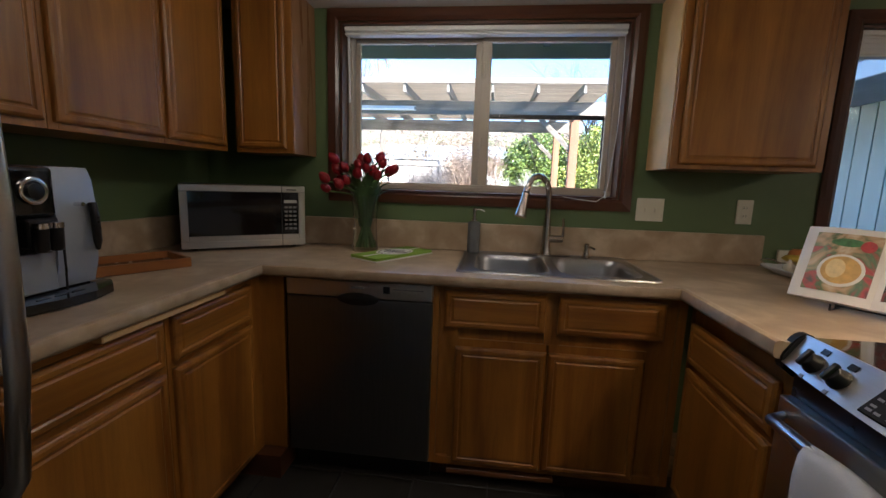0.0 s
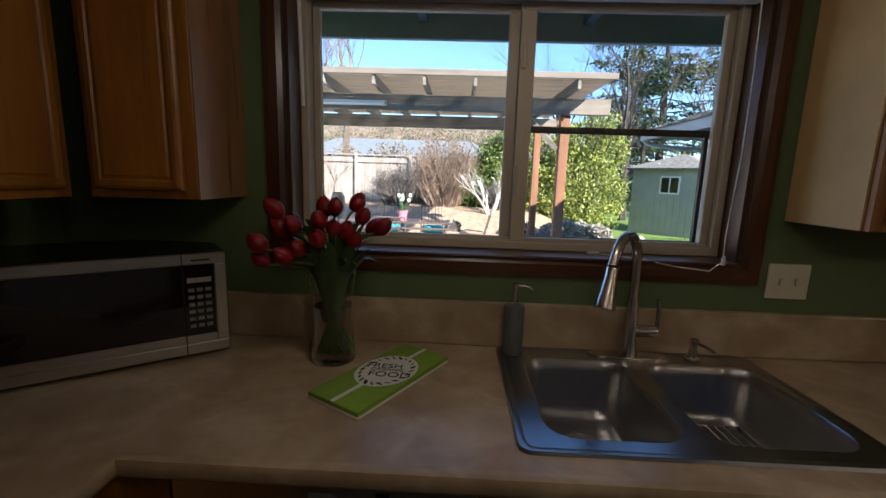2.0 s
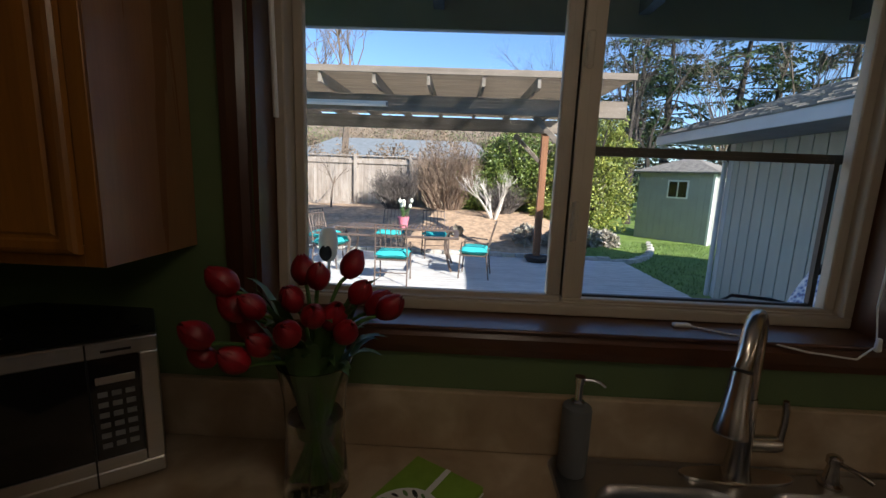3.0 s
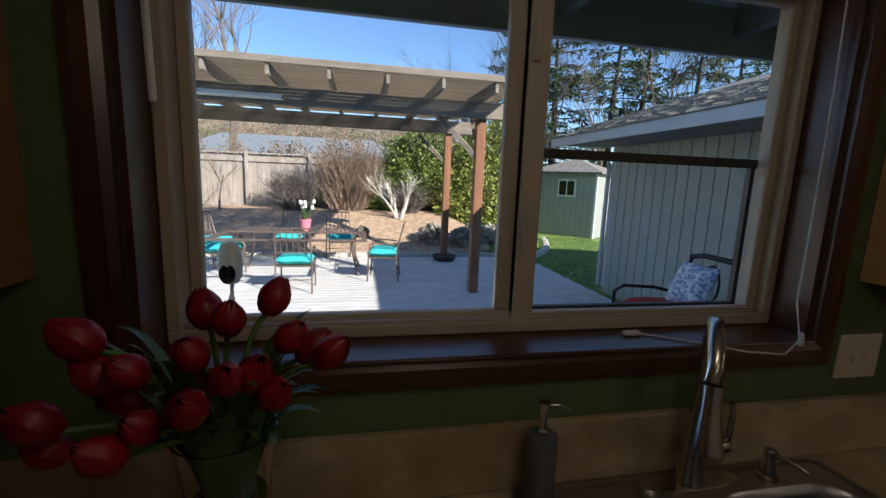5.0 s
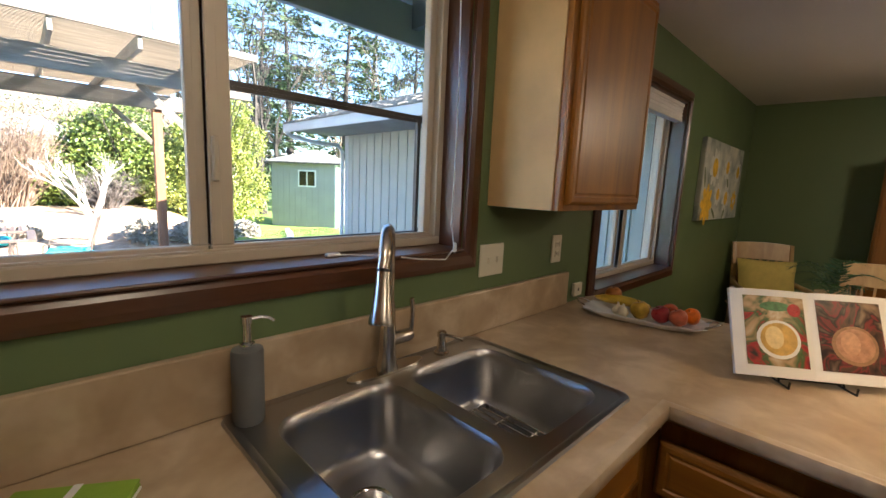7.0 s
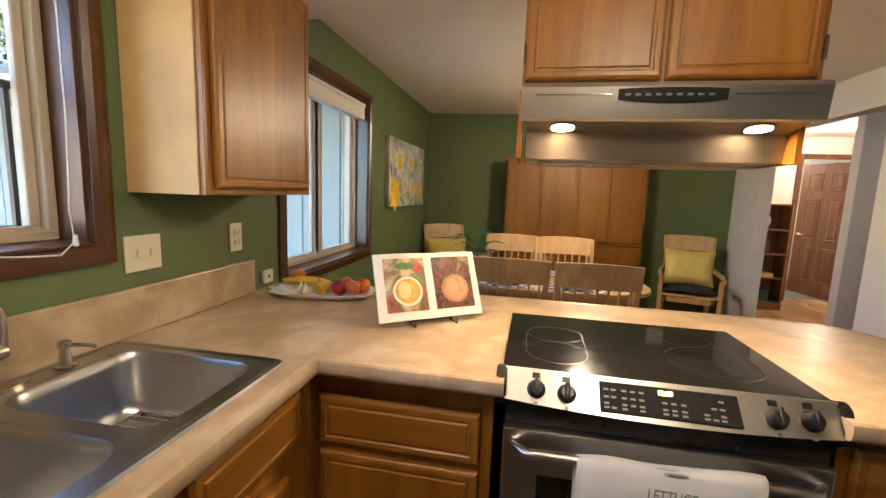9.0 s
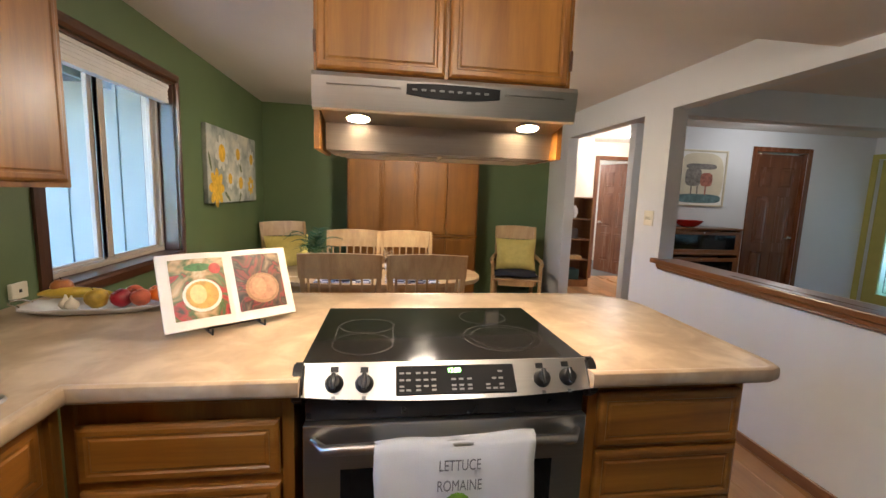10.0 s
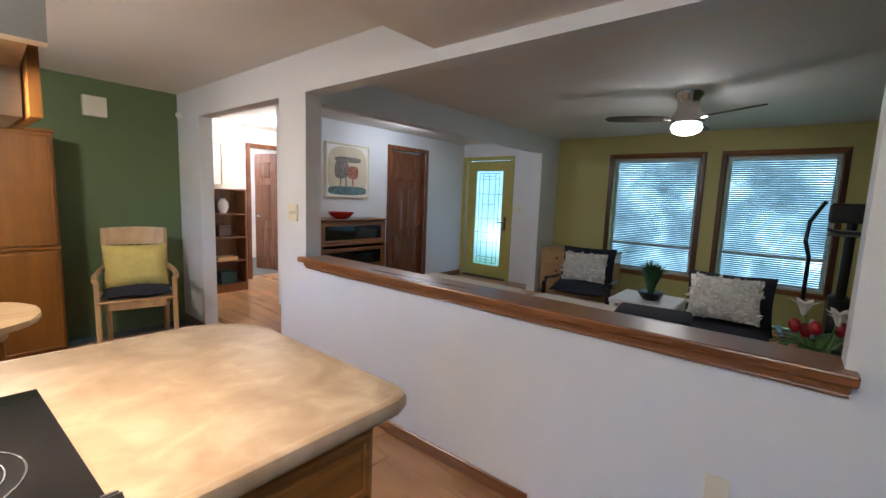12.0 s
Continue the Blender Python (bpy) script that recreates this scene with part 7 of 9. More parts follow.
CREAMF = plain("cream_fabric", (0.66, 0.63, 0.57), 0.9, vary=0.06, scale=8, bump=0.4, bscale=250)
t = thing("sofa", pose(1.32, -1.28, 0), "cream sofa with its back to the half wall", "sofa")
part("base", block(B(), (-0.85, -0.88, 0.08), (0.85, -0.05, 0.40), 0.04, 3), CREAMF, t, smooth=50)
part("backrest", block(B(), (-0.85, -0.24, 0.38), (0.85, -0.02, 0.80), 0.06, 4), CREAMF, t, smooth=50)
for s in (-0.42, 0.42):
    part("seat_cushion", block(B(), (s - 0.40, -0.90, 0.402), (s + 0.40, -0.25, 0.53), 0.04, 3), CREAMF, t, smooth=50)
    part("back_cushion", block(B(), (s - 0.40, -0.50, 0.535), (s + 0.40, -0.26, 0.855), 0.07, 4), CREAMF, t, smooth=50)
for s in (-0.93, 0.93):
    part("arm", block(B(), (s - 0.08, -0.90, 0.08), (s + 0.08, -0.03, 0.60), 0.05, 3), CREAMF, t, smooth=50)
for sx in (-0.85, 0.85):
    for sy in (-0.82, -0.12):
        part("foot", rod(B(), (sx, sy, 0), (sx, sy, 0.085), 0.025, seg=10), TRIM, t)
solid("throw_blanket", block(B(), (-0.16, -0.12, 0), (0.16, 0.12, 0.035), 0.015, 2), NAVY, "dark folded throw on the sofa back", "throw", smooth=50, at=pose(0.62, -1.60, 0.856, 0, 0, 8))
WHITEB = plain("white_laminate", (0.72, 0.72, 0.72), 0.4, vary=0.04)
t = thing("side_table", pose(1.02, -3.20, 0), "white box side table between the lounge chairs", "side table")
part("top", block(B(), (-0.24, -0.24, 0.585), (0.24, 0.24, 0.62), 0.006), WHITEB, t)
part("shelf", block(B(), (-0.22, -0.22, 0.24), (0.22, 0.22, 0.265)), WHITEB, t)
for sx in (-0.21, 0.21):
    for sy in (-0.21, 0.21):
        part("leg", block(B(), (sx - 0.022, sy - 0.022, 0), (sx + 0.022, sy + 0.022, 0.5845)), WHITEB, t)
t = thing("potted_grass", pose(0.99, -3.15, 0.6205), "bushy green grass plant in a dark bowl", "potted plant")
part("pot", lathe(B(), [(0.0, 0), (0.06, 0), (0.10, 0.06), (0.09, 0.065), (0.0, 0.05)], seg=18), BLACK, t, smooth=40)
rnd = random.Random(13)
bm = B()
for k in range(420):
    a, rr = rnd.uniform(0, 6.28), rnd.uniform(0.02, 0.13)
    blade(bm, curve3((0.02 * math.cos(a), 0.02 * math.sin(a), 0.05), (rr * 0.4 * math.cos(a), rr * 0.4 * math.sin(a), 0.22), (rr * math.cos(a), rr * math.sin(a), rnd.uniform(0.2, 0.33)), 4), 0.005, (-math.sin(a), math.cos(a), 0))
tagged(part("foliage", bm, PALM, t), kind="stuff")


def elliptical():
    t = thing("elliptical_trainer", pose(-0.255, -4.75, 0), "black elliptical exercise machine by the window", "exercise machine")
    part("base", block(B(), (-0.25, -0.6, 0.0), (0.25, 0.6, 0.06), 0.02, 2), BLACK, t)
    part("flywheel", lathe(B(), [(0.0, -0.08), (0.24, -0.08), (0.26, -0.04), (0.26, 0.04), (0.24, 0.08), (0.0, 0.08)], seg=24, m=Matrix.Translation((0, -0.25, 0.33)) @ Matrix.Rotation(radians(90), 4, "Y")), BLACK, t, smooth=40)
    part("mast", tube(B(), [(0, -0.2, 0.3), (0, -0.12, 0.9), (0, -0.08, 1.3)], 0.04, 10), BLACK, t, smooth=60)
    part("console", block(B(), (-0.17, -0.12, 1.28), (0.17, -0.02, 1.46), 0.02, 2), BLACK, t)
    part("console_tray", block(B(), (-0.16, -0.02, 1.16), (0.16, 0.06, 1.22), 0.015, 2), GREYLINE, t)
    for s in (-0.27, 0.27):
        part("handle", tube(B(), [(s, 0.0, 0.45), (s, 0.02, 0.95), (s * 1.15, 0.08, 1.1), (s * 1.1, 0.04, 1.28), (s * 0.75, -0.02, 1.47)], 0.018, 8), BLACK, t, smooth=60)
        part("pedal_arm", tube(B(), [(s * 0.6, -0.3, 0.28), (s * 0.6, 0.55, 0.18)], 0.025, 8), STEEL, t)
        part("pedal", block(B(), (s * 0.6 - 0.07, 0.15, 0.25), (s * 0.6 + 0.07, 0.5, 0.28), 0.01), BLACK, t)
    part("fixed_grip", tube(B(), [(-0.14, -0.08, 1.2), (-0.16, 0.10, 1.22), (-0.1, 0.16, 1.2), (0.1, 0.16, 1.2), (0.16, 0.10, 1.22), (0.14, -0.08, 1.2)], 0.015, 8), BLACK, t, smooth=60)


elliptical()
t = thing("end_table", pose(0.06, -1.62, 0), "dark end table beside the sofa", "side table")
part("top", block(B(), (-0.2, -0.2, 0.605), (0.2, 0.2, 0.635), 0.005), TRIM, t)
for sx in (-0.17, 0.17):
    for sy in (-0.17, 0.17):
        part("leg", block(B(), (sx - 0.018, sy - 0.018, 0), (sx + 0.018, sy + 0.018, 0.6045)), TRIM, t)
bq = thing("flower_bouquet", pose(0.03, -1.62, 0.6355), "red roses and white lilies in a glass vase", "flowers")
part("vase", lathe(B(), [(0.0, 0.0), (0.05, 0.0), (0.045, 0.1), (0.06, 0.20), (0.056, 0.20), (0.04, 0.1), (0.045, 0.008), (0.0, 0.006)], seg=20), GLASS, bq, smooth=50)
rnd = random.Random(17)
for k, (dx, dz, white) in enumerate(((0.06, 0.375, 1), (-0.04, 0.36, 1), (0.02, 0.30, 0), (0.075, 0.30, 0), (-0.05, 0.30, 0), (-0.085, 0.33, 0), (-0.06, 0.325, 1), (0.045, 0.275, 0))):
    dy = rnd.uniform(-0.06, 0.06)
    part("stem", tube(B(), [(0, 0, 0.02), (dx * 0.3, dy * 0.3, 0.19), (dx, dy, dz)], 0.004, 5), STEM, bq)
    bm = B()
    if white:
        for j in range(6):
            a = j * math.pi / 3 + k
            o = Vector((math.cos(a), math.sin(a), 0))
            c0 = Vector((dx, dy, dz - 0.03))
            blade(bm, curve3(c0, c0 + o * 0.012 + Vector((0, 0, 0.05)), c0 + o * 0.055 + Vector((0, 0, 0.062)), 6), 0.014, (-o.y, o.x, 0))
    else:
        petal_cup(bm, (dx, dy, dz - 0.01), (dx, dy, 0.3), 0.045, rnd)
    part("bloom", bm, PAPER if white else RED, bq, "white lily bloom" if white else "red rose bloom", smooth=60)
for k in range(12):
    a = k * 0.55
    bm = B()
    blade(bm, curve3((0, 0, 0.18), (0.06 * math.cos(a), 0.06 * math.sin(a), 0.27), (0.16 * math.cos(a), 0.16 * math.sin(a), rnd.uniform(0.18, 0.27)), 6), 0.025, (-math.sin(a), math.cos(a), 0))
    part("leaf", bm, LEAF, bq)

# ---- outside: ground, deck, house eave, garage ----
GRASS = plain("lawn_grass", (0.15, 0.225, 0.04), 0.8, vary=0.3, scale=3, bump=0.8, bscale=60, world_space=True)
BARK = plain("bark_mulch", (0.43, 0.295, 0.19), 0.9, vary=0.35, scale=7, bump=1.0, bscale=35, world_space=True)
DECKWOOD = wood("grey_deck_board", (0.58, 0.565, 0.54), (0.74, 0.725, 0.70), 0.7, "x", 0.5, bump=0.3)
WEATHERED = wood("weathered_beam", (0.15, 0.122, 0.095), (0.32, 0.27, 0.215), 0.8, "x", 0.6, bump=0.4)
WEATHERED_Y = wood("weathered_rafter", (0.18, 0.155, 0.125), (0.36, 0.315, 0.26), 0.8, "y", 0.6, bump=0.4)
CEDAR = wood("red_cedar_post", (0.20, 0.085, 0.04), (0.36, 0.17, 0.085), 0.75, "z", 0.6, bump=0.4)
FENCEWOOD = wood("weathered_fence_board", (0.24, 0.195, 0.155), (0.50, 0.445, 0.39), 0.85, "z", 0.5, bump=0.4)
SIDING = plain("sage_grey_siding", (0.36, 0.37, 0.325), 0.65, vary=0.06, scale=2, bump=0.15, bscale=60, world_space=True)
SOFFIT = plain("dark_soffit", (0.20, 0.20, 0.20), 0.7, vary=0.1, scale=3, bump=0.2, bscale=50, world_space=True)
FASCIA = plain("grey_fascia", (0.52, 0.53, 0.53), 0.6, vary=0.06, scale=3, bump=0.1)
SHINGLE = plain("weathered_shingle", (0.22, 0.20, 0.17), 0.9, vary=0.35, scale=9, bump=0.8, bscale=40, world_space=True)
STONE = plain("pale_kerb_stone", (0.48, 0.45, 0.40), 0.85, vary=0.2, scale=12, bump=0.5, bscale=50)
IRON = plain("bronze_iron", (0.16, 0.115, 0.09), 0.5, 0.3, vary=0.15, bump=0.1)
DARKIRON = plain("dark_iron", (0.03, 0.03, 0.03), 0.45, 0.4, vary=0.2, bump=0.1)
TEAL = plain("teal_fabric", (0.04, 0.46, 0.47), 0.85, vary=0.1, scale=15, bump=0.4, bscale=300)
DECK_Z = -0.15


def rise(x, y):
    """The height of the ground: level by the house, a low bank in front of the fence."""
    t = max(0.0, min(1.0, (y - 10.6) / 4.4))
    s = max(0.0, min(1.0, (4.2 - x) / 2.2))
    s = s * s * (3 - 2 * s)
    u = -0.24 + 0.74 * (t * t * (3 - 2 * t)) * s
    far = max(0.0, math.hypot(x, y - 10) - 45)
    return u + 0.03 * math.sin(x * 1.7) * math.sin(y * 1.3) * t + 0.02 * far


bm = B()
axis = [math.copysign(abs(k / 46) ** 2.6, k) * 420 for k in range(-46, 47)]
gv = [[bm.verts.new((x, 12 + y, rise(x, 12 + y))) for x in axis] for y in axis]
for a, b in zip(gv, gv[1:]):
    for k in range(len(axis) - 1):
        bm.faces.new((a[k], a[k + 1], b[k + 1], b[k]))
solid("ground", bm, GRASS, "green lawn reaching out to the distance", "ground", "structure", smooth=60)
bm = B()
nx, ny = 44, 18
gv = []
for j in range(ny + 1):
    row = []
    for i in range(nx + 1):
        v = j / ny
        x = -14 + (17.0 - 1.1 * math.sin(2.2 * v)) * i / nx + 0.9 * math.sin(3.0 * v) * (i / nx) ** 6
        y = 10.62 + 5.1 * v + 0.25 * (i / nx) ** 8 * 4
        row.append(bm.verts.new((x, y, rise(x, y) + 0.035 + 0.025 * noise.noise((x * 2.2, y * 2.2, 0)))))
    gv.append(row)
for a, b in zip(gv, gv[1:]):
    for k in range(nx):
        bm.faces.new((a[k], a[k + 1], b[k + 1], b[k]))
solid("garden_bed", bm, BARK, "bare brown bark bank in front of the fence", "garden bed", "structure", smooth=60)

ob = thing("house_eave", pose(0, 0, 0), "dark house eave with rafters and a grey fascia over the window", "eave", "", "structure")
bm = B()
vs = [bm.verts.new(p) for p in ((-3, 2.50, 2.47), (3.6, 2.50, 2.47), (3.6, 3.16, 2.29), (-3, 3.16, 2.29), (-3, 2.50, 2.56), (3.6, 2.50, 2.56), (3.6, 3.16, 2.36), (-3, 3.16, 2.36))]
for f in ((0, 1, 2, 3), (7, 6, 5, 4), (0, 4, 5, 1), (2, 6, 7, 3), (1, 5, 6, 2), (0, 3, 7, 4)):
    bm.faces.new([vs[k] for k in f])
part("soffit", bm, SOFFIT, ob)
part("fascia", block(B(), (-3, 3.10, 2.09), (3.6, 3.13, 2.27), 0.003), FASCIA, ob)
for k in range(9):
    x = -2.7 + k * 0.62 * 1.22 + 0.11
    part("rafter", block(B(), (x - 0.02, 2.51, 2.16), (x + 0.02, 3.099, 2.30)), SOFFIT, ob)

gar = thing("garage_wing", pose(0, 0, 0), "sage grey garage wing with grooved vertical siding", "building")
bm = B()
GX, GY1 = 3.79, 7.90
part("wall", block(B(), (GX, 2.52, -0.3), (9.0, GY1, 2.24)), SIDING, gar)
for k in range(26):
    y = 2.56 + k * 0.205
    part("board", block(B(), (GX - 0.014, y, -0.14), (GX - 0.001, y + 0.190, 2.17), 0.003), SIDING, gar)
part("corner_board", block(B(), (GX - 0.02, GY1 - 0.09, -0.14), (GX - 0.0005, GY1 + 0.02, 2.17), 0.003), FASCIA, gar)
bm = B()
prof = [(2.86, 2.25), (2.86, 2.285), (6.4, 3.50), (9.8, 2.285), (9.8, 2.25), (6.4, 3.43)]
v0 = [bm.verts.new((x, 3.25, z)) for x, z in prof]
v1 = [bm.verts.new((x, 8.30, z)) for x, z in prof]
for k in range(6):
    bm.faces.new((v0[k], v0[(k + 1) % 6], v1[(k + 1) % 6], v1[k]))
bm.faces.new(v0[::-1]), bm.faces.new(v1)
roof = part("roof", bm, SHINGLE, gar, "weathered brown shingle roof")
rnd = random.Random(5)
for r in range(15):
    x0 = 2.85 + 0.16 * r
    z0 = 2.287 + (x0 - 2.86) * 0.3432
    bm = B()
    y = 3.25
    while y < 8.25:
        w = rnd.uniform(0.10, 0.2)
        lift = 0.014 + rnd.uniform(0, 0.012)
        y2 = min(8.31, y + w - 0.008)
        vs = [bm.verts.new((x0 + dx, yy, z0 + dx * 0.3432 + dz)) for dx, yy, dz in ((-0.012, y, 0), (0.175, y, 0), (0.175, y2, 0), (-0.012, y2, 0), (-0.012, y, lift), (0.175, y, 0.004), (0.175, y2, 0.004), (-0.012, y2, lift))]
        for f in ((3, 2, 1, 0), (4, 5, 6, 7), (0, 1, 5, 4), (2, 3, 7, 6), (1, 2, 6, 5), (3, 0, 4, 7)):
            bm.faces.new([vs[i] for i in f])
        y += w
    tagged(part("shingle_course", bm, SHINGLE, roof), kind="stuff")
part("soffit", block(B(), (2.885, 3.25, 2.175), (GX - 0.001, 8.25, 2.19)), SOFFIT, gar)
part("fascia", block(B(), (2.855, 3.25, 2.145), (2.884, 8.31, 2.275), 0.003), FASCIA, gar)
part("gable_wall", slab(B(), [(GX, GY1 - 0.02), (9.0, GY1 - 0.02), (9.0, GY1), (GX, GY1)], 2.25, 2.45), SIDING, gar)
part("gutter", tube(B(), [(2.9, 8.26, 2.15), (2.95, 8.22, 2.09), (3.25, 8.08, 2.03), (3.66, 7.96, 2.00), (3.73, 7.93, 1.90), (3.73, 7.93, -0.13)], 0.035, 8), FASCIA, gar, "grey downspout", smooth=60)


def shed():
    SIDING = plain("grey_shed_paint", (0.33, 0.335, 0.305), 0.65, vary=0.06, scale=2, bump=0.15, bscale=60, world_space=True)
    d1, d2 = Vector((-0.64, 0.768, 0)), Vector((0.768, 0.64, 0))
    m = Matrix.Translation((7.40, 14.35, -0.25)) @ Matrix((d2, d1, Vector((0, 0, 1)))).transposed().to_4x4()
    t = thing("garden_shed", m, "grey green garden shed with a small white window", "shed")
    w, d, h = 2.2, 2.3, 2.17
    part("wall", block(B(), (0, 0, 0), (w, d, h)), SIDING, t)
    for k in range(11):
        part("siding_board", block(B(), (-0.012, k * 0.207 + 0.004, 0.02), (-0.0005, k * 0.207 + 0.203, h - 0.01)), SIDING, t)
    for k in range(10):
        part("siding_board", block(B(), (k * 0.22 + 0.004, -0.012, 0.02), (k * 0.22 + 0.214, -0.0005, h - 0.01)), SIDING, t)
    bm = B()
    e = 0.2
    a = [bm.verts.new(p) for p in ((-e, -e, h), (w + e, -e, h), (w + e, d + e, h), (-e, d + e, h))]
    b = [bm.verts.new(p) for p in ((-e, -e, h + 0.05), (w + e, -e, h + 0.05), (w + e, d + e, h + 0.05), (-e, d + e, h + 0.05))]
    r0, r1 = bm.verts.new((w / 2, w / 2, h + 0.55)), bm.verts.new((w / 2, d - w / 2, h + 0.55))
    bm.faces.new(a[::-1])
    for k in range(4):
        bm.faces.new((a[k], a[(k + 1) % 4], b[(k + 1) % 4], b[k]))
    bm.faces.new((b[0], b[1], r0)), bm.faces.new((b[1], b[2], r1, r0)), bm.faces.new((b[2], b[3], r1)), bm.faces.new((b[3], b[0], r0, r1))
    part("roof", bm, SHINGLE, t, "grey shingle hip roof")
    win = part("window", block(B(), (-0.03, 0.70, 1.38), (-0.0125, 1.34, 1.96), 0.004), WHITE, t, "white framed window")
    for k in (0, 1):
        part("pane", block(B(), (-0.035, 0.75 + 0.29 * k, 1.43), (-0.0305, 1.00 + 0.29 * k, 1.91)), BLACKGLASS, win)
    part("corner_trim", block(B(), (-0.02, -0.02, 0.0), (0.05, 0.05, h - 0.005), 0.004), WHITE, t)
    part("door", block(B(), (0.75, -0.03, 0.05), (1.55, -0.0125, 1.95), 0.004), FASCIA, t)


shed()

# ---- pergola ----
per = thing("pergola", Matrix.Translation((0.05, 0.50, -0.115)) @ Matrix.Diagonal((1, 0.905, 1, 1)), "weathered wooden pergola with a slatted roof over the deck", "pergola")
for x, y, top in ((1.393, 7.952, 2.76), (1.482, 10.99, 2.84), (-5.0, 7.952, 2.76), (-5.0, 10.99, 2.84)):
    part("post", block(B(), (x - 0.07, y - 0.075, DECK_Z + 0.116), (x + 0.07, y + 0.075, top), 0.008), CEDAR, per, "reddish cedar post")
part("beam", block(B(), (-5.6, 7.80, 2.54), (2.02, 7.88, 2.77), 0.008), WEATHERED, per)
part("beam", block(B(), (-5.6, 10.84, 2.60), (2.02, 10.92, 2.85), 0.008), WEATHERED, per)
for x, y, s in ((1.393, 7.952, 1), (1.482, 10.99, 1)):
    part("brace", tube(B(), [(x - 0.02, y, 1.98), (x - 0.62, y - 0.02, 2.56)], 0.05, 4), WEATHERED, per)
part("brace", tube(B(), [(1.40, 8.02, 2.0), (1.41, 8.6, 2.72)], 0.05, 4), WEATHERED, per)
for k in range(-5, 4):
    x = -0.70 + 0.70 * k
    bm = B()
    vs = [bm.verts.new(p) for p in ((x - 0.02, 7.20, 2.80), (x + 0.02, 7.20, 2.80), (x + 0.02, 12.1, 2.87), (x - 0.02, 12.1, 2.87), (x - 0.02, 7.20, 2.94), (x + 0.02, 7.20, 2.94), (x + 0.02, 12.1, 3.02), (x - 0.02, 12.1, 3.02))]
    for f in ((0, 3, 2, 1), (4, 5, 6, 7), (0, 1, 5, 4), (2, 3, 7, 6), (1, 2, 6, 5), (0, 4, 7, 3)):
        bm.faces.new([vs[i] for i in f])
    part("rafter", bm, WEATHERED_Y, per)
part("fascia_board", block(B(), (-4.5, 7.165, 2.925), (1.9, 7.195, 3.005), 0.003), WEATHERED, per)
SLATWOOD = wood("sunlit_lath", (0.15, 0.115, 0.08), (0.30, 0.24, 0.17), 0.8, "x", 0.6, bump=0.3)
slat = mesh_of("slat", block(B(), (-4.5, -0.0185, 0), (1.88, 0.0185, 0.014)), SLATWOOD)
for k in range(78):
    y = 7.23 + k * 0.062
    ob = new("slat", slat)
    ob.parent = per
    ob.matrix_basis = pose(0, y, 2.942 + (y - 7.2) * 0.0163)
t = thing("tube_light", pose(-1.93, 7.495, 2.515), "white unlit tube light fixed to the pergola beam", "light fixture")
part("housing", block(B(), (-0.75, 0.0, -0.035), (0.68, 0.044, 0.035), 0.006), WHITE, t)
part("tube", rod(B(), (-0.72, -0.02, -0.01), (0.65, -0.02, -0.01), 0.018, seg=10), WHITE, t)
part("end_cap", block(B(), (0.66, -0.035, -0.03), (0.69, 0.0, 0.02), 0.004), GREYLINE, t)

# ---- fence ----
fen = thing("fence", pose(0, 0, -0.23), "tall weathered board fence behind the garden bank", "fence")
for k in range(11):
    x = -14.6 + 1.83 * k
    part("post", block(B(), (x - 0.05, 15.40, 0.2), (x + 0.05, 15.50, 2.40), 0.006), FENCEWOOD, fen)
for z in (0.75, 2.10):
    part("rail", block(B(), (-14, 15.46, z), (4.6, 15.50, z + 0.09)), FENCEWOOD, fen)
part("top_cap", block(B(), (-14, 15.42, 2.335), (4.6, 15.54, 2.365)), FENCEWOOD, fen)
brd = [mesh_of("board", block(B(), (0.003, 0, 0.38 - 0.5 * 0), (0.137, 0.018, 2.31 + dz), 0.002), FENCEWOOD) for dz in (0, 0.015, -0.02)]
for k in range(133):
    ob = new("board", brd[k % 3 if k % 7 else 1])
    ob.parent = fen
    ob.matrix_basis = pose(-14 + 0.14 * k, 15.505 + 0.004 * ((k * 7) % 3), 0)


# ---- neighbours' roof and hill ----
t = thing("neighbour_house", pose(-4.9, 27, -0.75), "far neighbouring house with a pale grey roof", "house")
part("wall", block(B(), (-5, 0, -0.5), (7, 6, 3.2)), plain("brown_wall_paint", (0.16, 0.13, 0.10), 0.7), t)
bm = B()
vs = [bm.verts.new(p) for p in ((-5.6, -0.6, 3.2), (7.6, -0.6, 3.2), (7.6, 6.6, 3.2), (-5.6, 6.6, 3.2), (-3.5, 3, 4.6), (5.5, 3, 4.6))]
for f in ((0, 3, 2, 1), (0, 1, 5, 4), (1, 2, 5), (2, 3, 4, 5), (3, 0, 4)):
    bm.faces.new([vs[i] for i in f])
part("roof", bm, plain("blue_grey_roofing", (0.20, 0.22, 0.23), 0.8, vary=0.15, scale=4, bump=0.4, bscale=40), t, "blue grey roof")


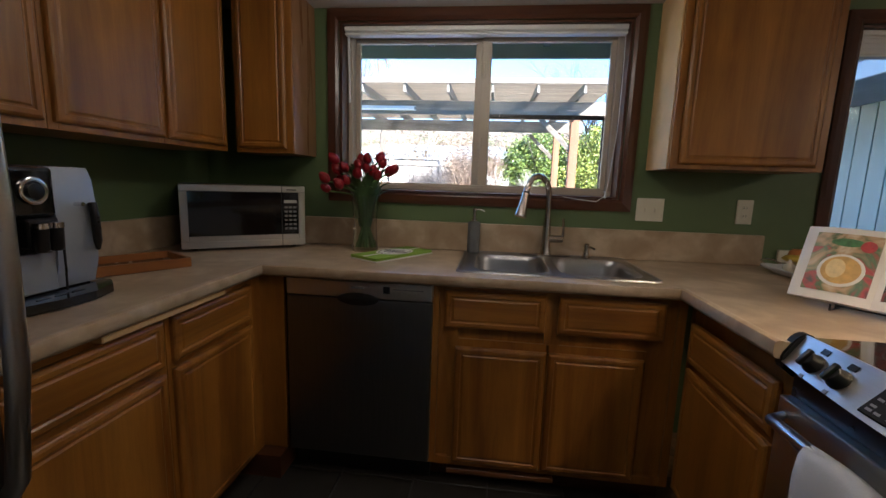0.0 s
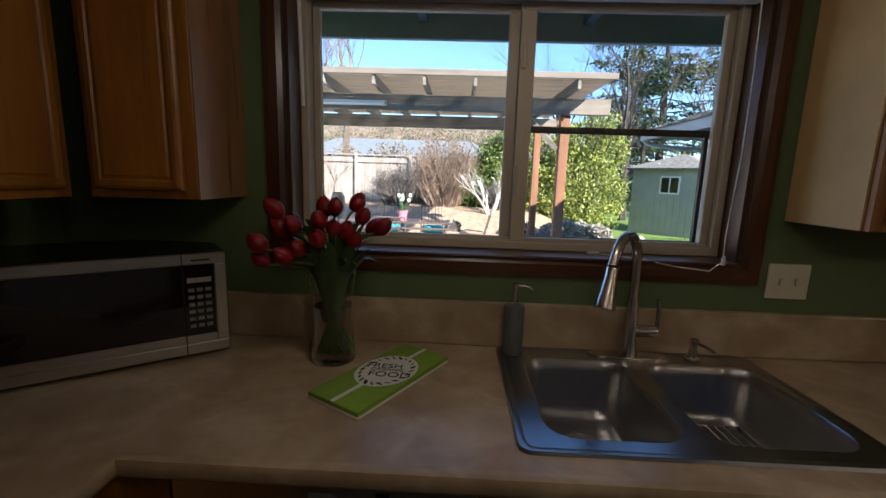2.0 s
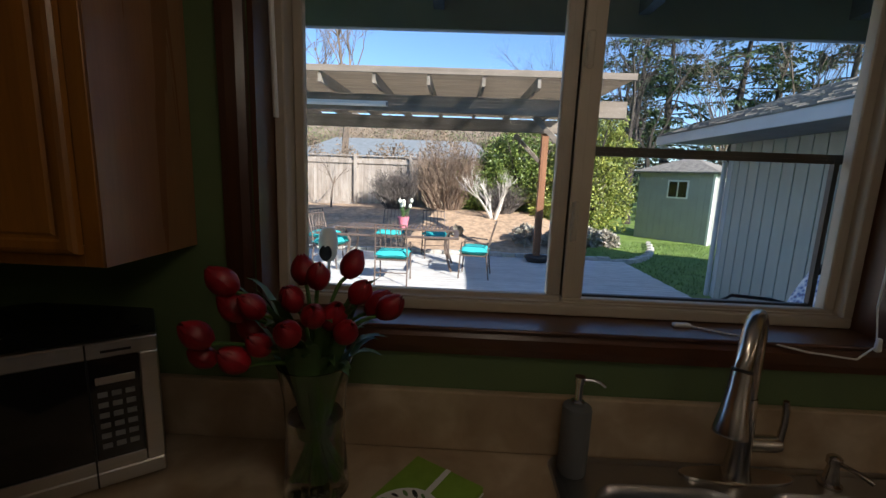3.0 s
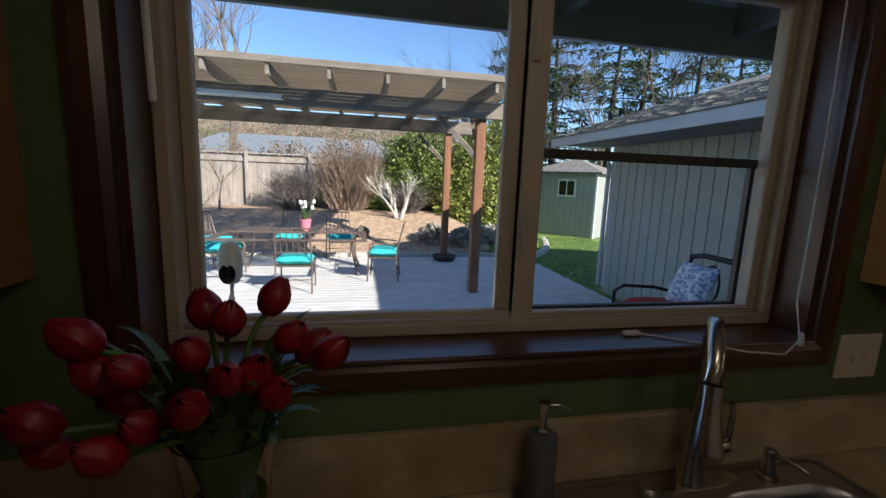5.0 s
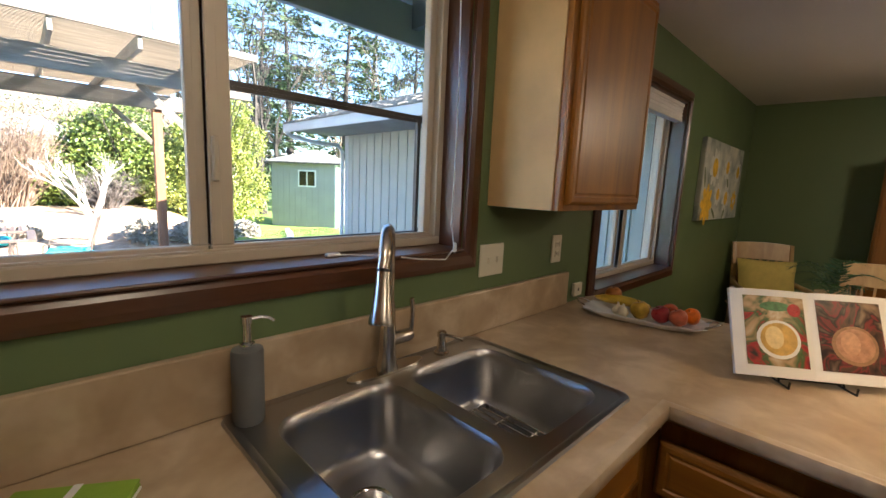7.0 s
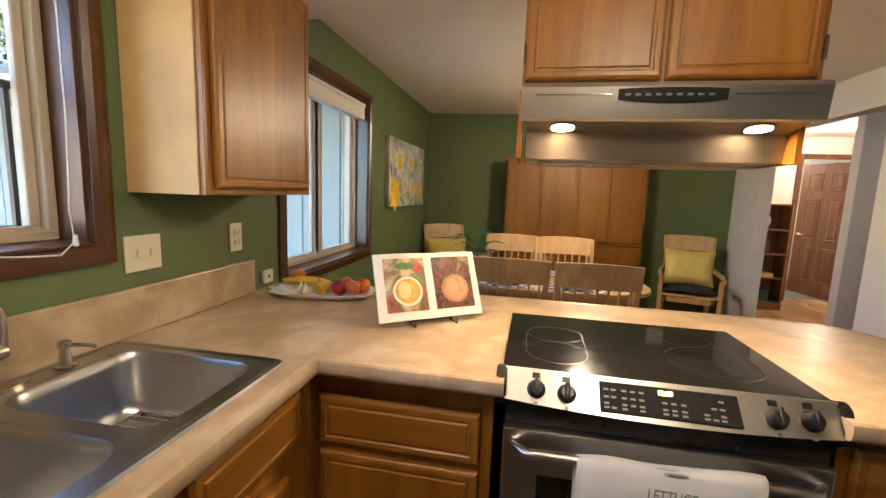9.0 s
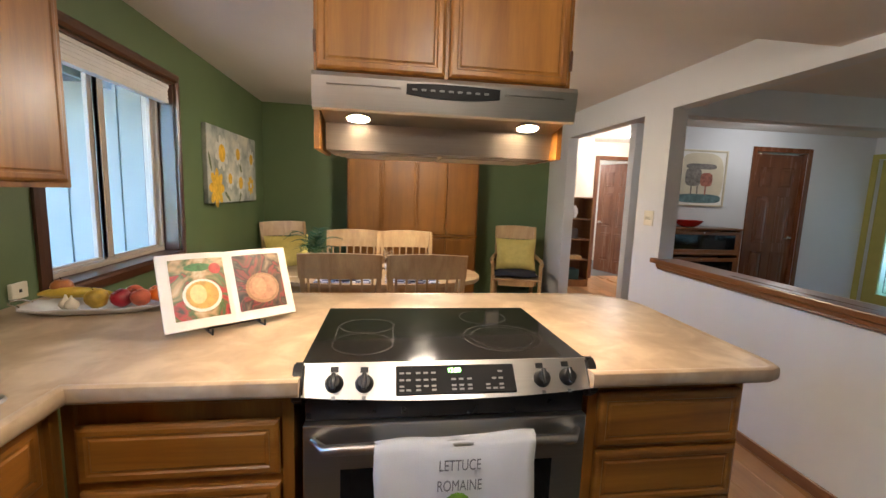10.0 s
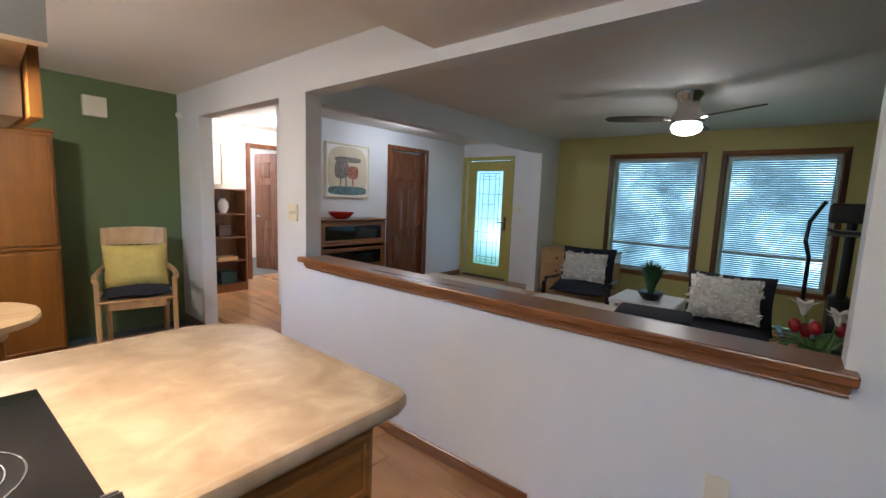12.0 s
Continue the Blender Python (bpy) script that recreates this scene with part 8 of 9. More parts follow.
# ---- deck furniture ----
def patio_chair(m):
    t = thing("patio_chair", m, "bronze metal patio chair with a teal cushion on the deck", "chair", "patio chairs")
    for sx in (-0.25, 0.25):
        part("leg", tube(B(), [(sx, -0.24, 0), (sx, -0.22, 0.40), (sx, -0.20, 0.62), (sx, -0.10, 0.64), (sx, 0.20, 0.62)], 0.013, 6), IRON, t)
        part("leg", tube(B(), [(sx, 0.27, 0), (sx, 0.22, 0.40), (sx * 0.96, 0.26, 0.65), (sx * 0.92, 0.34, 0.96)], 0.013, 6), IRON, t)
    part("seat", block(B(), (-0.25, -0.22, 0.385), (0.25, 0.23, 0.405), 0.006), IRON, t)
    for z, y in ((0.60, 0.255), (0.95, 0.335)):
        part("back_rail", tube(B(), [(-0.24, y, z), (0.24, y, z)], 0.011, 6), IRON, t)
    for k in range(5):
        x = -0.16 + 0.08 * k
        part("back_bar", tube(B(), [(x, 0.255, 0.60), (x, 0.335, 0.95)], 0.007, 5), IRON, t)
    part("stretcher", tube(B(), [(-0.25, 0.25, 0.2), (0.25, 0.25, 0.2)], 0.008, 6), IRON, t)
    c = part("cushion", cushion(B(), 0.54, 0.50, 0.14, 0.3, Matrix.Translation((0, 0, 0.472))), TEAL, t, "teal seat cushion", smooth=60)
    return t


pc = patio_chair(pose(-1.20, 7.97, DECK_Z, 0, 0, 180))
for x, y, a in ((0.12, 8.62, -98), (-2.48, 8.95, 75), (-1.62, 10.3, -8), (-0.65, 10.25, 12), (-2.85, 9.75, 60)):
    copy_thing(pc, pose(x, y, DECK_Z, 0, 0, a))
t = thing("patio_table", pose(-1.27, 9.22, DECK_Z), "long bronze metal patio table with a slatted top", "table")
part("top_frame", ring(B(), -1.1, 1.1, 0, 0.98, 0.08, 0.0, 0.03, 0.006), IRON, t, at=Matrix.Translation((0, -0.49, 0.75)) @ Matrix.Rotation(radians(90), 4, "X"))
for k in range(27):
    part("top_slat", block(B(), (-0.99 + 0.0745 * k, -0.415, 0.728), (-0.95 + 0.0745 * k, 0.415, 0.742)), IRON, t)
for sx in (-0.95, 0.95):
    for sy in (-0.38, 0.38):
        part("leg", tube(B(), [(sx, sy, 0.725), (sx * 0.9, sy * 0.9, 0.5), (sx * 0.97, sy * 0.97, 0.2), (sx * 1.04, sy * 1.04, 0)], 0.022, 6), IRON, t)
    part("stretcher", tube(B(), [(sx * 0.95, -0.34, 0.3), (sx * 0.95, 0.34, 0.3)], 0.012, 6), IRON, t)
PINK = plain("pink_foil", (0.72, 0.22, 0.28), 0.35, vary=0.15, scale=30)
t = thing("potted_tulips", pose(-1.18, 9.0, DECK_Z + 0.752), "white tulips in a pink wrapped pot on the patio table", "potted plant")
part("pot", lathe(B(), [(0.0, 0), (0.07, 0), (0.095, 0.16), (0.105, 0.2), (0.09, 0.19), (0.0, 0.18)], seg=16), PINK, t, smooth=40)
rnd = random.Random(3)
WHITEP = plain("white_petal", (0.80, 0.80, 0.68), 0.5, vary=0.1)
for k in range(9):
    a = k * 2.4
    p = (0.07 * math.cos(a) * (k % 3), 0.07 * math.sin(a) * (k % 3), rnd.uniform(0.36, 0.46))
    part("stem", tube(B(), [(p[0] * 0.4, p[1] * 0.4, 0.18), p], 0.006, 5), LEAF, t)
    bm = B()
    petal_cup(bm, p, (p[0], p[1], 1), 0.065, rnd)
    part("bloom", bm, WHITEP, t, "white bloom", smooth=60)
    bm = B()
    blade(bm, curve3((0, 0, 0.17), (0.05 * math.cos(a), 0.05 * math.sin(a), 0.3), (0.13 * math.cos(a), 0.13 * math.sin(a), 0.36), 6), 0.02, (-math.sin(a), math.cos(a), 0))
    part("leaf", bm, LEAF, t)
RATTAN = plain("dark_planter", (0.05, 0.04, 0.035), 0.7, vary=0.2)
solid("planter_bowl", lathe(B(), [(0.0, 0), (0.2, 0), (0.26, 0.1), (0.25, 0.12), (0.2, 0.09), (0.0, 0.08)], (0, 0, 0), 20), RATTAN, "low dark planter round the pergola post", "planter", smooth=40, at=pose(1.50, 10.20, DECK_Z))
rnd2 = random.Random(8)


def lounge():
    m = pose(2.72, 5.02, DECK_Z, 0, 0, -92)
    t = thing("deck_armchair", m, "dark metal deck armchair with a red seat cushion", "chair")
    REDF = plain("red_fabric", (0.42, 0.03, 0.02), 0.85, vary=0.1, scale=12, bump=0.4, bscale=300)
    for s in (-0.36, 0.36):
        part("arm", tube(B(), [(s, -0.36, 0.0), (s, -0.40, 0.35), (s, -0.40, 0.62), (s, -0.30, 0.68), (s, 0.05, 0.66), (s, 0.32, 0.60)], 0.018, 8), DARKIRON, t, smooth=60)
        part("back_post", tube(B(), [(s, 0.34, 0.0), (s, 0.28, 0.36), (s * 0.98, 0.36, 0.72), (s * 0.96, 0.46, 1.02)], 0.020, 8), DARKIRON, t, smooth=60)
    part("top_rail", tube(B(), [(-0.36, 0.45, 0.99), (-0.2, 0.46, 1.03), (0.2, 0.46, 1.03), (0.36, 0.45, 0.99)], 0.028, 8), DARKIRON, t, smooth=60)
    part("lower_rail", tube(B(), [(-0.36, 0.33, 0.55), (0.36, 0.33, 0.55)], 0.015, 8), DARKIRON, t)
    part("back_oval", tube(B(), [(0.1 * math.cos(a) + 0.0, 0.40, 0.78 + 0.18 * math.sin(a)) for a in (2 * math.pi * k / 20 for k in range(21))], 0.012, 6), DARKIRON, t)
    part("seat_frame", ring(B(), -0.36, 0.36, -0.36, 0.30, 0.03, 0, 0.03, 0.004), DARKIRON, t, at=Matrix.Translation((0, 0, 0.37)) @ Matrix.Rotation(radians(90), 4, "X") @ Matrix.Diagonal((1, 1, -1, 1)))
    part("seat_slats", block(B(), (-0.33, -0.33, 0.345), (0.33, 0.27, 0.355)), DARKIRON, t)
    part("seat_cushion", cushion(B(), 0.68, 0.66, 0.20, 0.2, Matrix.Translation((0, -0.05, 0.485))), REDF, t, "red seat cushion", smooth=60)
    PATT, nt, b = nodes_of("patterned_cushion")
    v = nt.nodes.new("ShaderNodeTexVoronoi")
    v.inputs["Scale"].default_value = 26
    nt.links.new(coords(nt), v.inputs["Vector"])
    nt.links.new(ramp(nt, v.outputs["Distance"], [(0.0, (0.30, 0.16, 0.10)), (0.22, (0.12, 0.17, 0.34)), (0.45, (0.42, 0.46, 0.58)), (0.75, (0.76, 0.75, 0.74))]), b.inputs["Base Color"])
    put(b, Roughness=0.9)
    solid("throw_pillow", cushion(B(), 0.44, 0.44, 0.15, 0.4), PATT, "white throw pillow with a blue leaf pattern on the armchair", "pillow", smooth=60, at=m @ pose(0.03, 0.16, 0.78, 66, 0, 6))


lounge()
t = thing("security_camera", pose(-0.60, 2.62, 1.335), "small white security camera with a black face under the window", "security camera")
part("shell", lathe(B(), [(0.0, -0.05), (0.018, -0.048), (0.026, -0.03), (0.028, 0.0), (0.026, 0.03), (0.018, 0.048), (0.0, 0.05)], seg=20), WHITE, t, smooth=60)
part("face", lathe(B(), [(0.0, 0), (0.0175, 0), (0.0185, 0.006), (0.0, 0.008)], seg=20, m=Matrix.Translation((0, -0.021, -0.022)) @ Matrix.Rotation(radians(90), 4, "X") @ Matrix.Diagonal((1, 1.3, 1, 1))), BLACKGLASS, t, smooth=40)
part("arm", tube(B(), [(0, 0.01, -0.045), (0, 0.0, -0.09), (0, -0.06, -0.12), (0, -0.119, -0.12)], 0.008, 8), WHITE, t)
part("mount", block(B(), (-0.03, -0.1195, -0.15), (0.03, -0.11, -0.09), 0.004), WHITE, t)


# ---- plants and trees ----
LAUREL = leafy("laurel_leaf", (0.06, 0.11, 0.022), (0.27, 0.33, 0.07), 0.4)
YELLOWG = leafy("sunny_leaf", (0.12, 0.17, 0.03), (0.42, 0.43, 0.09), 0.45)
PINE = leafy("pine_needle", (0.018, 0.045, 0.018), (0.085, 0.125, 0.045), 0.6)
TWIG = leafy("bare_twig", (0.16, 0.10, 0.07), (0.34, 0.25, 0.18), 0.8)
TWIGD = leafy("dark_twig", (0.07, 0.06, 0.055), (0.16, 0.13, 0.115), 0.8)
LAVENDER = leafy("grey_lavender", (0.32, 0.29, 0.24), (0.56, 0.51, 0.43), 0.8)
BARKW = plain("tree_bark", (0.16, 0.12, 0.09), 0.9, vary=0.3, scale=8, bump=0.6, bscale=30)
BARKD = plain("dark_bark", (0.06, 0.048, 0.04), 0.9, vary=0.3, scale=8, bump=0.6, bscale=30)
WHITEBARK = plain("pale_bark", (0.60, 0.55, 0.48), 0.85, vary=0.15, scale=8, bump=0.3)


def leaves(name, centres, count, size, material, parent, seed, flat=0.5):
    """Many small folded leaves scattered through ellipsoids given as (centre, radii)."""
    r = np.random.default_rng(seed)
    weights = np.array([a * b * c for _, (a, b, c) in centres]) ** 0.67
    pick = r.choice(len(centres), count, p=weights / weights.sum())
    C = np.array([c for c, _ in centres], dtype=float)[pick]
    R = np.array([q for _, q in centres], dtype=float)[pick]
    d = r.normal(size=(count, 3))
    d /= np.linalg.norm(d, axis=1)[:, None]
    rad = 0.55 + 0.45 * r.random(count) ** 0.6
    bumpy = 1 + 0.22 * np.sin(5 * d[:, 0] + 3 * d[:, 2] + pick) * np.cos(4 * d[:, 1] + pick)
    P0 = C + d * R * (rad * bumpy)[:, None]
    ax = r.normal(size=(count, 3)) + d * flat
    ax /= np.linalg.norm(ax, axis=1)[:, None]
    sd = np.cross(ax, r.normal(size=(count, 3)))
    sd /= np.linalg.norm(sd, axis=1)[:, None]
    L = size * (0.6 + 0.8 * r.random(count))[:, None]
    nrm = np.cross(ax, sd)
    verts = np.stack([P0, P0 + ax * L * 0.5 + sd * L * 0.28 + nrm * L * 0.08, P0 + ax * L, P0 + ax * L * 0.5 - sd * L * 0.28 + nrm * L * 0.08], 1).reshape(-1, 3)
    idx = np.arange(count) * 4
    faces = np.concatenate([np.stack([idx, idx + 1, idx + 2], 1), np.stack([idx, idx + 2, idx + 3], 1)])
    me = bpy.data.meshes.new(name)
    me.from_pydata(verts.tolist(), [], faces.tolist())
    me.materials.append(material)
    ob = new(name, me)
    ob.parent = parent
    return tagged(ob, kind="stuff")


def limbs(bm, start, way, length, radius, depth, rnd, spread_=0.55, droop=0.0, seg=5, split=(2, 3)):
    """A limb that wanders, tapers and forks."""
    pts, rad = [Vector(start)], [radius]
    d = Vector(way).normalized()
    n = 4
    for k in range(n):
        d = (d + Vector((rnd.uniform(-1, 1), rnd.uniform(-1, 1), rnd.uniform(-0.5, 0.8) - droop)) * 0.16).normalized()
        pts.append(pts[-1] + d * length / n)
        rad.append(radius * (1 - 0.42 * (k + 1) / n))
    tube(bm, pts, radius, seg, rad)
    if depth > 0:
        for k in range(rnd.randint(*split) + 1):
            i = rnd.randint(2, n)
            nd = (d + Vector((rnd.uniform(-1, 1), rnd.uniform(-1, 1), rnd.uniform(-0.3, 0.7))) * spread_).normalized()
            limbs(bm, pts[i], nd, length * rnd.uniform(0.55, 0.8), rad[i] * 0.62, depth - 1, rnd, spread_, droop, max(3, seg - 1), split)


def bare_tree(m, height, radius, seed, material, label, depth=5, stems=1, group="", lean=(0, 0, 1)):
    rnd = random.Random(seed)
    t = thing("bare_tree", m, label, "tree", group)
    bm = B()
    for s in range(stems):
        a = 2 * math.pi * s / max(1, stems) + 0.4
        off = Vector((math.cos(a), math.sin(a), 0)) * (0 if stems == 1 else 0.05)
        way = Vector(lean) + Vector((math.cos(a), math.sin(a), 0)) * (0 if stems == 1 else 0.55)
        limbs(bm, off + Vector((0, 0, -0.1)), way, height * 0.36, radius, depth, rnd, 0.6)
    part("trunk", bm, material, t, smooth=60)
    return t


def sprays(name, boughs, per, size, material, parent, seed):
    """Needle tufts hanging in flat sprays along boughs given as (root, tip)."""
    r = np.random.default_rng(seed)
    A = np.array([tuple(a) for a, _ in boughs])
    E = np.array([tuple(b) for _, b in boughs])
    ln = np.linalg.norm(E - A, axis=1)
    pick = r.choice(len(boughs), per, p=ln / ln.sum())
    f = 0.22 + 0.83 * r.random(per)
    d = (E - A)[pick]
    L = ln[pick][:, None]
    d = d / L
    side = np.cross(d, np.array([0, 0, 1.0]))
    side /= np.linalg.norm(side, axis=1)[:, None]
    off = r.uniform(-1, 1, per)
    wide = (0.30 * L[:, 0] * (1.1 - f) + 0.10) * off
    hang = -0.05 - 0.35 * np.abs(wide) + r.normal(0, 0.05, per)
    sag = 0.25 * np.sin(3.1 * f) * 0.4
    P0 = A[pick] + d * L * f[:, None] + side * wide[:, None] + np.stack([0 * f, 0 * f, hang + sag], 1)
    ax = d * 0.7 + side * (off * 0.9)[:, None] + r.normal(0, 0.35, (per, 3)) + np.array([0, 0, -0.25])
    ax /= np.linalg.norm(ax, axis=1)[:, None]
    sd = np.cross(ax, r.normal(0, 1, (per, 3)))
    sd /= np.linalg.norm(sd, axis=1)[:, None]
    S = size * (0.6 + 0.9 * r.random(per))[:, None]
    V = np.stack([P0 - sd * S * 0.06, P0 + ax * S * 0.55 + sd * S * 0.17, P0 + ax * S, P0 + ax * S * 0.55 - sd * S * 0.17], 1).reshape(-1, 3)
    q = np.arange(per) * 4
    F = np.concatenate([np.stack([q, q + 1, q + 2], 1), np.stack([q, q + 2, q + 3], 1)])
    me = bpy.data.meshes.new(name)
    me.from_pydata(V.tolist(), [], F.tolist())
    me.materials.append(material)
    ob = new(name, me)
    ob.parent = parent
    return tagged(ob, kind="stuff")


def conifer(m, height, spread_, seed, group="pines behind the garage"):
    rnd = random.Random(seed)
    t = thing("pine_tree", m, "tall dark green pine with open drooping boughs", "tree", group)
    lean = rnd.uniform(-0.5, 0.5)
    part("trunk", tube(B(), [(0, 0, -0.3), (lean * 0.3, 0.1, height * 0.5), (lean, 0.1, height)], 0.2, 8, [0.26, 0.17, 0.03]), BARKD, t, smooth=60)
    bm = B()
    boughs = []
    for k in range(58):
        f = rnd.random() ** 0.85
        z = height * (0.14 + 0.85 * f)
        a = rnd.uniform(0, 6.28)
        L = spread_ * (1.25 - 0.70 * f) * rnd.uniform(0.5, 1.6)
        c0 = Vector((lean * f, 0.1, z))
        e = c0 + Vector((math.cos(a) * L, math.sin(a) * L, L * (rnd.uniform(-0.40, 0.05) + 0.3 * f)))
        tube(bm, [c0, c0.lerp(e, 0.5) + Vector((0, 0, 0.10)), e], 0.03, 4, [0.05, 0.03, 0.008])
        boughs.append((c0, e))
    part("boughs", bm, BARKD, t)
    sprays("crown", boughs, 5500, 0.25, PINE, t, seed)
    return t


for k, (x, y, h) in enumerate(((8.6, 24, 10.0), (11.3, 26, 12.5), (13.6, 24, 12.0), (16.2, 25, 12.5), (19.0, 24, 12), (24, 26, 13), (10.2, 30, 9.5))):
    conifer(pose(x, y, -0.3), h, 2.3 if k < 4 else 2.6, 20 + k)
bare_tree(pose(7.4, 20.5, -0.2), 11.0, 0.19, 31, BARKD, "tall bare dark tree behind the shed", 5)
bare_tree(pose(9.4, 23.2, -0.2), 12.0, 0.16, 45, BARKD, "tall bare dark tree among the pines", 5)
bare_tree(pose(14.6, 22.5, -0.2), 12.0, 0.16, 46, BARKW, "tall bare brown tree among the pines", 5)
bare_tree(pose(17.6, 22.8, -0.2), 12.0, 0.18, 47, BARKD, "tall bare dark tree among the pines", 5)
bare_tree(pose(12.2, 22, -0.2), 10, 0.15, 38, BARKW, "bare brown tree among the pines", 5)
bare_tree(pose(5.0, 22, 0.2), 10.5, 0.16, 32, BARKD, "bare winter tree beyond the pergola", 5)
bare_tree(pose(-5.6, 21.5, 0.4), 13.0, 0.22, 33, BARKW, "bare winter tree with pale brown limbs behind the fence", 5)
bare_tree(pose(-9.0, 23, 0.4), 12.0, 0.2, 34, BARKW, "bare winter tree behind the fence", 5)
bare_tree(pose(-4.1, 14.3, 0.5), 2.9, 0.035, 35, BARKW, "slim bare sapling against the fence", 4)
bare_tree(pose(0.85, 13.8, 0.40), 2.1, 0.045, 36, WHITEBARK, "small bare tree with pale whitewashed stems", 3, 4)


def shrub(m, blobs, count, size, material, label, seed, name="shrub"):
    rnd = random.Random(seed)
    t = thing(name, m, label, "shrub", "garden shrubs")
    bm = B()
    for c, r in blobs:
        limbs(bm, (c[0] * 0.3, c[1] * 0.3, -0.1), (c[0] * 0.6, c[1] * 0.6, c[2]), max(0.3, c[2] * 1.0), 0.035, 2, rnd, 0.7)
    part("stems", bm, BARKD, t)
    leaves("foliage", blobs, count, size, material, t, seed)
    return t


shrub(pose(1.55, 15.0, 0.4), [((0, 0, 1.4), (1.1, 0.7, 1.1)), ((-0.7, 0, 0.9), (0.8, 0.6, 0.9)), ((0.7, 0, 0.9), (0.9, 0.7, 0.9)), ((0.2, -0.2, 2.1), (0.8, 0.5, 0.7)), ((-0.5, 0, 1.9), (0.6, 0.5, 0.5))], 16000, 0.085, LAUREL, "dense green laurel beside the pergola", 41)
shrub(pose(3.6, 14.4, 0.0), [((0, 0, 1.3), (1.1, 0.9, 1.3)), ((0.7, 0.2, 1.0), (0.9, 0.7, 1.0)), ((-0.8, 0.1, 1.0), (0.9, 0.7, 1.0)), ((0.2, 0.2, 2.6), (0.9, 0.6, 0.8)), ((0.9, 0.3, 2.4), (0.7, 0.6, 0.7)), ((0.6, 0.3, 3.2), (0.55, 0.5, 0.5)), ((-0.5, 0.2, 2.3), (0.6, 0.5, 0.6))], 20000, 0.085, YELLOWG, "tall sunlit yellow-green laurel hedge", 42)
shrub(pose(3.7, 16.9, 0.0), [((0, 0, 1.6), (1.0, 0.8, 1.4)), ((0.3, 0, 2.8), (0.7, 0.6, 0.7))], 6000, 0.10, YELLOWG, "yellow-green shrub beside the shed", 43)
shrub(pose(0.1, 15.1, 0.45), [((0, 0, 0.8), (0.6, 0.5, 0.8)), ((0.5, -0.2, 0.5), (0.5, 0.4, 0.5))], 4500, 0.08, LAUREL, "low dark green shrub behind the pale tree", 44)


def brush(m, blobs, count, material, label, seed):
    """A thicket of thin bare twigs."""
    rnd = random.Random(seed)
    t = thing("bare_shrub", m, label, "shrub", "garden shrubs")
    bm = B()
    for k in range(count):
        c, r = blobs[k % len(blobs)]
        a, e = rnd.uniform(0, 6.28), rnd.uniform(0.25, 1.0)
        tip = Vector((c[0] + r[0] * math.cos(a) * e, c[1] + r[1] * math.sin(a) * e, c[2] + r[2] * rnd.uniform(-0.3, 1.0)))
        foot = Vector((c[0] * 0.5 + rnd.uniform(-0.15, 0.15), c[1] * 0.5 + rnd.uniform(-0.1, 0.1), -0.1))
        mid = foot.lerp(tip, 0.55) + Vector((rnd.uniform(-0.12, 0.12), rnd.uniform(-0.12, 0.12), 0.12))
        tube(bm, [foot, mid, tip], 0.008, 3, [0.011, 0.007, 0.002])
        for q in range(4):
            s = mid.lerp(tip, rnd.random())
            tube(bm, [s, s + Vector((rnd.uniform(-0.25, 0.25), rnd.uniform(-0.2, 0.2), rnd.uniform(-0.02, 0.28)))], 0.004, 3, [0.005, 0.0015])
    tagged(part("twigs", bm, material, t), kind="stuff")
    return t


brush(pose(-0.65, 14.7, 0.5), [((0, 0, 1.1), (0.95, 0.5, 1.15)), ((0.6, 0, 1.0), (0.7, 0.4, 1.1)), ((-0.5, 0, 0.9), (0.6, 0.4, 0.9))], 750, TWIG, "rounded bare shrub of reddish brown twigs", 51)
brush(pose(-1.9, 14.5, 0.5), [((0, 0, 0.6), (0.7, 0.4, 0.65)), ((-0.6, 0, 0.6), (0.6, 0.4, 0.6))], 320, TWIGD, "dark bare shrub against the fence", 52)
brush(pose(1.2, 14.4, 0.4), [((0, 0, 0.5), (0.9, 0.4, 0.5))], 200, TWIGD, "tangled bare stems under the laurel", 53)
for k, (x, y, s) in enumerate(((1.55, 12.0, 0.32), (2.3, 11.9, 0.28), (2.75, 12.2, 0.34), (3.3, 12.6, 0.30), (3.9, 13.0, 0.30), (-0.2, 12.4, 0.12))):
    m = pose(x, y, rise(x, y) + 0.02)
    t = thing("lavender", m, "grey dormant lavender clump in the bark bed", "plant", "lavender clumps")
    leaves("foliage", [((0, 0, s * 0.6), (s, s, s * 0.75))], 900, 0.10, LAVENDER, t, 60 + k, 1.5)

# brown hillside and brushy woods beyond the fence
bm = B()
hx_, hy_ = 60, 10
gv = []
for j in range(hy_ + 1):
    v = j / hy_
    row = []
    for i in range(hx_ + 1):
        x, y = -60 + 1.15 * i, 34 + 22 * v
        crest = 8.6 + 0.9 * noise.noise((x * 0.11, 3.1, 0)) + 0.4 * noise.noise((x * 0.5, 7.1, 0))
        row.append(bm.verts.new((x, y, -0.4 + crest * (v * (2 - v)) + 0.25 * noise.noise((x * 0.9, y * 0.9, 0)))))
    gv.append(row)
for a, b in zip(gv, gv[1:]):
    for k in range(hx_):
        bm.faces.new((a[k], a[k + 1], b[k + 1], b[k]))
solid("hillside", bm, plain("dry_brush_hill", (0.19, 0.145, 0.10), 0.95, vary=0.55, scale=0.8, bump=1.0, bscale=5, world_space=True), "brown winter hillside beyond the fence", "hill", "structure", smooth=60)

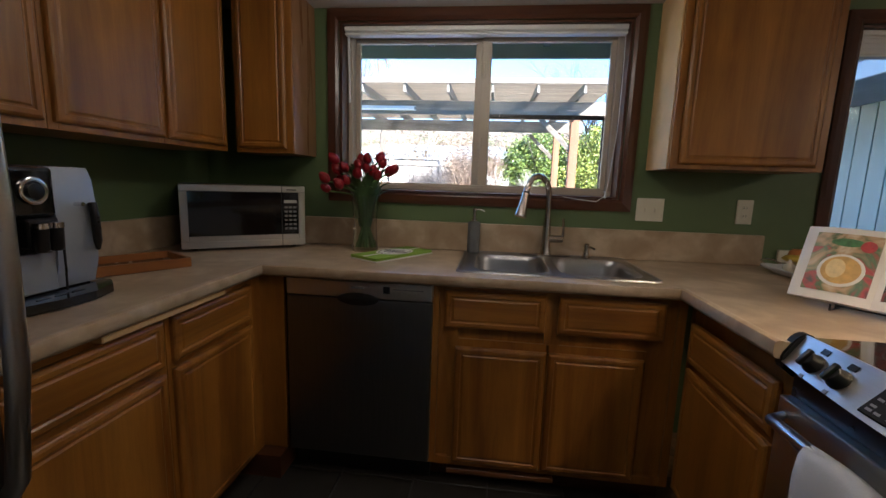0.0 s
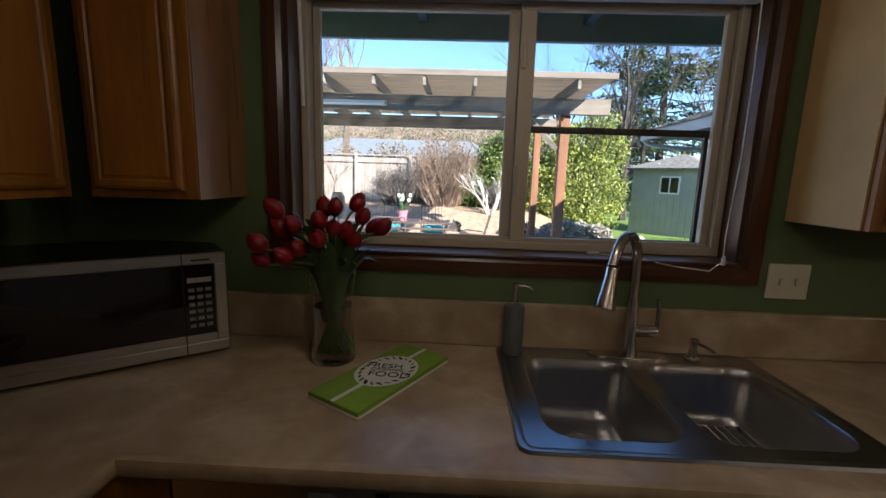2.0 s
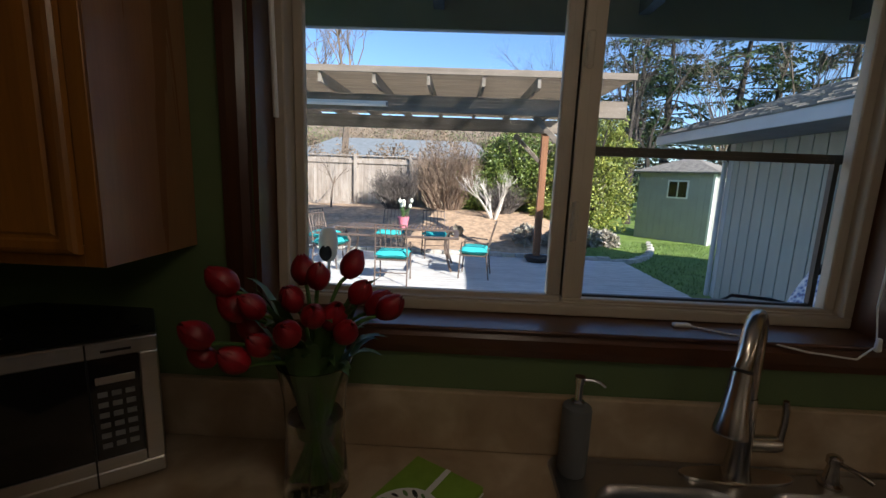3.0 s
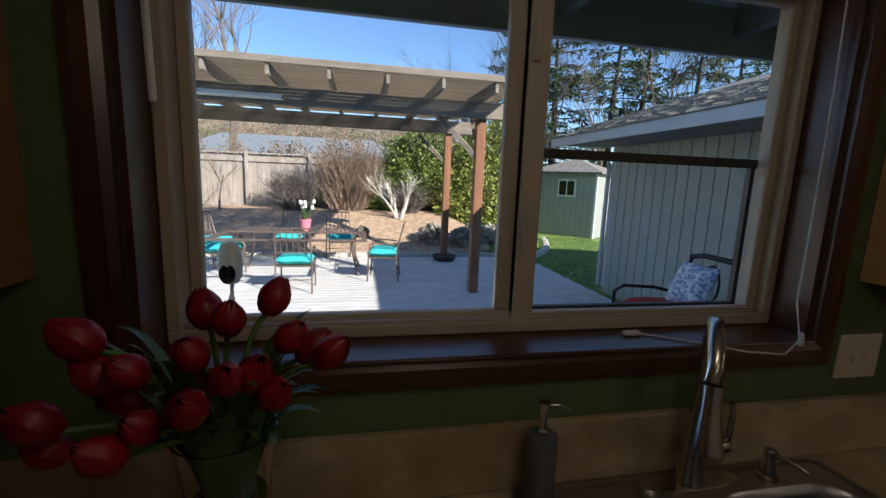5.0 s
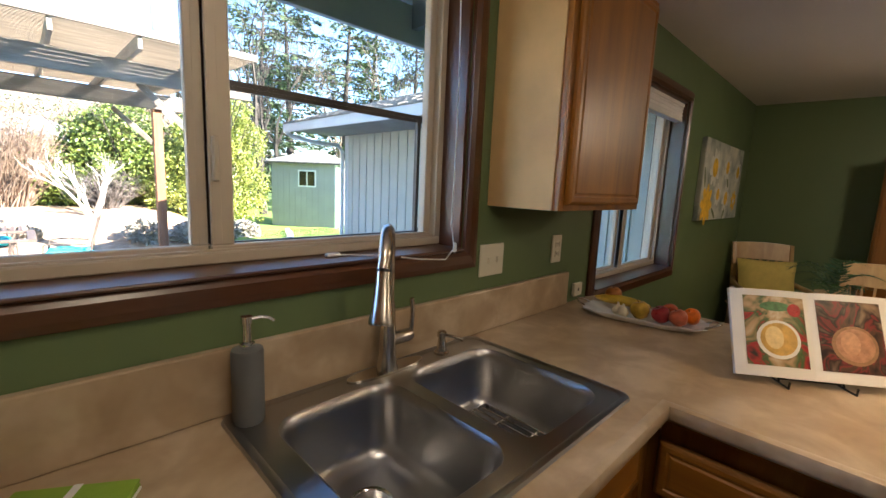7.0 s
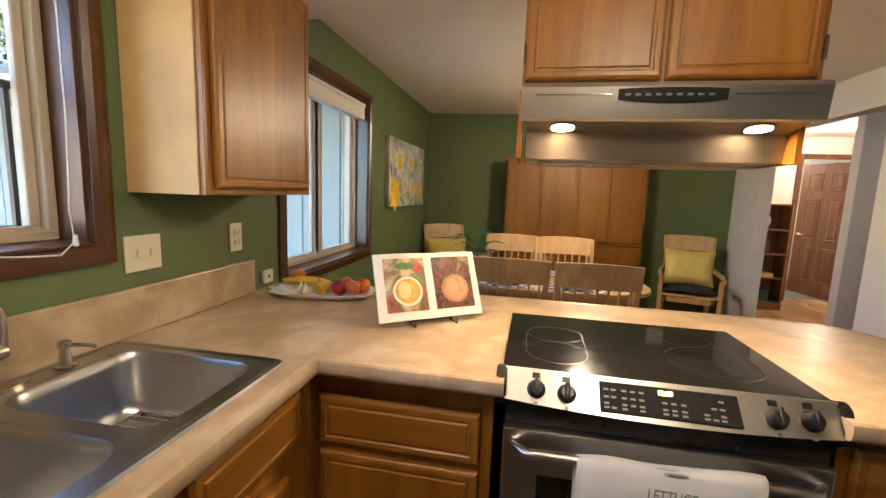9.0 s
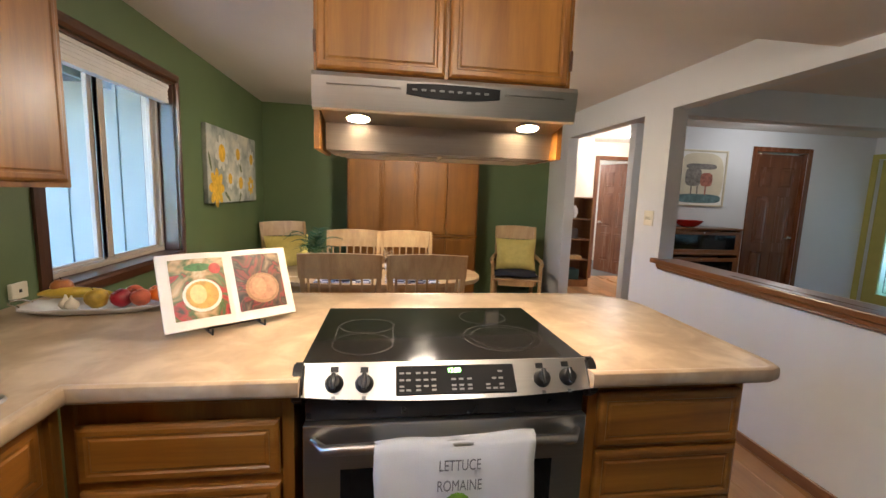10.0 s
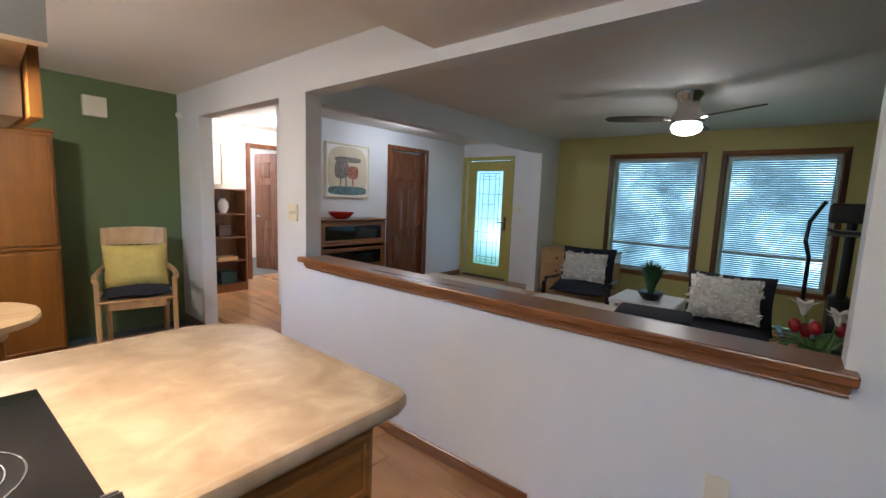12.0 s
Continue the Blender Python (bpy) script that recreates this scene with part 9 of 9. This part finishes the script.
woods = thing("distant_woods", pose(0, 0, 0), "hazy brown and green winter woods beyond the fence", "woods")
rw = random.Random(71)
blobs_a, blobs_b = [], []
for k in range(70):
    x = -26 + 0.62 * k + rw.uniform(-0.6, 0.6)
    y = rw.uniform(36, 44)
    hgt = rw.uniform(4.6, 6.4) * (1.0 if x < 2 else 1.2)
    (blobs_b if rw.random() < 0.4 else blobs_a).append(((x, y, hgt * 0.5), (rw.uniform(1.2, 2.2), 1.2, hgt * 0.55)))
HAZEB, HAZEG = leafy("hazy_twig", (0.17, 0.12, 0.08), (0.36, 0.27, 0.19), 0.9), leafy("hazy_leaf", (0.11, 0.14, 0.07), (0.28, 0.28, 0.13), 0.8)
leaves("brown_thicket", blobs_a, 45000, 0.16, HAZEB, woods, 72, 1.2)
leaves("green_thicket", blobs_b, 26000, 0.16, HAZEG, woods, 73, 0.6)
blobs_c = [((-13 + 1.35 * k + rw.uniform(-0.4, 0.4), rw.uniform(16.3, 18.5), rw.uniform(1.3, 1.9)), (0.9, 0.6, rw.uniform(0.8, 1.3))) for k in range(10)]
leaves("fence_thicket", blobs_c, 15000, 0.09, HAZEB, woods, 74, 1.2)

# thin blades on the sunlit lawn
r = np.random.default_rng(7)
n = 9000
gx, gy = r.uniform(2.6, 7.2, n), r.uniform(8.3, 14.5, n)
gz = np.array([rise(a, b) for a, b in zip(gx, gy)])
an, hh = r.uniform(0, 6.28, n), r.uniform(0.03, 0.07, n)
p0 = np.stack([gx, gy, gz], 1)
w = np.stack([np.cos(an), np.sin(an), np.zeros(n)], 1) * 0.006
tip = p0 + np.stack([r.normal(0, 0.02, n), r.normal(0, 0.02, n), hh], 1)
me = bpy.data.meshes.new("grass")
me.from_pydata(np.stack([p0 - w, p0 + w, tip], 1).reshape(-1, 3).tolist(), [], np.arange(n * 3).reshape(-1, 3).tolist())
me.materials.append(leafy("grass_blade", (0.09, 0.17, 0.03), (0.17, 0.27, 0.06)))
tagged(new("grass", me), "short green lawn grass", "grass", "", "stuff")

# ---- deck boards and kerb stones ----
deck = thing("deck", pose(0, 0, 0), "grey weathered deck of narrow boards", "deck", "", "structure")
part("joist_frame", block(B(), (-7, 2.6, -0.235), (3.44, 10.55, DECK_Z - 0.028)), SOFFIT, deck)
bl = [mesh_of("board", block(B(), (-7, 0.003, -0.025), (3.46 + e, 0.137, 0), 0.004), DECKWOOD) for e in (0, 0.01, -0.008)]
for k in range(57):
    ob = new("board", bl[(k * 5) % 3])
    ob.parent = deck
    ob.matrix_basis = pose(0, 2.6 + 0.14 * k, DECK_Z)
kerb = thing("kerb", pose(0, 0, 0), "low pale stone edging round the bark bed", "kerb", "", "structure")
kst = [mesh_of("stone", block(B(), (0.004, 0, 0), (0.296, 0.12, h), 0.012, 2), STONE) for h in (0.13, 0.14, 0.125)]
for k in range(34):
    ob = new("stone", kst[(k * 7) % 3])
    ob.parent = kerb
    ob.matrix_basis = pose(-7 + 0.30 * k, 10.60, -0.20)
for k in range(12):
    u = k / 11
    x, y = 3.2 + 2.3 * u, 10.65 + 2.9 * u * u + 0.3 * u
    ob = new("stone", kst[k % 3])
    ob.parent = kerb
    ob.matrix_basis = pose(x, y, rise(x, y) - 0.03, 0, 0, 10 + 55 * u)

# ---- floor tiles and planks ----
tl = [mesh_of("tile", block(B(), (0.003, 0.003, -0.0115), (0.312, 0.312, h), 0.002), TILE) for h in (0.0, -0.0005, 0.0004)]
for i in range(8):
    for j in range(11):
        x, y = -1.40 + 0.315 * i, -1.09 + 0.315 * j - 0.06
        if x + 0.315 > 0.90 or y > 2.2:
            continue
        ob = new("tile", tl[(i * 5 + j * 3) % 3])
        ob.parent = FLOOR
        ob.matrix_basis = pose(x, y + 0.05, 0)
PLANKS = [wood("floor_plank_%d" % k, shade((0.33, 0.165, 0.065), s), shade((0.56, 0.31, 0.135), s), 0.28, "x", 0.6, coat=0.3) for k, s in enumerate((0.8, 1.0, 1.2))]
rnd = random.Random(2)
shapes = {}
n = 0
y = -5.58
while y < 2.28:
    x = 0.81 + rnd.uniform(-0.5, 0) if y > -1.2 else -1.40 + rnd.uniform(-0.3, 0)
    edge = 0.81 if y > -1.2 else -1.40
    end = 4.8 if y > -1.15 else (3.2 if y < -4.1 else 6.8)
    if y < -4.1:
        end = 4.72
    while x < end:
        L = rnd.choice((0.6, 0.9, 1.2))
        a, b = max(edge, x), min(end, x + L)
        if b - a > 0.02 and n < 600:
            key = (round(b - a, 2), rnd.randint(0, 2))
            if key not in shapes:
                shapes[key] = mesh_of("plank", block(B(), (0.001, 0.001, -0.0115), (key[0] - 0.001, 0.159, 0), 0.0012), PLANKS[key[1]])
            ob = new("plank", shapes[key])
            ob.parent = FLOOR
            ob.matrix_basis = pose(a, y, 0)
            n += 1
        x += L
    y += 0.16
